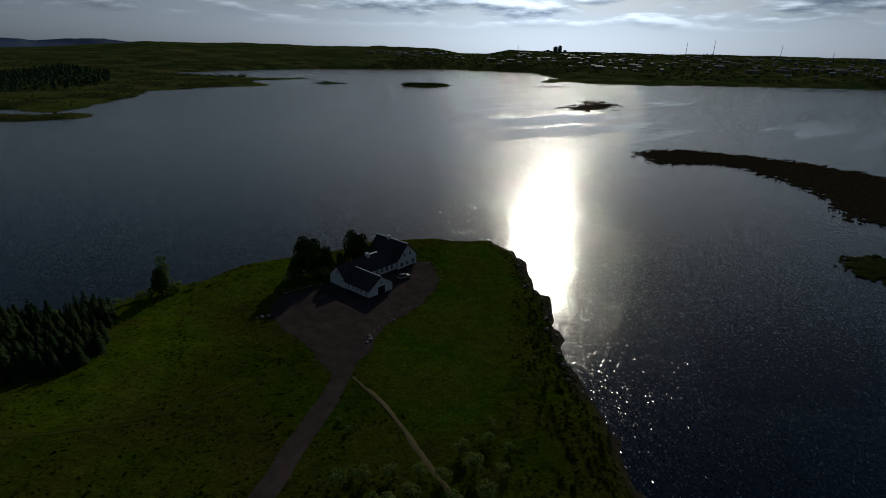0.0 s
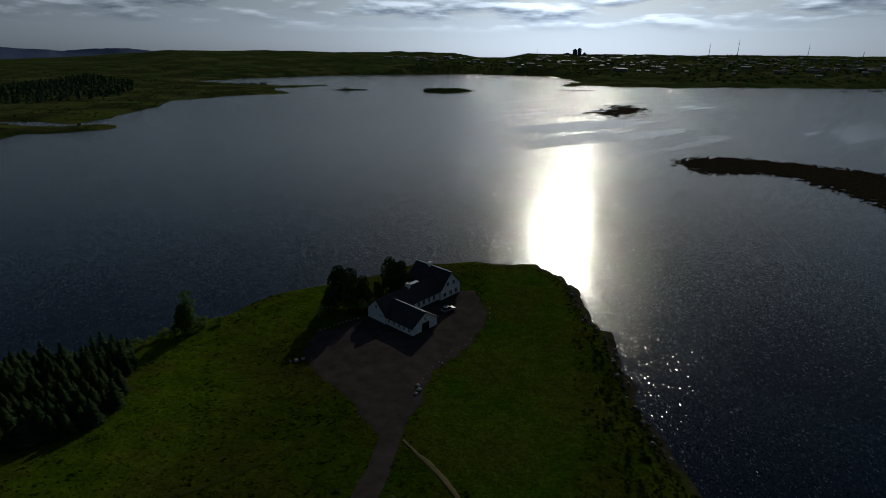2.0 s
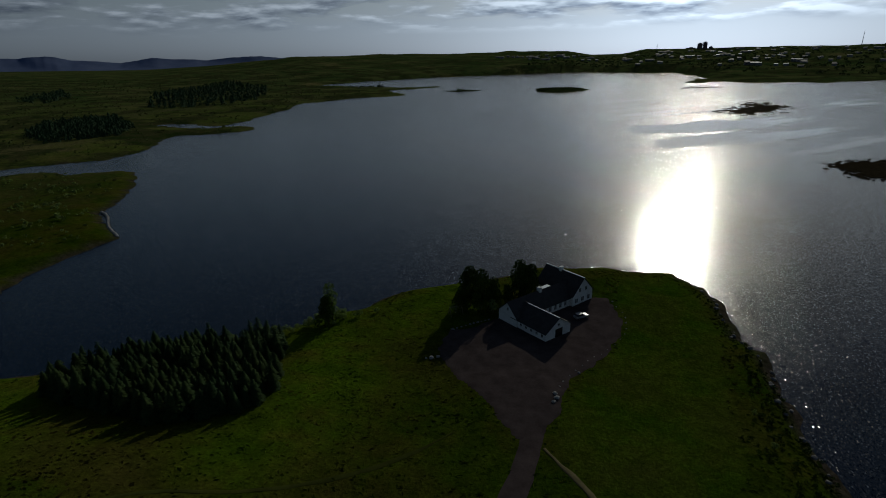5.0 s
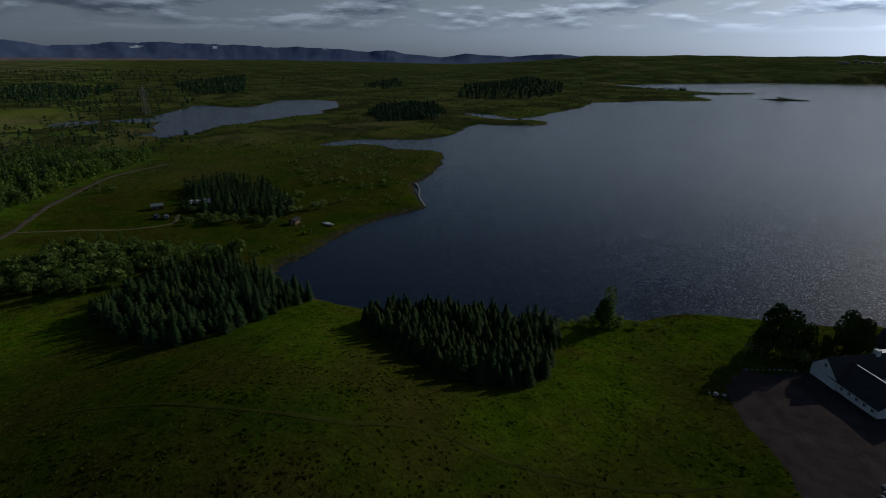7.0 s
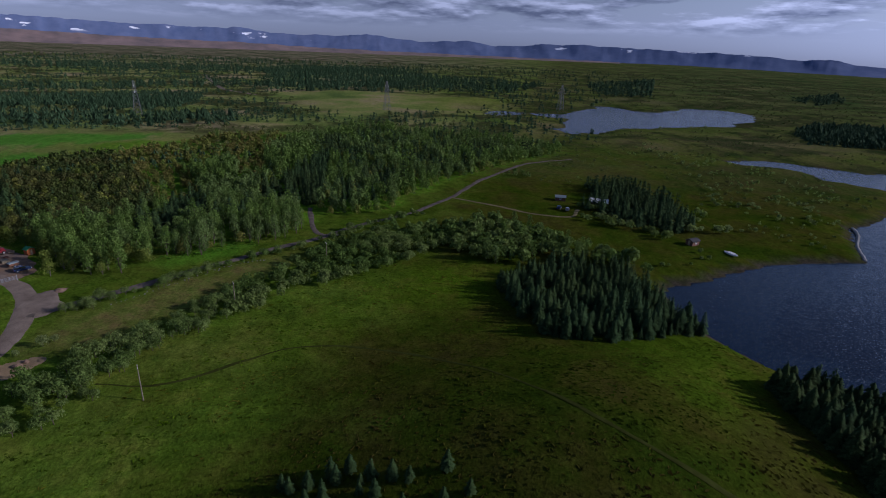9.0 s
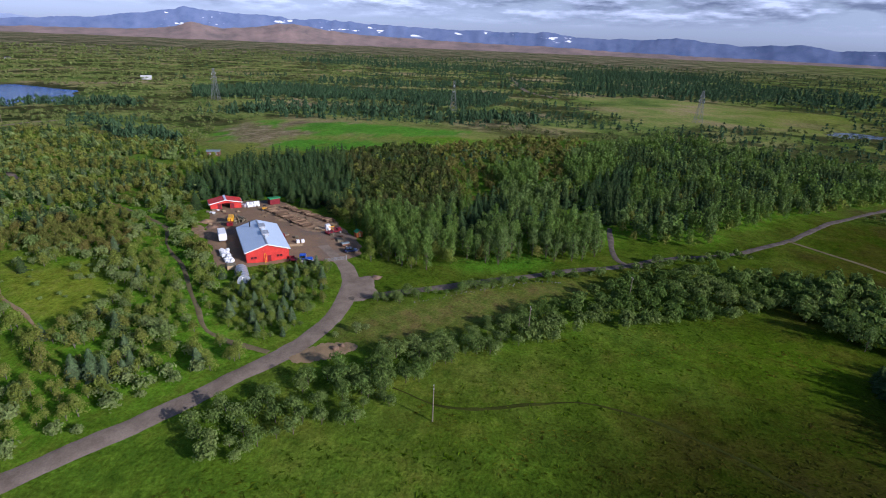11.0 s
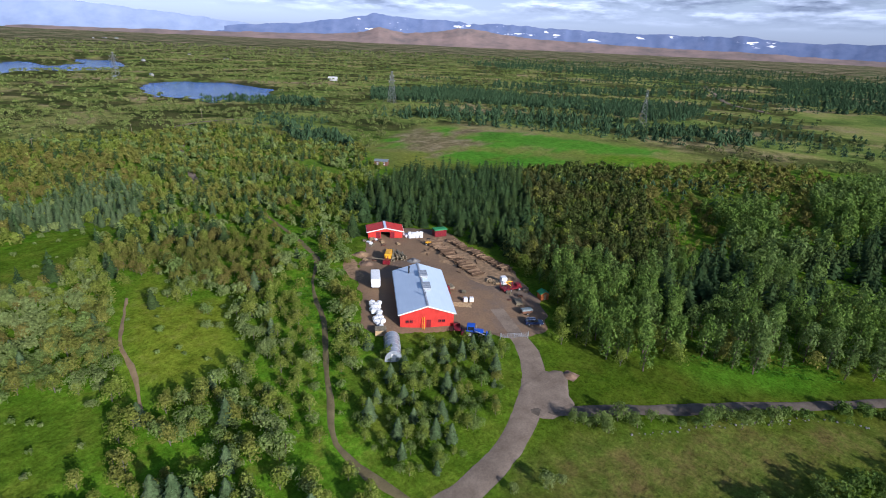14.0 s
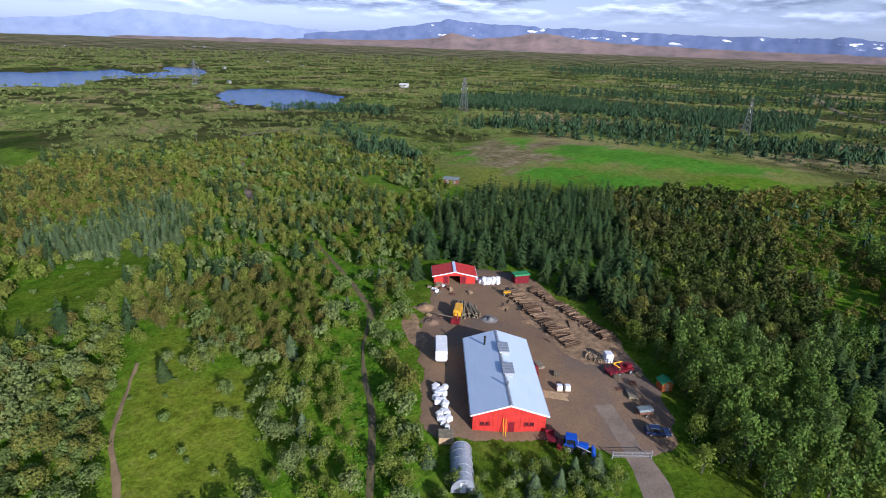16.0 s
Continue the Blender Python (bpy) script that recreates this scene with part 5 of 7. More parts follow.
# far woods, thinning out to the plain
rf = np.random.RandomState(5)
FAR = {"spruce": [], "birch": []}
for lo, hi, step in ((0, 620, 7.3), (620, 1250, 11.8), (1250, 2400, 20.0)):
    X, Y = np.meshgrid(np.arange(-2400, 500, step), np.arange(-2400, 1900, step))
    x, y = (X + rf.uniform(-0.45, 0.45, X.shape) * step).ravel(), (Y + rf.uniform(-0.45, 0.45, X.shape) * step).ravel()
    r, az = np.hypot(x + 60, y), np.degrees(np.arctan2(x, y))
    ok = (r > lo) & (r <= hi) & (az < -22) & (az > -172) & (sdist(WEST, x, y) > 2) & (sdist(BIG_WOOD, x, y) > 4) & (np.hypot(x + 150, y + 20) > 215) & clear_of(x, y, 4)
    x, y, r, az = x[ok], y[ok], r[ok], az[ok]
    deep, cross = -0.906 * x - 0.423 * y, 0.423 * x - 0.906 * y
    belt = waves(deep, cross * 0.22, 41, 170, 3) + np.clip((az + 118) / 20, -0.5, 0.35)
    for poly, _ in BELTS:
        belt = np.where(sdist(poly, x, y) < 0, 9, belt)
    dense = np.where(az < -115, np.where(r < 650, 1.0, 0.85), np.where(az < -85, 0.85, np.where(az < -50, 0.75, 0.6)))
    dice = rf.uniform(0, 1, len(x))
    spr = (belt > 0.22) & (belt < 8) & (az > -142) & (az < -66) & (dice < np.where(az > -92, 0.45, 0.95)) & (deep > 330)
    bir = ~spr & (belt < 8) & (dice < dense) & (waves(x, y, 42, 90, 4) > np.where(az < -115, -0.35, 0.0))
    grow = 1.0 + np.clip((step - 8) / 14, 0, 1) * 0.7
    for kind, sel in (("spruce", spr), ("birch", bir)):
        n = int(sel.sum())
        FAR[kind].append(np.stack([x[sel], y[sel], height(x[sel], y[sel]), rf.uniform(0.7, 1.15, n) * (grow * np.where(az[sel] > -75, 0.62, 1.3 if step < 8 else 1.1) if kind == "birch" else 0.9 * grow)], 1))
FAR_SHAPES = {"spruce": [conifer(s, 8.0, 3.3, 2, 3)[:2] for s in (31, 32)], "birch": [broadleaf(s, 3.4, 2.6, 11, 1.05)[:2] for s in (33, 34)]}
for (poly, _), gap in zip(BELTS, (5.8, 10.0, 17.0, 16.0, 14.0, 5.0, 13.0, 14.0, 8.0, 5.0, 4.6)):
    x, y = strew(rf, poly, gap)
    ok = water_gap(x, y) > 3
    x, y = x[ok], y[ok]
    FAR["spruce"].append(np.stack([x, y, height(x, y), rf.uniform(0.8, 1.25, len(x)) * (1 + gap / 22)], 1))
for kind, chunks in FAR.items():
    if kind == "birch":
        v, f = batch(chunks[0], [broadleaf(s, 3.4, 2.3, 25, 0.48)[:2] for s in (35, 36)], rf)
        v2, f2 = batch(np.concatenate(chunks[1:]), FAR_SHAPES[kind], rf)
        v, f = np.concatenate([v, v2]), np.concatenate([f, f2 + len(v)])
    else:
        v, f = batch(np.concatenate(chunks), FAR_SHAPES[kind], rf)
    nm = "far_" + NAMES[kind][0]
    tagged(new(nm, mesh_of(nm, v, f, M["far_" + kind], smooth=False)), "far " + NAMES[kind][1], "woodland", kind="stuff")


# ---- buildings ----
def part(name, bm, material, parent, label=""):
    me = bpy.data.meshes.new(name)
    bm.to_mesh(me)
    bm.free()
    me.materials.append(material)
    ob = new(name, me)
    ob.parent = parent
    return tagged(ob, label) if label else ob


def box(x0, y0, z0, x1, y1, z1, bevel=0.0, bm=None):
    bm = bm or bmesh.new()
    m = Matrix.LocRotScale(((x0 + x1) / 2, (y0 + y1) / 2, (z0 + z1) / 2), None, (abs(x1 - x0), abs(y1 - y0), abs(z1 - z0)))
    vs = bmesh.ops.create_cube(bm, size=1.0, matrix=m)["verts"]
    if bevel:
        es = {e for v in vs for e in v.link_edges}
        bmesh.ops.bevel(bm, geom=list(es), offset=bevel, segments=2, affect="EDGES")
    return bm


def prism(outline, axis, a, b):
    """An outline in a plane pushed from a to b along axis ('x' or 'y'); outline points are (across, up)."""
    bm = bmesh.new()
    put = (lambda p, d: (d, p[0], p[1])) if axis == "x" else (lambda p, d: (p[0], d, p[1]))
    lo, hi = [bm.verts.new(put(p, a)) for p in outline], [bm.verts.new(put(p, b)) for p in outline]
    bm.faces.new(lo)
    bm.faces.new(hi[::-1])
    n = len(outline)
    for k in range(n):
        bm.faces.new((lo[k], lo[(k + 1) % n], hi[(k + 1) % n], hi[k]))
    bmesh.ops.recalc_face_normals(bm, faces=bm.faces)
    return bm


M["red"] = plain("red_cladding", (0.50, 0.035, 0.025), 0.55, 0, 0.8, 0.2)
zn = Nodes("pale_steel_roof", 0.45, 0.0, 0.4)
zn.color(zn.mix(0.5, zn.ramp(zn.noise(0.35, 4, where=zn.co), (0.3, (0.42, 0.51, 0.62)), (0.7, (0.48, 0.57, 0.68))), zn.ramp(zn.noise(2.5, 3, where=zn.co, stretch=(1, 0.1, 1)), (0.3, (0.42, 0.51, 0.62)), (0.7, (0.49, 0.57, 0.67)))))
M["zinc"] = zn.mat
M["white"] = plain("white_render", (0.74, 0.74, 0.72), 0.8, 0, 0.6, 0.12)
M["slate"] = plain("dark_roof_sheet", (0.035, 0.032, 0.032), 0.7, 0, 0.7, 0.3)
M["glass"] = plain("dark_glass", (0.015, 0.018, 0.022), 0.08, 0, 2, 0.1, 0.6)
M["trim"] = plain("white_trim", (0.70, 0.70, 0.68), 0.6)

SHED = Matrix.Translation((-173.86, -110.08, height1(-173.86, -110.08) - 0.05)) @ Matrix.Rotation(-3.891, 4, "Z")
shed = tagged(new("sawmill_shed"), "long red clad sawmill shed with a pale blue-grey steel roof", "shed")
shed.matrix_basis = SHED
part("wall", prism([(-6.07, 0), (6.07, 0), (6.07, 3.7), (0, 5.6), (-6.07, 3.7)], "y", 0, 23.7), M["red"], shed)
for s in (-1, 1):
    part("roof", prism([(0, 5.75), (s * 6.55, 3.68), (s * 6.55, 3.80), (0, 5.88)], "y", -0.5, 24.2), M["zinc"], shed)

HOUSE = Matrix.Translation((-34, 149, height1(-28, 148) - 0.1)) @ Matrix(((0.763, 0.646, 0, 0), (-0.646, 0.763, 0, 0), (0, 0, 1, 0), (0, 0, 0, 1)))
house = tagged(new("farmhouse"), "white rendered farmhouse with three dark gabled wings", "house")
house.matrix_basis = HOUSE


def wing(x0, y0, x1, y1, eave, top, along, over=0.35):
    if along == "y":
        c, hw = (x0 + x1) / 2, (x1 - x0) / 2
        part("wall", prism([(x0, 0), (x1, 0), (x1, eave), (c, top), (x0, eave)], "y", y0, y1), M["white"], house)
        a, b = y0 - over, y1 + over
    else:
        c, hw = (y0 + y1) / 2, (y1 - y0) / 2
        part("wall", prism([(y0, 0), (y1, 0), (y1, eave), (c, top), (y0, eave)], "x", x0, x1), M["white"], house)
        a, b = x0 - over, x1 + over
    slope = (top - eave) / hw
    for s in (-1, 1):
        e = hw + 0.45
        part("roof", prism([(c, top + 0.05), (c + s * e, top + 0.05 - slope * e), (c + s * e, top + 0.22 - slope * e), (c, top + 0.24)], along, a, b), M["slate"], house)


wing(0, 0, 7, 24, 3.0, 6.3, "y")
wing(5, 0.4, 17, 9.6, 2.5, 5.4, "x")
wing(-6, 21, 8, 29.5, 3.6, 8.0, "x")


# ---- farmhouse details ----
def local(ob, m):
    ob.matrix_basis = m
    return ob


def window(parent, x, y, z, turn, wide=1.0, tall=1.2, name="window", frame="trim"):
    """A window in a wall: frame with a pane behind it and a sill; its own +y looks out of the wall."""
    m = Matrix.Translation((x, y, z)) @ Matrix.Rotation(turn, 4, "Z")
    bm = bmesh.new()
    for x0, z0, x1, z1 in ((-wide / 2, 0, wide / 2, 0.1), (-wide / 2, tall - 0.1, wide / 2, tall), (-wide / 2, 0.1, -wide / 2 + 0.1, tall - 0.1), (wide / 2 - 0.1, 0.1, wide / 2, tall - 0.1),
                           (-0.04, 0.1, 0.04, tall - 0.1)):
        box(x0, -0.03, z0, x1, 0.06, z1, bm=bm)
    fr = local(part(name, bm, M[frame], parent), m)
    part("pane", box(-wide / 2 + 0.1, -0.02, 0.1, wide / 2 - 0.1, 0.02, tall - 0.1), M["glass"], fr, "dark reflecting pane")
    part("sill", box(-wide / 2 - 0.05, 0, -0.08, wide / 2 + 0.05, 0.14, -0.004), M[frame], fr)
    return fr


EAST, SOUTH = -math.pi / 2, math.pi
for k in range(3):
    window(house, 8.01, 22.6 + k * 2.6, 0.9, EAST, 1.2, 1.5)
for k in range(2):
    window(house, 8.01, 23.9 + k * 2.6, 4.0, EAST, 1.0, 1.3)
for k in range(5):
    window(house, 7.01, 10.8 + k * 2.05, 0.9, EAST, 1.0, 1.5)
for k in range(5):
    window(house, 8.2 + k * 1.9, 0.39, 1.0, SOUTH, 0.8, 0.9)
window(house, 3.5, -0.01, 3.9, SOUTH, 0.8, 1.0)
window(house, 17.01, 5.0, 3.2, EAST, 0.8, 0.8)
# a dark sheet on the gable paints the shade inside the open doorway
part("door", box(16.98, 3.9, 0.02, 17.06, 6.6, 2.5, 0.02), M["glass"], house, "dark panel standing in for the shaded open barn doorway")
part("door", box(17.0, 7.6, 0.02, 17.07, 8.5, 2.05, 0.02), M["white"], house, "white plank side door")
part("chimney", box(2.9, 11.4, 5.4, 4.1, 12.4, 7.4, 0.04), M["white"], house)
part("chimney", box(-1.0, 24.7, 7.2, 0.0, 25.8, 9.0, 0.04), M["white"], house)
dorm = part("dormer", prism([(14.6, 3.6), (18.2, 3.6), (18.2, 5.3), (14.6, 5.3)], "x", 0.6, 3.0), M["white"], house)
part("dormer_roof", prism([(14.4, 5.3), (18.4, 5.3), (18.4, 5.42), (14.4, 5.42)], "x", 0.4, 2.2), M["zinc"], dorm, "flat pale metal dormer roof")
for k in range(2):
    part("ridge_cap", box(6.0, 4.85, 5.52, 17.3, 5.15, 5.68, 0.03) if k == 0 else box(-6.3, 25.1, 8.12, 8.3, 25.4, 8.28, 0.03), M["zinc"], house, "grey metal ridge cap")
M["grey_sheet"] = plain("dull_grey_sheet", (0.16, 0.20, 0.21), 0.6)
M["far_wall"] = plain("dull_far_wall", (0.24, 0.24, 0.23), 0.9)
M["town_pale"] = plain("weathered_white", (0.45, 0.45, 0.44), 0.8)
M["tar"] = plain("black_tyre", (0.02, 0.02, 0.02), 0.9)
M["steel"] = plain("galvanised_steel", (0.42, 0.43, 0.45), 0.45, 0.6)
M["car_blue"] = plain("dark_blue_paint", (0.02, 0.035, 0.09), 0.25, 0.2, 2, 0.1, 0.5)
M["car_silver"] = plain("silver_paint", (0.36, 0.37, 0.39), 0.3, 0.4, 2, 0.1, 0.5)
M["tractor_blue"] = plain("tractor_blue_paint", (0.012, 0.07, 0.42), 0.35, 0, 2, 0.15, 0.5)
M["yellow"] = plain("machine_yellow_paint", (0.70, 0.36, 0.02), 0.45, 0, 2, 0.2)
M["machine_red"] = plain("machine_red_paint", (0.17, 0.012, 0.020), 0.45, 0, 2, 0.25)
M["wood"] = plain("pale_sawn_timber", (0.42, 0.30, 0.17), 0.85, 0, 3, 0.3)
lg_n = Nodes("log_bark", 0.9, 0, 0.1)
lg_c = lg_n.ramp(lg_n.object_random(), (0.0, (0.060, 0.038, 0.024)), (0.5, (0.120, 0.078, 0.050)), (1.0, (0.25, 0.170, 0.105)))
lg_n.color(lg_n.mix(0.6, lg_c, lg_n.ramp(lg_n.noise(3.0, 4), (0.3, 0.45), (0.7, 1.2)), "MULTIPLY"))
M["log"] = lg_n.mat
M["log_grey"] = plain("weathered_log", (0.21, 0.18, 0.12), 0.9, 0, 2, 0.35)
M["bag"] = plain("white_woven_bag", (0.72, 0.73, 0.74), 0.75, 0, 2, 0.12)
M["film"] = plain("greenhouse_film", (0.26, 0.29, 0.33), 0.25, 0, 1.5, 0.2, 0.5)
M["green_roof"] = plain("green_roof_felt", (0.03, 0.22, 0.08), 0.8)
M["orange"] = plain("orange_boards", (0.42, 0.12, 0.03), 0.8)
M["stone"] = plain("grey_lava_stone", (0.20, 0.19, 0.18), 0.95, 0, 1.2, 0.4)
M["pale_stone"] = plain("pale_boulder", (0.36, 0.35, 0.33), 0.95, 0, 1.2, 0.3, spec=0.05)
M["rust"] = plain("rusty_scrap", (0.16, 0.08, 0.05), 0.9, 0, 2, 0.4)
M["soil"] = plain("turned_soil", (0.20, 0.13, 0.085), 0.95, 0, 1, 0.3)


def cyl(p, q, r0, r1=None, seg=10, bm=None):
    """A round bar from p to q."""
    bm = bm or bmesh.new()
    p, q = Vector(p), Vector(q)
    d = q - p
    m = Matrix.Translation((p + q) / 2) @ d.to_track_quat("Z", "Y").to_matrix().to_4x4()
    bmesh.ops.create_cone(bm, cap_ends=True, segments=seg, radius1=r0, radius2=r0 if r1 is None else r1, depth=d.length, matrix=m)
    return bm


def thing(name, x, y, turn, label, category, lift=0.0, group=""):
    ob = tagged(new(name), label, category, group)
    ob.matrix_basis = Matrix.Translation((x, y, height1(x, y) + 0.1 + lift)) @ Matrix.Rotation(turn, 4, "Z")
    return ob


def heading(x0, y0, x1, y1):
    """The turn that lays a thing's own +y along the way from one place to another."""
    return math.atan2(y1 - y0, x1 - x0) - math.pi / 2


def wheel(parent, x, y, r, wide):
    bm = cyl((x - wide / 2, y, r), (x + wide / 2, y, r), r, seg=18)
    bmesh.ops.bevel(bm, geom=[e for e in bm.edges if e.calc_face_angle(0) > 1.0], offset=r * 0.12, segments=2, affect="EDGES")
    t = part("wheel", bm, M["tar"], parent)
    s = 1 if x > 0 else -1
    part("rim", cyl((x + s * (wide / 2 - 0.04), y, r), (x + s * (wide / 2 + 0.015), y, r), r * 0.55, seg=12), M["steel"], t)


def car(x, y, turn, paint, label):
    c = thing("car", x, y, turn, label, "car")
    body = prism([(-2.1, 0.35), (2.1, 0.35), (2.15, 0.62), (2.0, 0.80), (0.95, 0.95), (-2.05, 1.0), (-2.15, 0.7)], "x", -0.86, 0.86)
    bmesh.ops.bevel(body, geom=body.edges[:], offset=0.07, segments=2, affect="EDGES")
    part("body", body, paint, c)
    cab = prism([(-1.95, 0.98), (0.95, 0.94), (0.35, 1.42), (-1.6, 1.46)], "x", -0.74, 0.74)
    bmesh.ops.bevel(cab, geom=cab.edges[:], offset=0.06, segments=2, affect="EDGES")
    part("glasshouse", cab, M["glass"], c, "tinted windows all round")
    part("roof", box(-0.66, -1.55, 1.45, 0.66, 0.3, 1.52, 0.03), paint, c)
    for s in (-1, 1):
        part("roof_rail", cyl((s * 0.6, -1.5, 1.56), (s * 0.6, 0.2, 1.56), 0.025, seg=6), M["steel"], c)
        part("headlight", box(s * 0.72 - 0.14, 2.06, 0.58, s * 0.72 + 0.14, 2.16, 0.74, 0.02), M["white"], c, "clear headlight")
        part("tail_light", box(s * 0.74 - 0.1, -2.17, 0.66, s * 0.74 + 0.1, -2.08, 0.86, 0.02), M["machine_red"], c, "red tail light")
        for yy in (-1.3, 1.3):
            wheel(c, s * 0.78, yy, 0.33, 0.2)
    part("bumper", box(-0.85, 2.08, 0.32, 0.85, 2.2, 0.5, 0.03), M["tar"], c)
    return c


def rock_bm(seed, sx, sy, sz, sub=2):
    bm = bmesh.new()
    bmesh.ops.create_icosphere(bm, subdivisions=sub, radius=1.0)
    for v in bm.verts:
        k = 1 + 0.35 * noise.noise(v.co * 1.4 + Vector((seed * 3.1, 0, seed)))
        v.co = Vector((v.co.x * sx * k, v.co.y * sy * k, max(v.co.z, -0.5) * sz * k))
    return bm


def boulder(x, y, size, mat, seed, label="weathered grey lava boulder", group=""):
    me = bpy.data.meshes.new("boulder")
    bm = rock_bm(seed, size, size * 0.8, size * 0.6)
    bm.to_mesh(me)
    bm.free()
    me.materials.append(mat)
    ob = new("boulder", me)
    ob.matrix_basis = Matrix.Translation((x, y, height1(x, y) + size * 0.22)) @ Matrix.Rotation(seed * 1.7, 4, "Z")
    return tagged(ob, label, "boulder", group)


car(-12.0, 153.4, heading(0, 0, 6, 5), M["car_silver"], "small silver car parked before the farmhouse")

rb = np.random.RandomState(77)
for n, (bx, by, bs) in enumerate([(-47, 125, 0.9), (-45.6, 125.8, 0.7), (-48.2, 124.6, 0.5), (-17.2, 114.6, 0.9), (-17.6, 116.2, 0.8), (-17.8, 113.2, 0.7), (-12.6, 125.8, 0.5)]):
    boulder(bx, by, bs * 0.72, M["pale_stone"], n + 1, "pale boulder lying at the yard's edge", "boulders at the farm yard")
edge_line = smooth_line([(-17, 119), (-12, 129), (-5.5, 138), (-1.2, 147), (-0.3, 156), (-3, 165)], 2.6)
for n, (bx, by) in enumerate(edge_line):
    boulder(bx + rb.uniform(-0.3, 0.3), by + rb.uniform(-0.3, 0.3), rb.uniform(0.14, 0.28), M["pale_stone"], n + 20, "small pale kerb stone beside the gravel", "stones round the yard")
shore_line = smooth_line([(31, 100), (30, 112), (30, 123), (31, 136), (31, 147), (27.5, 153), (28, 174), (25, 187)], 2.4)
for n, (bx, by) in enumerate(shore_line):
    boulder(bx + rb.uniform(-2.4, 0.4), by + rb.uniform(-1, 1), rb.uniform(0.25, 0.8), M["stone"], n + 60, "dark lava boulder on the lake shore", "boulders on the shore")
wall_line = smooth_line([(-45, 140), (-41, 143.6), (-36.5, 147.4)], 1.1)
for n, (bx, by) in enumerate(wall_line):
    boulder(bx, by, rb.uniform(0.3, 0.5), M["stone"], n + 120, "pale boulder in a row beside the house", "row of boulders")

# play frame on the grass behind the yard
fr = thing("swing_frame", -46, 148.6, 0.6, "weathered timber swing frame standing in the grass", "swing")
for s in (-1.8, 1.8):
    part("leg", cyl((s, -1.1, -0.1), (s, 0, 2.3), 0.07, seg=8), M["log_grey"], fr)
    part("leg", cyl((s, 1.1, -0.1), (s, 0, 2.3), 0.07, seg=8), M["log_grey"], fr)
part("beam", cyl((-2.0, 0, 2.3), (2.0, 0, 2.3), 0.08, seg=8), M["log_grey"], fr)
part("seat", box(-0.25, -0.1, 0.5, 0.25, 0.1, 0.55, 0.01), M["wood"], fr)
for s in (-0.2, 0.2):
    part("chain", cyl((s, 0, 0.55), (s, 0, 2.25), 0.02, seg=6), M["steel"], fr)

# ---- sawmill shed details ----
SHED_TURN = -3.891
for x in (-4.5, -3.6, 2.9, 3.8):
    window(shed, x, -0.01, 1.5, SOUTH, 0.75, 0.6, frame="machine_red")
part("door", box(-0.1, -0.06, 0.02, 0.9, -0.005, 2.1, 0.02), M["machine_red"], shed, "dark red entrance door")
part("lintel", box(-0.25, -0.08, 2.12, 1.05, -0.005, 2.25, 0.01), M["red"], shed)
for s in (-1, 1):
    part("corner_trim", box(s * 6.02 - 0.1, -0.05, 0, s * 6.02 + 0.1, 0.06, 3.62, 0.01), M["red"], shed)
    part("bargeboard", prism([(0, 5.56), (s * 6.57, 3.5), (s * 6.57, 3.83), (0, 5.9)], "y", -0.58, -0.51), M["trim"], shed, "white painted bargeboard")
    part("gutter", cyl((s * 6.62, -0.5, 3.64), (s * 6.62, 24.2, 3.64), 0.09, seg=8), M["steel"], shed)
part("ridge_cap", prism([(-0.3, 5.83), (0, 5.95), (0.3, 5.83), (0, 5.9)], "y", -0.5, 24.2), M["steel"], shed)
for yy in (8.2, 15.4):
    lan = part("roof_lantern", box(-0.2, yy, 5.3, 1.7, yy + 3.3, 6.15, 0.05), M["steel"], shed, "grey metal roof lantern")
    part("lid", box(-0.3, yy - 0.1, 6.15, 1.8, yy + 3.4, 6.23, 0.02), M["film"], lan)
    for k in range(3):
        part("rib", box(-0.28, yy + 0.6 + k * 1.0, 6.232, 1.78, yy + 0.68 + k * 1.0, 6.27), M["steel"], lan)
part("vent_pipe", cyl((0.1, 4.6, 5.7), (0.1, 4.6, 6.9), 0.16, seg=10), M["steel"], shed)
part("chimney_pipe", cyl((-2.6, 19.6, 4.6), (-2.6, 19.6, 6.8), 0.2, seg=10), M["tar"], shed)
part("cowl", cyl((-2.6, 19.6, 6.8), (-2.6, 19.6, 7.05), 0.3, 0.12, seg=10), M["tar"], shed)
for x in (-1.0, -0.6):
    part("ladder_rail", cyl((x, -0.9, 0), (x, -0.15, 2.9), 0.06, seg=6), M["yellow"], shed, "yellow ladder rail leaning on the wall")
for k in range(16):
    x = -5.7 + k * 0.76
    top = 3.7 + (6.07 - abs(x)) * 0.31
    if not (-0.4 < x < 1.2):
        part("cover_strip", box(x - 0.03, -0.035, 0.05, x + 0.03, -0.003, top - 0.1), M["red"], shed)


def by_shed(x, y):
    """Where a place in the shed's own plan lies in the world."""
    p = SHED @ Vector((x, y, 0))
    return p.x, p.y


# small red barn
barn = thing("red_barn", -208.65, -157.75, heading(-205, -162, -213, -155) + math.pi / 2, "small red open-fronted barn with a red roof and white trim", "barn")
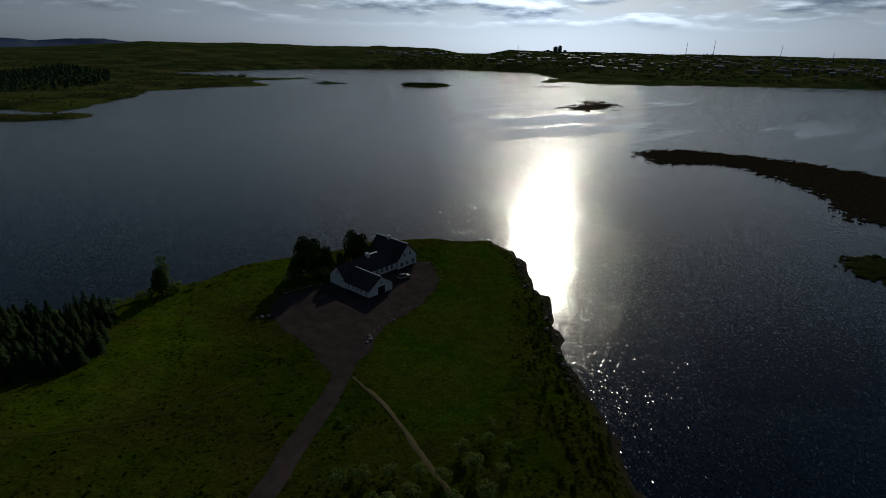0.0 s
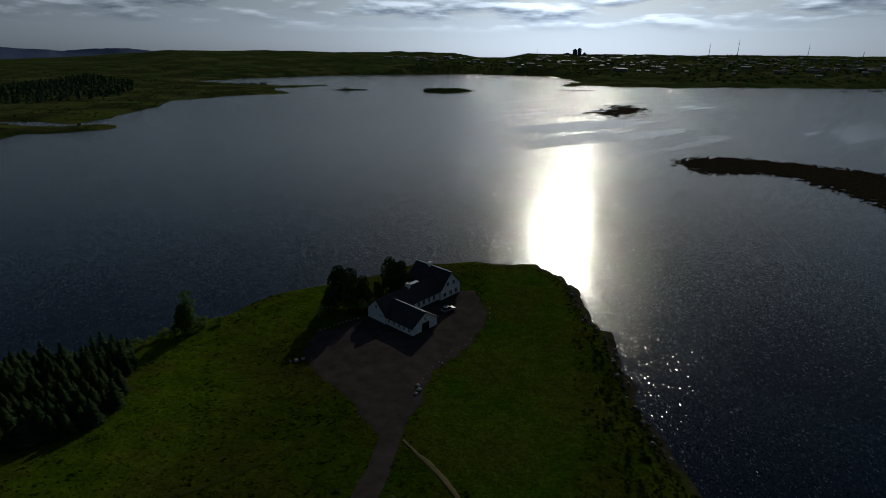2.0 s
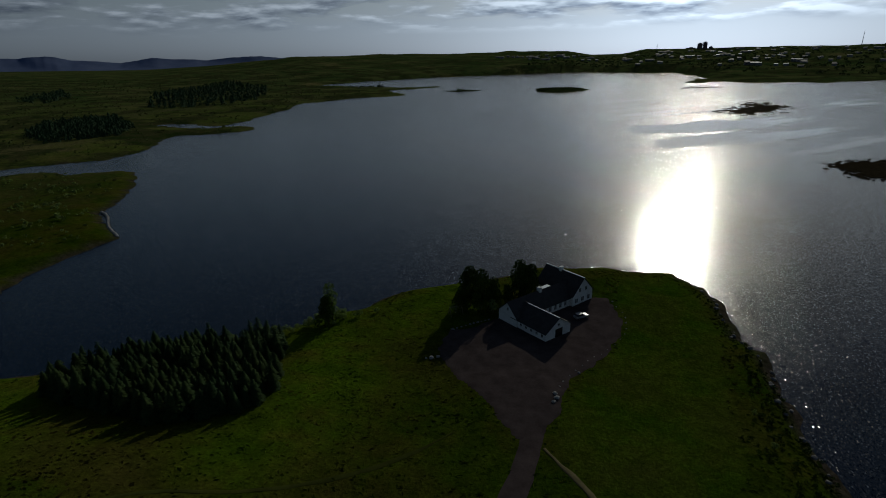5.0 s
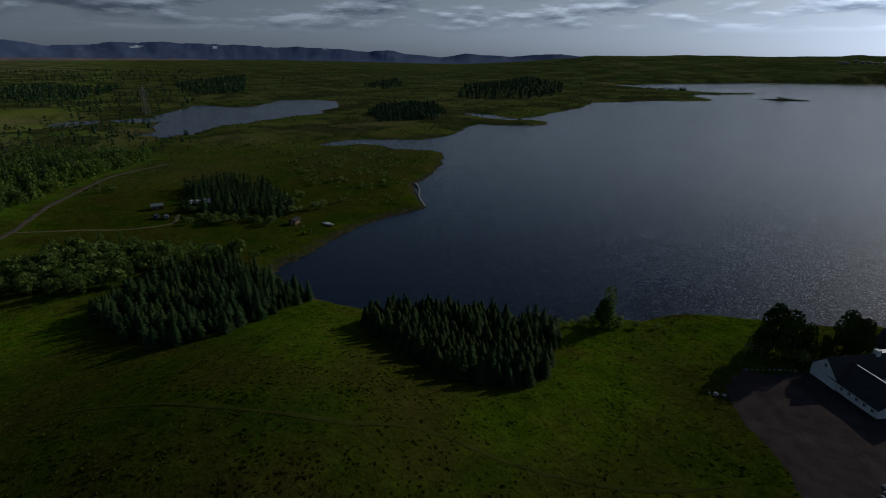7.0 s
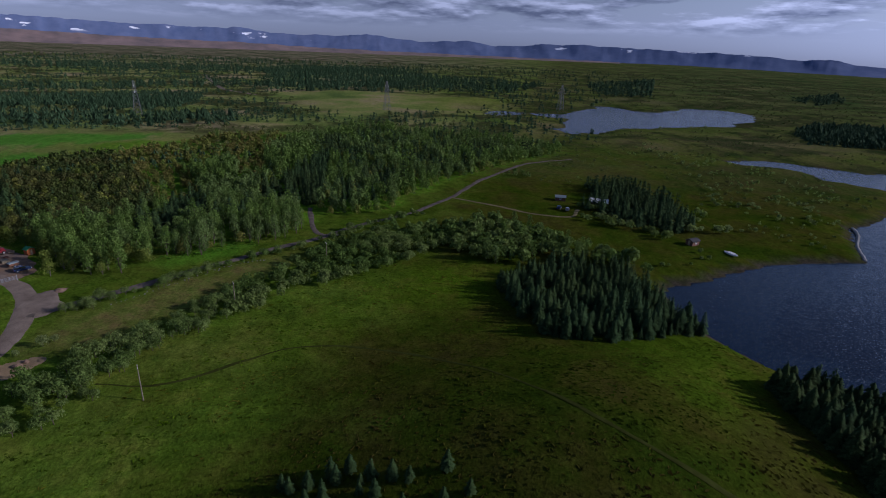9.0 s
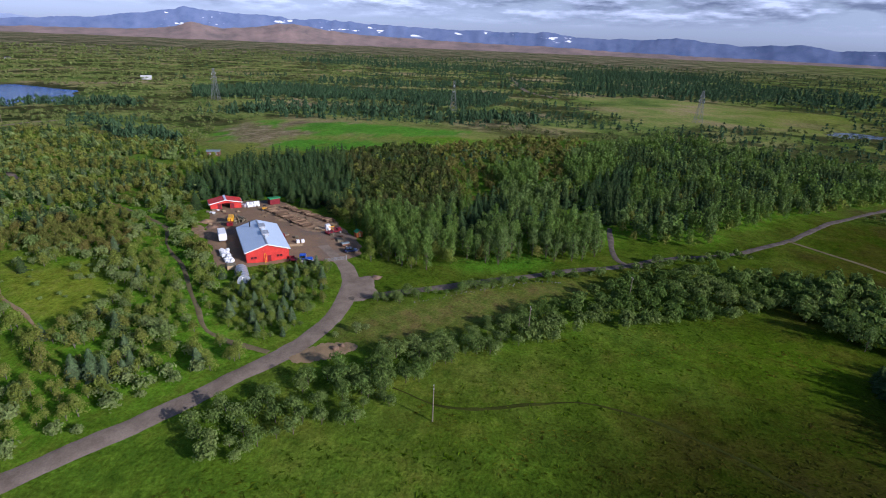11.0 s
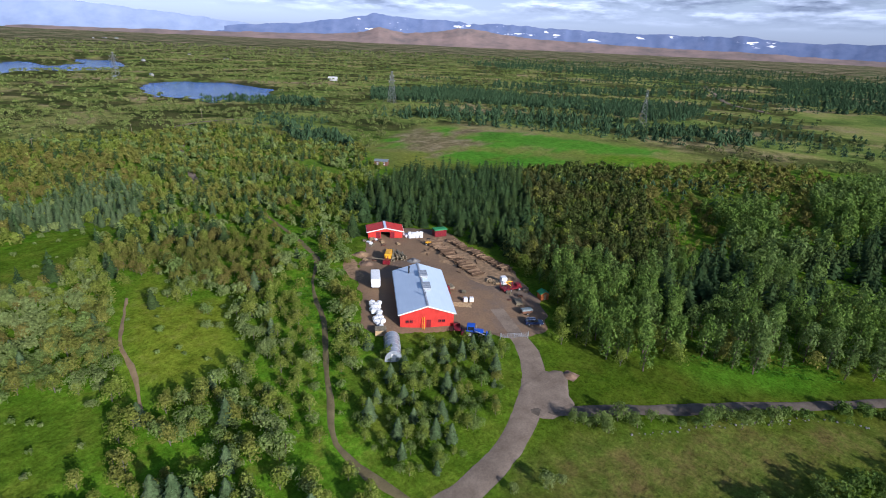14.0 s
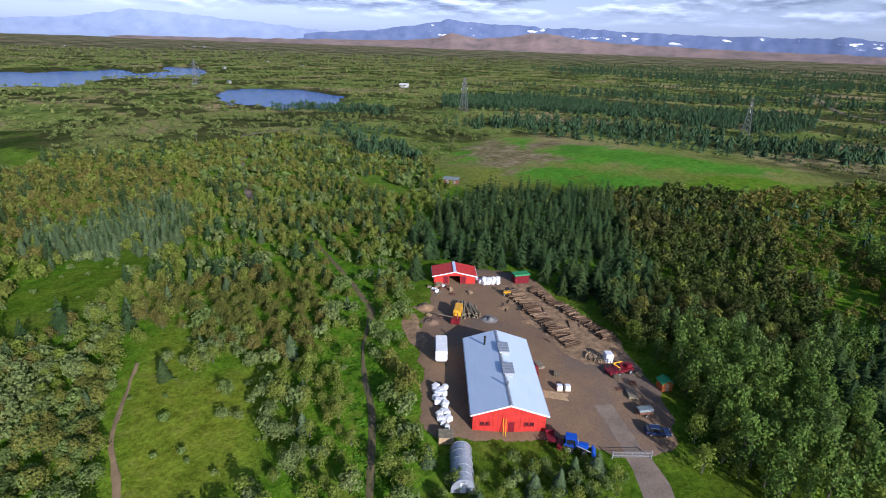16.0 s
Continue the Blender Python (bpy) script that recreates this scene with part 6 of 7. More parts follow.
# its own +y runs away from the yard
bw = 5.5
part("wall", prism([(-bw, 0), (-1.5, 0), (-1.5, 2.2), (1.5, 2.2), (1.5, 0), (bw, 0), (bw, 2.3), (0, 3.5), (-bw, 2.3)], "y", 0, 0.25), M["red"], barn, "red boarded front with a wide doorway")
part("wall", prism([(-bw, 0), (bw, 0), (bw, 2.3), (0, 3.5), (-bw, 2.3)], "y", 5.8, 6.0), M["red"], barn)
for s in (-1, 1):
    part("wall", box(s * bw - 0.1, 0.25, 0, s * bw + 0.1, 5.8, 2.25), M["red"], barn)
    part("roof", prism([(0, 3.55), (s * (bw + 0.5), 2.26), (s * (bw + 0.5), 2.4), (0, 3.69)], "y", -0.6, 6.5), M["red"], barn)
    part("bargeboard", prism([(0, 3.42), (s * (bw + 0.52), 2.1), (s * (bw + 0.52), 2.43), (0, 3.73)], "y", -0.68, -0.61), M["trim"], barn, "white painted bargeboard")
    part("door_leaf", box(s * 1.65, -0.08, 0.05, s * 3.0, -0.02, 2.15, 0.01), M["machine_red"], barn)
    part("gutter", cyl((s * (bw + 0.55), -0.6, 2.22), (s * (bw + 0.55), 6.4, 2.22), 0.08, seg=6), M["trim"], barn)
part("roof_strip", box(-0.4, -0.66, 3.5, 0.4, 6.5, 3.78, 0.02), M["zinc"], barn, "grey metal ridge sheet")

# log piles
def pile(x0, y0, x1, y1, rows, length, radius, mat, label, group, seed):
    """Logs laid side by side across the line from one end to the other, in layers."""
    rng = np.random.RandomState(seed)
    t = heading(x0, y0, x1, y1)
    p = thing("log_pile", x0, y0, t, label, "log pile", 0.0, group)
    run = math.hypot(x1 - x0, y1 - y0)
    bm = cyl((-0.5, 0, 0), (0.5, 0, 0), 1.0, 0.86, seg=9)
    me = bpy.data.meshes.new("log")
    bm.to_mesh(me)
    bm.free()
    me.materials.append(mat)
    skew = rng.uniform(-0.12, 0.12)
    for r in range(rows):
        n = int(run / (radius * 2.1)) - r
        for k in range(n):
            rr = radius * rng.uniform(0.75, 1.15)
            lg = new("log", me)
            lg.parent = p
            lg.matrix_basis = Matrix.LocRotScale((rng.normal(0, 0.3), radius * (1 + 2.1 * k + r), radius + r * radius * 1.75), Euler((rng.uniform(0, 6), rng.uniform(-0.05, 0.05), skew + rng.normal(0, 0.06 + 0.10 * (r == rows - 1)) + (math.pi if rng.rand() < 0.5 else 0))),
                                                 (length * rng.uniform(0.72, 1.12), rr, rr))
    return p


def gap_line(a, b, n, f):
    """n pieces along the line from a to b, each covering the share f."""
    a, b = np.array(a, float), np.array(b, float)
    return [(*(a + (b - a) * k / n), *(a + (b - a) * (k + f) / n)) for k in range(n)]


for n, q in enumerate(gap_line((-216.6, -144.3), (-204.6, -117.4), 7, 0.96)):
    pile(*q, (3, 2, 3, 2, 2, 3, 2)[n], (4.4, 4.0, 4.6, 4.1, 3.8, 4.3, 4.0)[n], 0.2, M["log"], "stack of brown felled logs on the yard", "log stacks", n)
for n, q in enumerate(gap_line((-223, -142.5), (-214.5, -113.6), 7, 0.96)):
    pile(*q, (2, 3, 2, 3, 2, 2, 3)[n], (3.4, 3.0, 3.6, 3.2, 3.4, 3.0, 3.6)[n], 0.2, M["log"], "stack of brown felled logs before the spruces", "log stacks", n + 10)
pile(-197.2, -145.4, -201.4, -141.8, 3, 6.5, 0.24, M["log_grey"], "stack of long grey mossy logs", "log stacks", 30)
pile(-203.5, -114, -205.5, -110.5, 2, 2.4, 0.12, M["wood"], "tangled heap of pale slab wood", "log stacks", 31)

# machines and stores on the yard
m = thing("band_sawmill", -195.6, -143.6, heading(-193, -141, -201, -147), "yellow portable sawmill with a red hoist beside the logs", "machine")
part("tank", box(-0.9, -2.2, 1.0, 0.9, 2.2, 2.7, 0.15), M["yellow"], m, "yellow hopper")
for x in (-0.75, 0.75):
    for y in (-1.9, 1.9):
        part("leg", box(x - 0.08, y - 0.08, 0, x + 0.08, y + 0.08, 1.0), M["yellow"], m)
part("frame", box(-1.1, -4.2, 0.3, 0.9, -2.3, 1.5, 0.08), M["machine_red"], m, "red hoist frame")
part("boom", cyl((-0.6, -3.2, 1.5), (-4.4, -1.8, 1.2), 0.14, seg=8), M["log_grey"], m)
part("arm", cyl((0.3, -3.8, 1.4), (0.3, -3.0, 2.6), 0.12, seg=8), M["machine_red"], m)
for x in (-0.9, 0.7):
    wheel(m, x, -3.6, 0.4, 0.25)

bx, by = -180.6, -133.6
m = thing("box_trailer", bx, by, SHED_TURN, "white covered box trailer beside the shed", "trailer")
part("body", box(-1.2, -3.2, 0.7, 1.2, 3.2, 2.9, 0.12), M["bag"], m)
part("chassis", box(-0.9, -3.1, 0.45, 0.9, 3.6, 0.68), M["steel"], m)
for x in (-1.05, 1.05):
    wheel(m, x, -0.6, 0.35, 0.22)
part("drawbar", cyl((0, 3.4, 0.5), (0, 4.6, 0.5), 0.06, seg=6), M["steel"], m)
for k in range(26):
    u = rb.uniform(0, 1)
    bx, by = -166.8 - 6.2 * u + rb.uniform(-0.9, 0.9), -117.6 - 8.4 * u + rb.uniform(-0.9, 0.9)
    s = rb.uniform(0.4, 0.62)
    me = bpy.data.meshes.new("bulk_bag")
    bm = box(-s, -s, 0, s, s, s * 1.9, 0.16)
    for v in bm.verts:
        v.co += Vector((noise.noise(v.co * 2 + Vector((k, 0, 0))), noise.noise(v.co * 2 + Vector((0, k, 0))), 0)) * 0.16
    bm.to_mesh(me)
    bm.free()
    me.materials.append(M["bag"])
    ob = new("bulk_bag", me)
    ob.matrix_basis = Matrix.Translation((bx, by, height1(bx, by) + 0.12)) @ Matrix.Rotation(rb.uniform(0, 3), 4, "Z")
    tagged(ob, "bulging white woven bag of wood chips", "bag", "bulk bags")
for k in range(16):
    bx, by = -214.8 - k % 4 * 1.05 + rb.uniform(-0.2, 0.2), -152.6 - (k // 4 % 3) * 1.1 + (k % 4) * 0.75 + rb.uniform(-0.2, 0.2)
    ob = copy_thing(bpy.data.objects["bulk_bag"], Matrix.Translation((bx, by, height1(bx, by) + 0.12 + (0.92 if k > 11 else 0.0))) @ Matrix.Rotation(k, 4, "Z"))
bx, by = -164.4, -115.4
m = thing("crate", bx, by, SHED_TURN, "large pale plywood crate", "crate")
part("side", box(-1.2, -1.0, 0, 1.2, 1.0, 1.3, 0.03), M["wood"], m)
part("lid", box(-1.28, -1.08, 1.3, 1.28, 1.08, 1.38, 0.02), M["log_grey"], m)
bx, by = -161.6, -109.1
m = thing("polytunnel", bx, by, SHED_TURN, "arched greenhouse tunnel of clear plastic film", "greenhouse")
arc = [(1.7 * math.cos(math.pi * k / 12), 0.6 + 1.9 * math.sin(math.pi * k / 12)) for k in range(13)]
inner = [(x * 0.97, z - 0.03) for x, z in arc]
part("film", prism([(1.7, 0), *arc, (-1.7, 0), (-1.65, 0), *inner[::-1], (1.65, 0)], "y", -4, 4), M["film"], m)
part("end_wall", prism([(1.64, 0), *inner, (-1.64, 0)], "y", -3.99, -3.94), M["film"], m)
part("end_wall", prism([(1.64, 0), *inner, (-1.64, 0)], "y", 3.94, 3.99), M["film"], m)
for yy in (-4, -2.4, -0.8, 0.8, 2.4, 4):
    bm = bmesh.new()
    pts = [(1.73, 0), *[(x * 1.02, z + 0.03) for x, z in arc], (-1.73, 0)]
    for (ax, az_), (cx, cz) in zip(pts[:-1], pts[1:]):
        cyl((ax, yy, az_), (cx, yy, cz), 0.045, seg=5, bm=bm)
    part("hoop", bm, M["steel"], m)
part("door", box(-0.45, -4.04, 0.02, 0.45, -4.0, 1.9, 0.01), M["trim"], m)

# tractor with loader
m = thing("tractor", -178.5, -100.4, heading(-177, -103, -180.2, -98), "blue farm tractor with a front loader and red implement", "tractor")
hood = box(-0.45, 0.2, 0.95, 0.45, 2.3, 1.65, 0.1)
part("bonnet", hood, M["tractor_blue"], m)
part("chassis", box(-0.35, -1.2, 0.6, 0.35, 2.2, 0.95, 0.05), M["tar"], m)
cabm = part("cab", box(-0.75, -1.3, 1.0, 0.75, 0.2, 2.5, 0.08), M["glass"], m, "glazed driver's cab")
part("cab_roof", box(-0.85, -1.45, 2.5, 0.85, 0.35, 2.68, 0.06), M["tractor_blue"], m)
for s in (-1, 1):
    for yy in (-1.28, 0.18):
        part("cab_post", box(s * 0.74 - 0.05, yy - 0.05, 1.0, s * 0.74 + 0.05, yy + 0.05, 2.5), M["tractor_blue"], m)
    part("mudguard", box(s * 0.95 - 0.3, -1.6, 1.5, s * 0.95 + 0.3, 0.0, 1.62, 0.04), M["tractor_blue"], m)
    wheel(m, s * 0.95, -0.8, 0.82, 0.5)
    wheel(m, s * 0.85, 1.6, 0.55, 0.36)
    part("loader_arm", cyl((s * 0.6, 0.2, 1.5), (s * 0.6, 2.9, 0.6), 0.09, seg=8), M["steel"], m)
part("exhaust", cyl((0.35, 0.6, 1.6), (0.35, 0.6, 2.7), 0.05, seg=8), M["steel"], m)
part("bucket", prism([(2.9, 0.1), (3.6, 0.1), (3.1, 0.9), (2.9, 0.9)], "x", -1.0, 1.0), M["tractor_blue"], m)
part("implement", box(-1.1, -2.6, 0.35, 1.1, -1.7, 0.9, 0.05), M["machine_red"], m, "red rear implement")
m = thing("tractor_trailer", -177.4, -104.0, SHED_TURN, "red flat farm trailer beside the shed", "trailer")
part("bed", box(-0.75, -1.1, 0.6, 0.75, 1.1, 0.75, 0.02), M["machine_red"], m)
part("headboard", box(-0.75, 1.05, 0.75, 0.75, 1.15, 1.3, 0.02), M["machine_red"], m)
for s in (-1, 1):
    wheel(m, s * 0.9, 0, 0.4, 0.25)

car(-192.8, -93.0, heading(-192, -95.5, -195, -92.2), M["car_blue"], "dark blue estate car parked by the gate")
m = thing("small_trailer", -195.9, -97.0, heading(-194, -99, -197, -97), "small trailer with a grey hard lid", "trailer")
part("body", box(-0.75, -1.3, 0.45, 0.75, 1.3, 1.1, 0.04), M["rust"], m)
part("lid", prism([(-0.8, 1.1), (0.8, 1.1), (0.6, 1.4), (-0.6, 1.4)], "y", -1.35, 1.35), M["grey_sheet"], m)
for s in (-1, 1):
    wheel(m, s * 0.85, 0, 0.3, 0.18)
m = thing("scrap_pallets", -199.4, -101.2, 0.8, "low stack of grey pallets and scrap", "scrap")
for k in range(4):
    part("pallet", box(-1.6 + k * 0.1, -1.0, 0.16 * k, 1.4, 1.0 - k * 0.1, 0.16 * k + 0.13, 0.01), M["log_grey"], m)
m = thing("timber_harvester", -203.8, -106.4, heading(-202, -108, -207, -106), "red forestry machine with a folded yellow crane", "machine")
part("chassis", box(-1.1, -3.0, 0.7, 1.1, 2.8, 1.1, 0.06), M["machine_red"], m)
part("engine_house", box(-0.7, 1.4, 1.1, 0.7, 2.7, 1.75, 0.12), M["machine_red"], m)
for s in (-1, 1):
    for yy in (-2.2, -0.9, 1.9):
        wheel(m, s * 1.05, yy, 0.5, 0.4)
    for yy in (-2.8, -1.6, -0.4):
        part("stake", cyl((s * 0.95, yy, 1.1), (s * 1.05, yy, 2.4), 0.06, seg=6), M["machine_red"], m)
part("crane_base", cyl((0, 0.3, 1.1), (0, 0.3, 2.6), 0.18, seg=8), M["machine_red"], m)
part("crane_boom", cyl((0, 0.3, 2.6), (0.6, -2.4, 3.1), 0.13, seg=8), M["yellow"], m, "ochre crane boom")
part("crane_tip", cyl((0.6, -2.4, 3.1), (0.9, -0.8, 1.9), 0.1, seg=8), M["yellow"], m)
part("grapple", box(0.7, -1.0, 1.4, 1.1, -0.6, 1.9, 0.05), M["rust"], m)
m = thing("water_tank", -205.6, -110.0, 0.9, "white caged liquid tank", "tank")
part("tank", box(-0.9, -0.8, 0.15, 0.9, 0.8, 2.1, 0.1), M["bag"], m)
for z in (0.6, 1.1, 1.6):
    bm = bmesh.new()
    for a, b in (((-0.95, -0.85, z), (0.95, -0.85, z)), ((0.95, -0.85, z), (0.95, 0.85, z)), ((0.95, 0.85, z), (-0.95, 0.85, z)), ((-0.95, 0.85, z), (-0.95, -0.85, z))):
        cyl(a, b, 0.03, seg=5, bm=bm)
    part("cage_bar", bm, M["steel"], m)
part("pallet", box(-0.95, -0.85, 0, 0.95, 0.85, 0.14), M["wood"], m)
m = thing("site_hut", -206.4, -98.2, heading(-205, -100, -208, -98) + math.pi / 2, "tiny orange boarded hut with a green roof", "hut")
part("wall", prism([(-1.1, 0), (1.1, 0), (1.1, 1.7), (0, 2.3), (-1.1, 1.7)], "y", -1.0, 1.0), M["orange"], m)
for s in (-1, 1):
    part("roof", prism([(0, 2.34), (s * 1.35, 1.62), (s * 1.35, 1.72), (0, 2.45)], "y", -1.2, 1.2), M["green_roof"], m)
part("door", box(-0.35, -1.05, 0.02, 0.35, -1.005, 1.6), M["wood"], m)
for k, (bx, by) in enumerate(((-189.2, -110.6), (-190.4, -109.6))):
    m = thing("liquid_container", bx, by, SHED_TURN, "pale yellow plastic container on a pallet", "container", 0, "containers on the yard")
    part("tank", box(-0.5, -0.5, 0.15, 0.5, 0.5, 1.15, 0.06), M["wood"] if k == 2 else M["bag"], m)
    part("pallet", box(-0.55, -0.55, 0, 0.55, 0.55, 0.14), M["wood"], m)
bx, by = by_shed(9.2, 9.5)
m = thing("plank_stack", bx, by, SHED_TURN + 1.35, "loose stack of pale sawn planks on the yard", "planks")
for k in range(9):
    part("plank", box(-1.2 + 0.22 * k, -2.9 + rb.uniform(-0.3, 0.3), 0.06 * (k % 3), -1.0 + 0.22 * k, 2.9 + rb.uniform(-0.3, 0.3), 0.06 * (k % 3) + 0.05), M["wood"], m)
bx, by = -191.6, -117.2
m = thing("timber_cart", bx, by, SHED_TURN + 0.3, "rusty cart loaded with short timber", "cart")
part("bed", box(-0.8, -1.4, 0.6, 0.8, 1.4, 0.75, 0.02), M["rust"], m)
part("load", box(-0.7, -1.2, 0.75, 0.7, 1.1, 1.3, 0.08), M["log_grey"], m, "heap of grey offcuts")
for s in (-1, 1):
    wheel(m, s * 0.85, 0, 0.36, 0.2)
bx, by = by_shed(7.2, 15.5)
m = thing("log_splitter", bx, by, SHED_TURN, "red upright log splitter against the shed", "machine")
part("column", box(-0.3, -0.3, 0.3, 0.3, 0.3, 2.0, 0.04), M["machine_red"], m)
part("base", box(-0.6, -0.6, 0.0, 0.6, 0.6, 0.3, 0.04), M["machine_red"], m)
m = thing("red_container", -224.4, -147.8, heading(-223, -149, -227, -147) + math.pi / 2, "red steel container with a mossy felt roof", "container")
part("body", box(-2.1, -1.2, 0, 2.1, 1.2, 2.3, 0.05), M["machine_red"], m)
part("roof", prism([(-1.4, 2.3), (1.4, 2.3), (1.2, 2.65), (-1.2, 2.65)], "x", -2.3, 2.3), M["green_roof"], m)
for k in range(6):
    part("rib", box(-1.9 + k * 0.72, -1.25, 0.1, -1.8 + k * 0.72, -1.2, 2.2), M["machine_red"], m)
for k in range(14):
    bx, by = -203.5 + rb.uniform(-2.5, 2.5), -159.5 + rb.uniform(-2, 3)
    m = thing("crate_of_offcuts", bx, by, rb.uniform(0, 3), "low open crate of timber offcuts", "crate", 0, "crates by the barn")
    part("side", box(-0.5, -0.4, 0, 0.5, 0.4, rb.uniform(0.3, 0.7), 0.03), M[("wood", "log_grey", "rust", "bag")[k % 4]], m)
def pallet(x, y, turn, levels, mat):
    p = thing("pallet_stack" if levels > 1 else "pallet", x, y, turn, "weathered wooden pallet" + (" stack" if levels > 1 else "") + " on the yard", "pallet", 0.02, "pallets")
    for n in range(levels):
        z = 0.15 * n
        for k in range(3):
            part("bearer", box(-0.6, -0.45 + k * 0.4, z, 0.6, -0.35 + k * 0.4, z + 0.09), mat, p)
        for k in range(5):
            part("board", box(-0.6 + k * 0.26, -0.5, z + 0.092, -0.46 + k * 0.26, 0.5, z + 0.12), mat, p)


for k, (bx, by) in enumerate(((-201.6, -156.1), (-204.8, -155.2), (-203.3, -153.0), (-199.8, -155.4), (-207.6, -151.0), (-202.9, -102.9), (-201.6, -105.6), (-206.6, -103.4), (-198.7, -103.6), (-192.6, -113.6), (-190.8, -148.4), (-192.4, -146.2))):
    pallet(bx, by, k * 1.1, (1, 4, 2, 1, 3, 2, 5, 3)[k % 8], M[("log_grey", "wood", "rust")[k % 3]])


def heap(x, y, r, h, mat, label, category, seed):
    """A loose round heap with an uneven skin."""
    n = 15
    u, w_ = np.meshgrid(np.linspace(-1, 1, n), np.linspace(-1, 1, n))
    d = np.hypot(u, w_).ravel()
    px_, py_ = (u * r).ravel(), (w_ * r).ravel()
    z = np.maximum(0, 1 - d ** 1.4) * h * (1 + 0.35 * waves(px_ + x, py_ + y, seed, r, 3)) - 0.06
    ob = new("mound", mesh_of("mound", np.stack([px_, py_, z], 1), grid_faces(n, n), mat))
    ob.matrix_basis = Matrix.Translation((x, y, height1(x, y) + 0.1))
    tagged(ob, label, category, "heaps on the yard")


heap(-200.2, -137.7, 2.0, 0.7, M["stone"], "small heap of grey crushed stone", "heap", 1)
heap(-207.6, -139.8, 1.6, 0.35, M["litter"], "thin heap of pale wood shavings", "heap", 2)
heap(-206.4, -131.7, 1.4, 0.3, M["litter"], "thin heap of pale wood shavings", "heap", 3)
heap(-192.8, -152.0, 2.2, 0.9, M["litter"], "heap of brown bark and sawdust", "heap", 4)
heap(-189.0, -145.5, 2.0, 0.8, M["soil"], "heap of brown earth at the yard edge", "heap", 5)
heap(-181.0, -77.6, 1.5, 0.6, M["soil"], "heap of brown earth and rubble beside the road", "heap", 6)
m = thing("mini_loader", -214.1, -143.9, 0.7, "small yellow wheeled loader by the log stacks", "machine")
part("body", box(-0.55, -1.0, 0.4, 0.55, 0.9, 1.15, 0.08), M["yellow"], m)
part("canopy", box(-0.5, -0.6, 1.95, 0.5, 0.5, 2.05, 0.03), M["tar"], m)
for s in (-1, 1):
    for yy in (-0.55, 0.45):
        part("canopy_post", box(s * 0.45 - 0.04, yy - 0.04, 1.15, s * 0.45 + 0.04, yy + 0.04, 1.95), M["tar"], m)
    for yy in (-0.7, 0.7):
        wheel(m, s * 0.65, yy, 0.36, 0.25)
part("bucket", prism([(1.2, 0.1), (1.8, 0.1), (1.35, 0.7), (1.2, 0.7)], "x", -0.7, 0.7), M["steel"], m)
for k in range(15):
    bx, by = -210 + rb.uniform(-6, 8), -130 + rb.uniform(-12, 14)
    if sdist(YARD, np.array([bx]), np.array([by]))[0] > -3:
        continue
    ob = new("stray_log", bpy.data.objects["log"].data)
    ob.matrix_basis = Matrix.LocRotScale((bx, by, height1(bx, by) + 0.24), Euler((rb.uniform(0, 6), 0, rb.uniform(0, 3))), (rb.uniform(1.2, 3.2), 0.14, 0.14))
    tagged(ob, "single brown log lying loose on the yard", "log", "stray logs")
# gate over the drive
m = thing("field_gate", -184.4, -93.2, heading(-182, -95, -186.6, -91), "grey steel bar gate closing the yard", "gate")
for yy in (-3.2, 3.2):
    part("post", cyl((0, yy, -0.2), (0, yy, 1.5), 0.12, seg=8), M["steel"], m)
for z in (0.35, 0.65, 0.95, 1.25):
    part("rail", cyl((0, -3.1, z), (0, 3.1, z), 0.045, seg=6), M["steel"], m)
for yy in (-1.6, 0, 1.6):
    part("upright", cyl((0, yy, 0.3), (0, yy, 1.3), 0.04, seg=6), M["steel"], m)
boulder(-144, -68, 0.9, M["soil"], 203, "clod of turned brown soil")
boulder(-145.6, -67.2, 0.7, M["soil"], 204, "clod of turned brown soil")

# ---- poles and pylons ----
def pole(x, y, h, label):
    p = thing("utility_pole", x, y, 0.4, label, "pole", -0.1)
    part("shaft", cyl((0, 0, -0.3), (0, 0, h), 0.13, 0.09, seg=8), M["log_grey"], p)
    part("crossarm", box(-0.7, -0.05, h - 0.5, 0.7, 0.05, h - 0.38), M["log_grey"], p)
    for s in (-0.6, 0, 0.6):
        part("insulator", cyl((s, 0, h - 0.38), (s, 0, h - 0.2), 0.05, seg=6), M["bag"], p)
    return p


for px, py in ((-131.5, -38.8), (-172, -30), (-205, -8), (-176, -385), (-235, -408), (-306, -454)):
    pole(px, py, 8.0, "slim pale wooden utility pole")
M["lattice"] = plain("pylon_steel", (0.17, 0.175, 0.18), 0.6, 0.3)


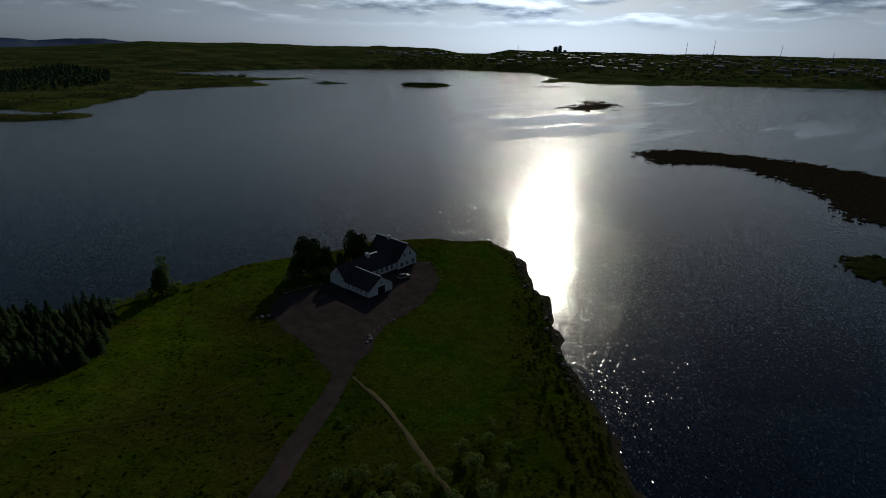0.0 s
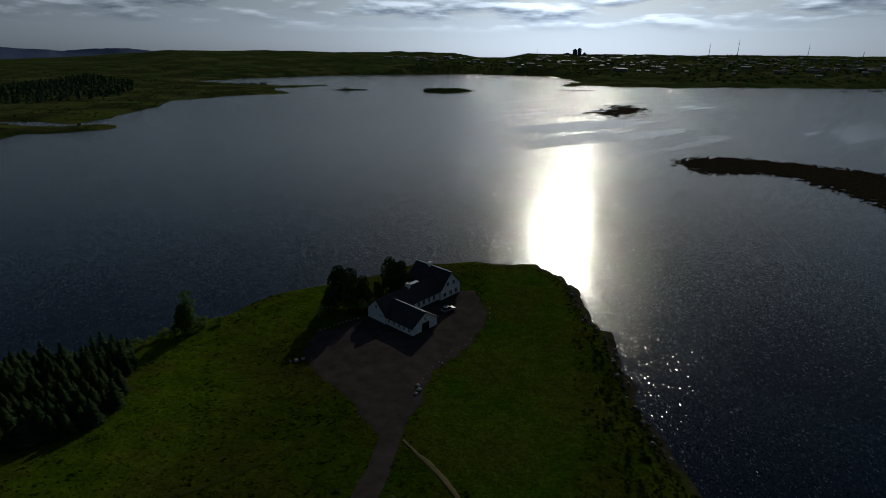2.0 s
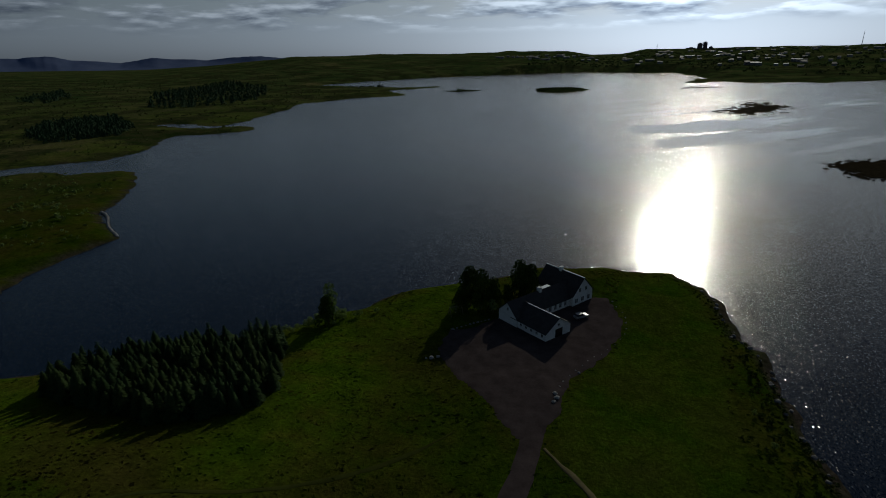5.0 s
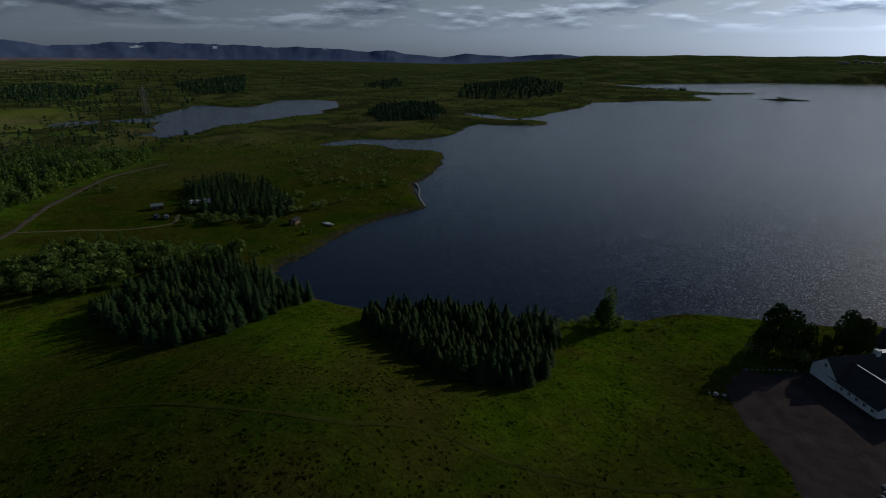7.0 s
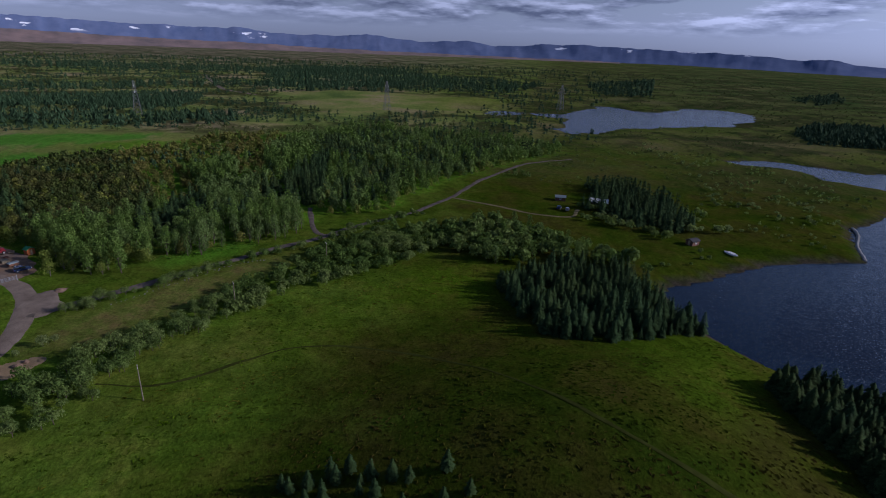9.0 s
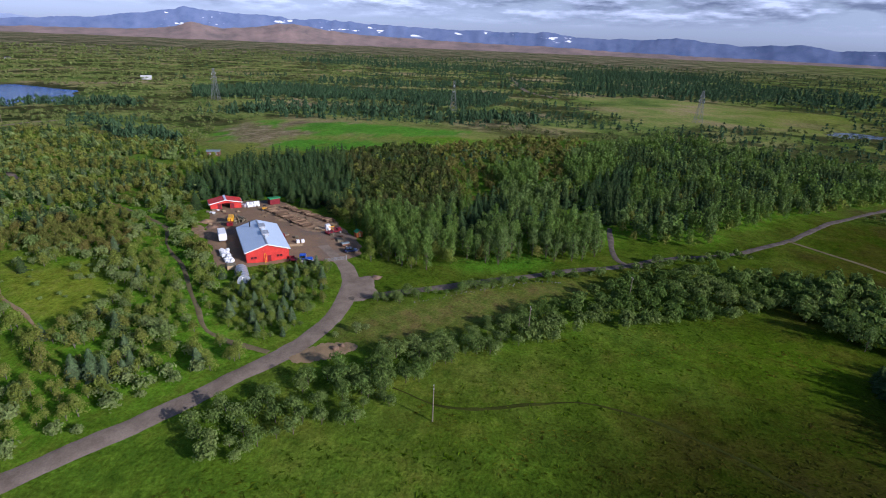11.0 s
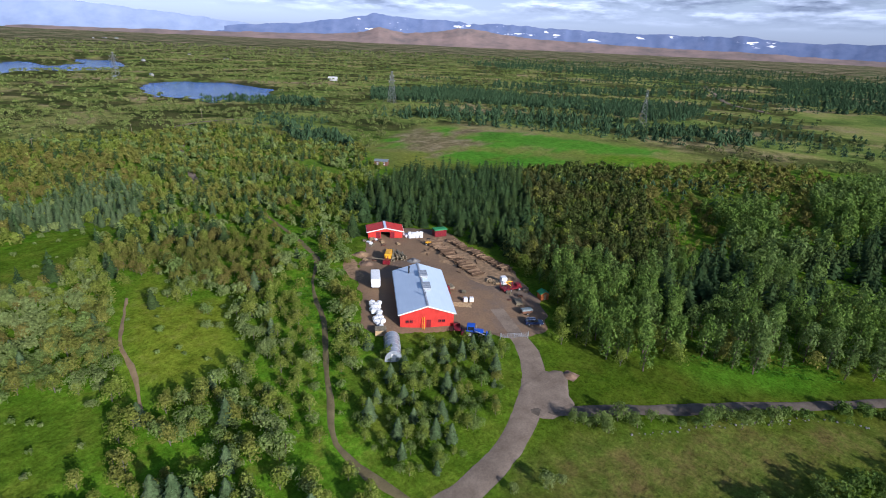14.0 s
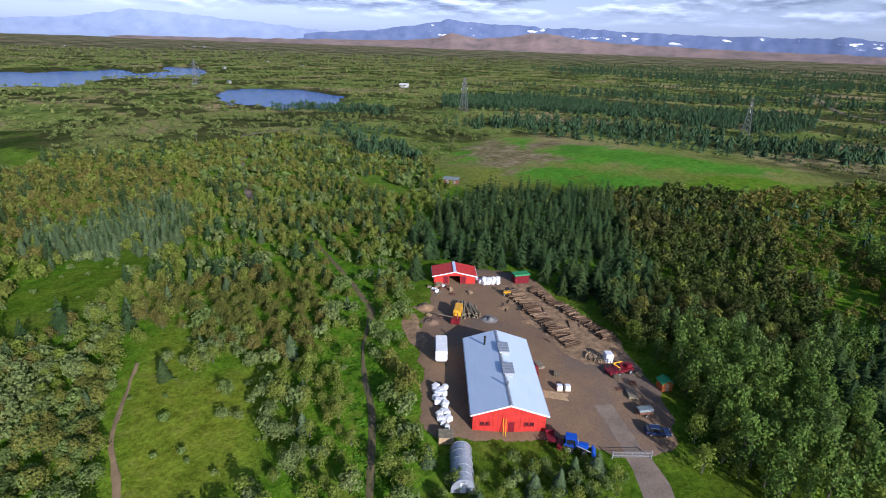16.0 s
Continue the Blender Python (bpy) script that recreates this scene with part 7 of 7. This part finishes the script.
def pylon(x, y, turn):
    p = thing("power_pylon", x, y, turn, "tall grey steel lattice power pylon", "pylon", -0.1, "pylons of the power line")
    h = 33.0

    def corner(sx, sy, z):
        k = 3.0 * (1 - z / h) ** 1.15 + 0.7
        return (sx * k, sy * k, z)

    zs = [-0.3, 5, 9.5, 13.5, 17, 20, 22.5, 25, 27.5, 30, 33]
    for sx in (-1, 1):
        for sy in (-1, 1):
            bm = bmesh.new()
            for a, b in zip(zs[:-1], zs[1:]):
                cyl(corner(sx, sy, max(a, 0)), corner(sx, sy, b), 0.17, seg=4, bm=bm)
            part("leg", bm, M["lattice"], p)
    for k, (a, b) in enumerate(zip(zs[:-1], zs[1:])):
        bm = bmesh.new()
        a = max(a, 0)
        for q, r in (((-1, -1), (1, -1)), ((1, -1), (1, 1)), ((1, 1), (-1, 1)), ((-1, 1), (-1, -1))):
            cyl(corner(*q, a), corner(*r, b), 0.09, seg=4, bm=bm)
            cyl(corner(*r, a), corner(*q, b), 0.09, seg=4, bm=bm)
        part("brace", bm, M["lattice"], p)
    for z, wd in ((23.5, 7.0), (28.5, 5.0)):
        bm = bmesh.new()
        for s in (-1, 1):
            cyl((0, 0, z + 1.2), (s * wd, 0, z), 0.12, seg=4, bm=bm)
            cyl((0, 0, z - 0.3), (s * wd, 0, z), 0.12, seg=4, bm=bm)
        part("crossarm", bm, M["lattice"], p)
        for s in (-1, 1):
            part("insulator", cyl((s * wd, 0, z), (s * wd, 0, z - 2.0), 0.12, seg=5), M["bag"], p)


for px, py in ((-413, -882), (-521, -457), (-610, -216), (-690, 30), (-770, 272)):
    pylon(px, py, math.atan2(242.5, -82) - math.pi / 2)


# ---- cabins, boats, far houses ----
def cottage(name, x, y, turn, wide, deep, eave, top, wall, roof, label, category="house", group="", rich=True, base=0.0):
    c = thing(name, x, y, turn, label, category, base - 0.15, group)
    part("wall", prism([(-wide / 2, 0), (wide / 2, 0), (wide / 2, eave), (0, top), (-wide / 2, eave)], "y", -deep / 2, deep / 2), wall, c)
    sl = (top - eave) / (wide / 2)
    for s in (-1, 1):
        e = wide / 2 + 0.4
        part("roof", prism([(0, top + 0.03), (s * e, top + 0.03 - sl * e), (s * e, top + 0.2 - sl * e), (0, top + 0.22)], "y", -deep / 2 - 0.3, deep / 2 + 0.3), roof, c)
    if rich:
        for k in range(max(1, int(deep / 3))):
            yy = -deep / 2 + (k + 0.5) * deep / max(1, int(deep / 3))
            window(c, wide / 2 + 0.01, yy, 0.9, EAST, 1.0, 1.1)
            window(c, -wide / 2 - 0.01, yy, 0.9, -EAST, 1.0, 1.1)
        part("door", box(-0.45, -deep / 2 - 0.05, 0.02, 0.45, -deep / 2 - 0.003, 2.05), M["wood"], c)
    return c


cottage("lake_cabin", -278, 118.5, -0.445, 5.0, 8.5, 2.2, 3.4, M["rust"], M["trim"], "long low brown cabin with a white metal roof among spruces", "cabin")
cottage("cabin_shed", -287, 102, -0.3, 3.4, 5, 1.9, 2.6, M["rust"], M["grey_sheet"], "small brown shed with a grey roof beside the cabin", "shed")
car(-266, 98, 1.2, M["car_silver"], "silver car parked at the lakeside cabin")
car(-269, 95, 1.0, M["car_blue"], "dark car parked at the lakeside cabin")
cottage("boathouse", -220, 133, 0.4, 3.0, 4.2, 1.9, 2.5, M["rust"], M["slate"], "small dark brown boathouse on the shore", "hut")
m = thing("rowing_boat", -209.5, 142.6, heading(-213.5, 142, -206.5, 144), "white upturned rowing boat by the water", "boat", 0.1)
bm = bmesh.new()
for k in range(9):
    u = k / 8 * 2 - 1
    hw = 0.95 * (1 - abs(u) ** 2.4)
    cyl((-hw - 0.02, u * 3.2, 0.15), (hw + 0.02, u * 3.2, 0.15), 0.3 * (1.05 - abs(u) ** 3), seg=8, bm=bm)
bmesh.ops.convex_hull(bm, input=bm.verts)
part("hull", bm, M["bag"], m)
part("keel", box(-0.04, -2.9, 0.4, 0.04, 2.9, 0.52), M["wood"], m)
pier = tagged(new("shore_wall"), "low pale stone breakwater along the shore", "wall")
for n, (bx, by) in enumerate(smooth_line([(-246, 231), (-236, 224), (-222, 210), (-207, 199)], 1.6)):
    ob = new("stone", boulder_me) if n else None
    if ob is None:
        boulder_me = bpy.data.meshes.new("stone")
        bm = rock_bm(7, 1.0, 0.8, 0.7, 1)
        bm.to_mesh(boulder_me)
        bm.free()
        boulder_me.materials.append(M["pale_stone"])
        ob = new("stone", boulder_me)
    ob.parent = pier
    ob.matrix_basis = Matrix.Translation((bx, by, 0.35)) @ Matrix.Rotation(n * 1.3, 4, "Z")
field_me = boulder_me.copy()
field_me.materials[0] = M["stone"]
row = tagged(new("stone_row"), "low row of scattered grey field stones", "stones")
for n, (bx, by) in enumerate(smooth_line([(-173, -61.3), (-180.1, -56), (-187, -50.2), (-194.5, -43.3), (-201.9, -37), (-206, -32.2), (-208.2, -28.3)], 1.1)):
    ob = new("stone", field_me)
    ob.parent = row
    s = rb.uniform(0.12, 0.32)
    ob.matrix_basis = Matrix.LocRotScale((bx + rb.normal(0, 0.35), by + rb.normal(0, 0.35), height1(bx, by) + 0.05), Euler((0, 0, n * 1.7)), (s, s, s))
cottage("field_hut", -298, -249, 0.6, 5, 7, 2.6, 3.2, M["rust"], M["grey_sheet"], "brown timber hut with a flat pale roof", "hut")
cottage("villa", -665, -724, 0.9, 8, 14, 3.5, 6, M["town_pale"], M["town_pale"], "large pale villa beyond the ponds")
for k, (hx, hy, hw) in enumerate([(-590, -1202, 8), (-804, -1266, 9), (-833, -1491, 9), (-399, -851, 7), (-1010, -2600, 12), (-1060, -2620, 14), (-1110, -2630, 12), (-560, -2500, 10), (-300, -2450, 10), (-460, -880, 6)]):
    cottage("far_farmhouse", hx, hy, k * 0.7, hw * 0.7, hw, 2.6, 4.2, M["far_wall"], (M["grey_sheet"], M["slate"], M["slate"])[k % 3], "far white farmhouse on the plain", "house", "far farmhouses", False)

# ---- islands and reefs ----
weed = Nodes("wet_weed_rock", 1.0, 0, 0.0)
weed.color(weed.ramp(weed.noise(0.6, 5), (0.3, (0.012, 0.010, 0.007)), (0.7, (0.038, 0.030, 0.018))))
weed.bump(weed.noise(1.5, 4), 0.6, 0.2)
M["weed"] = weed.mat
M["turf"] = plain("island_turf", (0.030, 0.040, 0.012), 1.0, 0, 0.1, 0.4, spec=0.0)


def reef(name, poly, step, rough, top, mat, label, seed, dip=0.25):
    p = np.array(smooth_line(list(poly) + [poly[0]], step * 2))
    (x0, y0), (x1, y1) = p.min(0) - rough * 2, p.max(0) + rough * 2
    xs, ys = np.arange(x0, x1, step), np.arange(y0, y1, step)
    X, Y = np.meshgrid(xs, ys)
    x, y = X.ravel(), Y.ravel()
    s = sdist(p, x, y) + (waves(x, y, seed, rough * 5, 4) + 1.5 * waves(x, y * 1.8, seed + 1, rough * 1.7, 4)) * rough
    s = s + 1.6 * rough * np.maximum(0, waves(x, y * 1.4, seed + 5, rough * 2.6, 3) - 0.05)
    z = np.where(s < 0, np.minimum(top, -s * dip) + 0.1 * waves(x, y, seed + 2, rough, 2) * np.minimum(1, -s), -s * 0.3) + 0.01
    f = grid_faces(len(xs), len(ys))
    f = f[(s[f] < step * 1.5).any(1)]
    return tagged(new(name, mesh_of(name, np.stack([x, y, z], 1), f, mat)), label, "reef", kind="structure")


reef("reef_long", [(142, 409), (170, 424), (203, 421), (250, 388), (275, 352), (300, 300), (290, 240), (230, 215), (196, 226), (192, 250), (205, 296), (194, 357), (160, 364), (144, 368)], 1.2, 5.0, 0.35, M["weed"], "long dark weed-covered reef awash in the lake", 61)
reef("reef_near", [(150, 190), (166, 190), (185, 176), (175, 150), (150, 163), (143, 176)], 0.9, 2.5, 0.6, M["turf"], "low grassy skerry with a dark rim", 62)
reef("reef_far", [(154, 754), (190, 800), (223, 870), (246, 800), (215, 740), (174, 712)], 4, 14, 0.5, M["weed"], "dark weed-covered reef in the sun glitter", 63)
reef("reef_spit", [(186, 1193), (258, 1224), (262, 1210), (190, 1180)], 4, 6, 0.5, M["weed"], "thin dark reef far out", 64)
reef("island_wooded", [(-97, 1168), (-60, 1225), (-10, 1215), (9, 1166), (-10, 1105), (-45, 1075), (-80, 1100)], 4, 5, 3.0, M["turf"], "small low island covered with scrub", 65, 0.15)
reef("island_low", [(-282, 1150), (-240, 1172), (-205, 1160), (-225, 1135), (-260, 1128)], 4, 5, 1.6, M["turf"], "small bare low island", 66, 0.1)
for k, (sx, sy, sl) in enumerate(((820, 1268, 14), (915, 1310, 20))):
    reef("skerry", [(sx - sl, sy - 4), (sx, sy + 6), (sx + sl, sy + 3), (sx + sl * 0.6, sy - 6)], 2.5, 3, 1.2, M["weed"], "small dark skerry far out", 70 + k, 0.4)
for kind, pts in (("birch", [(-45, 1150, 62, 46, 130), (-245, 1150, 20, 8, 14), (-520, 1290, 60, 14, 60)]), ("spruce", [(-470, 1290, 14, 6, 14)])):
    rows = []
    for cx, cy, rx, ry, n in pts:
        a, q = rb.uniform(0, 6.28, n), np.sqrt(rb.uniform(0, 1, n))
        x, y = cx + np.cos(a) * q * rx * 0.75, cy + np.sin(a) * q * ry * 0.75
        rows.append(np.stack([x, y, np.full(n, 0.9), rb.uniform(0.7, 1.3, n)], 1))
    v, f = batch(np.concatenate(rows), FAR_SHAPES[kind], rb)
    tagged(new("island_scrub", mesh_of("island_scrub", v, f, M["garden" if kind == "birch" else kind], smooth=False)), "scrub on the lake islands", "woodland", kind="stuff")

# ---- trees by the house and shore ----


def low_crown(made, h):
    """The same tree with its foliage coming down to the ground."""
    v, f, t = made
    v[:, 2] = np.maximum(0.15, (v[:, 2] - 0.17 * h) * 1.25)
    return v, f, t


TRUNKED["garden"] = [template("garden_tree", low_crown(broadleaf(s, 9.0, 3.6, 1700, 0.27, False, True), 9.0), M["garden"], M["bark"], "tall dense dark leafy tree sheltering the farmhouse", "tree") for s in (41, 42, 43)]
used_src = set()
for kind, x, y, s in (("garden", -39.5, 152.8, 1.3), ("garden", -42.8, 154.5, 1.35), ("garden", -36.5, 155.5, 1.0), ("garden", -45, 151, 0.8), ("garden", -29.5, 163.5, 1.3), ("garden", -26.8, 165, 1.15), ("garden", -33, 160, 0.6), ("willow", -46.5, 150, 0.8), ("willow", -36, 151.5, 1.1),
                      ("garden", -79, 136.7, 0.95), ("poplar", -78, 137.5, 1.15), ("willow", -83, 133, 0.7), ("willow", -76, 139, 0.7), ("willow", -72, 142, 0.55), ("willow", -68, 145, 0.45), ("willow", -86, 129, 0.6),
                      ("willow", 4, 76, 0.9), ("willow", 6, 72, 1.0), ("willow", 1, 70, 0.8), ("willow", 9, 79, 0.7), ("willow", -4, 66, 0.8), ("willow", 3, 64, 0.9), ("willow", 8, 66, 0.9), ("willow", -10, 64, 0.6), ("willow", -14, 70, 0.5), ("willow", 11, 72, 0.6), ("willow", -15.8, 67.5, 0.8), ("willow", -12, 68.9, 0.75), ("willow", -7.9, 70, 0.8), ("willow", -3, 70.5, 0.7), ("willow", 12.6, 77, 0.6), ("willow", 10, 84, 0.55), ("willow", -17, 81, 0.4), ("willow", -19, 84, 0.35), ("willow", 22, 108, 0.4), ("willow", 21.5, 118, 0.35), ("willow", -8, 63, 0.9), ("willow", -1, 60, 0.9),
                      ("spruce", -203, -167, 1.05), ("willow", -152.2, -67.2, 0.8), ("willow", -148, -70.4, 0.5), ("willow", -154.5, -66, 0.55), ("willow", -143, -149, 0.85), ("willow", -139.6, -143.4, 0.6), ("willow", -141.5, -141.5, 0.5), ("spruce", -136, -160.5, 0.62), ("willow", -140.5, -163, 0.7), ("willow", -138.5, -166, 0.75), ("birch", -4, 172, 0.25), ("birch", -1, 176, 0.2), ("birch", 12, 184, 0.2)):
    src = TRUNKED[kind][int(abs(x * 7)) % 3]
    ob = copy_thing(src, Matrix()) if kind != "garden" or src in used_src else src
    used_src.add(src)
    ob.matrix_basis = Matrix.LocRotScale((x, y, height1(x, y) - 0.05), Euler((0, 0, x * 1.3)), (s, s, s * 1.15) if kind == "garden" else (s, s, s))

rows = []
for poly, gap, lo, hi in (([(19, 80), (20, 105), (24, 130), (25, 150), (29, 150), (31, 120), (33, 85), (31, 70), (20, 66)], 1.9, 0.12, 0.30),):
    x, y = strew(rb, poly, gap)
    ok = water_gap(x, y) > 0.6
    rows.append(np.stack([x[ok], y[ok], height(x[ok], y[ok]), rb.uniform(lo, hi, int(ok.sum()))], 1))
v, f = batch(np.concatenate(rows), [broadleaf(s, 3.4, 2.8, 40, 0.6)[:2] for s in (61, 62, 63)], rb)
tagged(new("shore_scrub", mesh_of("shore_scrub", v, f, M["garden"], smooth=False)), "low dark scrub along the bank and the yard", "bush", kind="stuff")

# ---- far town ----
M["town_wall"] = plain("pale_town_wall", (0.22, 0.22, 0.22), 0.8, 0, 0.05, 0.3)
M["town_roof"] = plain("bright_metal_roof", (0.36, 0.37, 0.39), 0.6, 0.4, 0.05, 0.2)
M["town_dark"] = plain("dark_town_roof", (0.10, 0.09, 0.09), 0.7, 0, 0.05, 0.3)
rw = np.random.RandomState(12)


def town_house(x, y, wide, deep, high, bright, name="town_house"):
    z = height1(x, y)
    h = tagged(new(name), "far pale town house with a " + ("bright metal" if bright else "dark") + " roof", "house", "houses of the far town")
    h.matrix_basis = Matrix.Translation((x, y, z - 1.0)) @ Matrix.Rotation(-math.atan2(x, y) + rw.uniform(-0.15, 0.15), 4, "Z")
    part("wall", box(-wide / 2, -deep / 2, 0, wide / 2, deep / 2, high + 1), M["town_wall"], h)
    rise = deep / 2 * math.tan(radians(13))
    part("roof", prism([(-deep / 2 - 0.5, high + 1.0), (deep / 2 + 0.5, high + 1.0), (0, high + 1.1 + rise)], "x", -wide / 2 - 0.5, wide / 2 + 0.5), M["town_roof"] if bright else M["town_dark"], h)
    for k in range(3):
        part("window", box(-wide / 2 + (k + 0.3) * wide / 3, -deep / 2 - 0.08, high * 0.45 + 1, -wide / 2 + (k + 0.7) * wide / 3, -deep / 2 - 0.01, high * 0.45 + 2.6), M["glass"], h)


for k in range(260):
    az = radians(rw.uniform(4, 44) if k > 34 else rw.uniform(-8, 2))
    r = rw.uniform(1900, 3300) if k > 34 else rw.uniform(2700, 3100)
    x, y = math.sin(az) * r, math.cos(az) * r
    if float(water_gap(np.array([x]), np.array([y]))[0]) < 40:
        continue
    big = rw.rand() < 0.14
    town_house(x, y, rw.uniform(26, 48) if big else rw.uniform(9, 17), rw.uniform(10, 15), rw.uniform(5, 9) if big else rw.uniform(4, 8), rw.rand() < 0.2)
for dx, wide, high in ((-15, 27, 34), (11, 23, 41), (42, 20, 19), (-60, 50, 10), (110, 70, 9), (190, 50, 9)):
    x, y = 674 + dx, 3500 - dx * 0.15
    t = tagged(new("tower_block"), "dark high-rise block on the far ridge", "building", "tower blocks")
    t.matrix_basis = Matrix.Translation((x, y, height1(x, y) - 4)) @ Matrix.Rotation(-0.19, 4, "Z")
    part("wall", box(-wide / 2, -9, 0, wide / 2, 9, high, 0.3), M["town_dark"], t)
    part("roof_house", box(-wide / 5, -5, high, wide / 5, 5, high + 4), M["town_dark"], t)
    for k in range(int(high / 7)):
        part("window_band", box(-wide / 2 + 1, -9.15, 4 + k * 7, wide / 2 - 1, -9.01, 6 + k * 7), M["glass"], t)
for az, r, h in ((7.0, 3300, 45), (22.6, 3500, 75), (24.9, 3500, 85), (30.2, 3400, 70), (34, 3500, 40)):
    x, y = math.sin(radians(az)) * r, math.cos(radians(az)) * r
    t = tagged(new("radio_mast"), "thin lattice radio mast on the far ridge", "mast", "masts")
    t.matrix_basis = Matrix.Translation((x, y, height1(x, y) - 2))
    part("shaft", cyl((0, 0, 0), (0, 0, h), 2.0, 0.5, seg=4), M["town_dark"], t)
    part("platform", box(-2.2, -2.2, h * 0.7, 2.2, 2.2, h * 0.7 + 1), M["town_dark"], t)

n = 4200
az, r = np.radians(rw.uniform(-5, 46, n)), rw.uniform(1650, 3500, n)
x, y = np.sin(az) * r, np.cos(az) * r
ok = (water_gap(x, y) > 25) & (waves(x, y, 77, 420, 3) > -0.35)
x, y = x[ok], y[ok]
v, f = batch(np.stack([x, y, height(x, y), rw.uniform(0.9, 1.8, len(x))], 1), [broadleaf(s, 3.4, 3.4, 9, 1.5)[:2] for s in (51, 52)], rw)
tagged(new("town_trees", mesh_of("town_trees", v, f, M["far_birch"], smooth=False)), "dark garden trees and scrub of the far town", "woodland", kind="stuff")
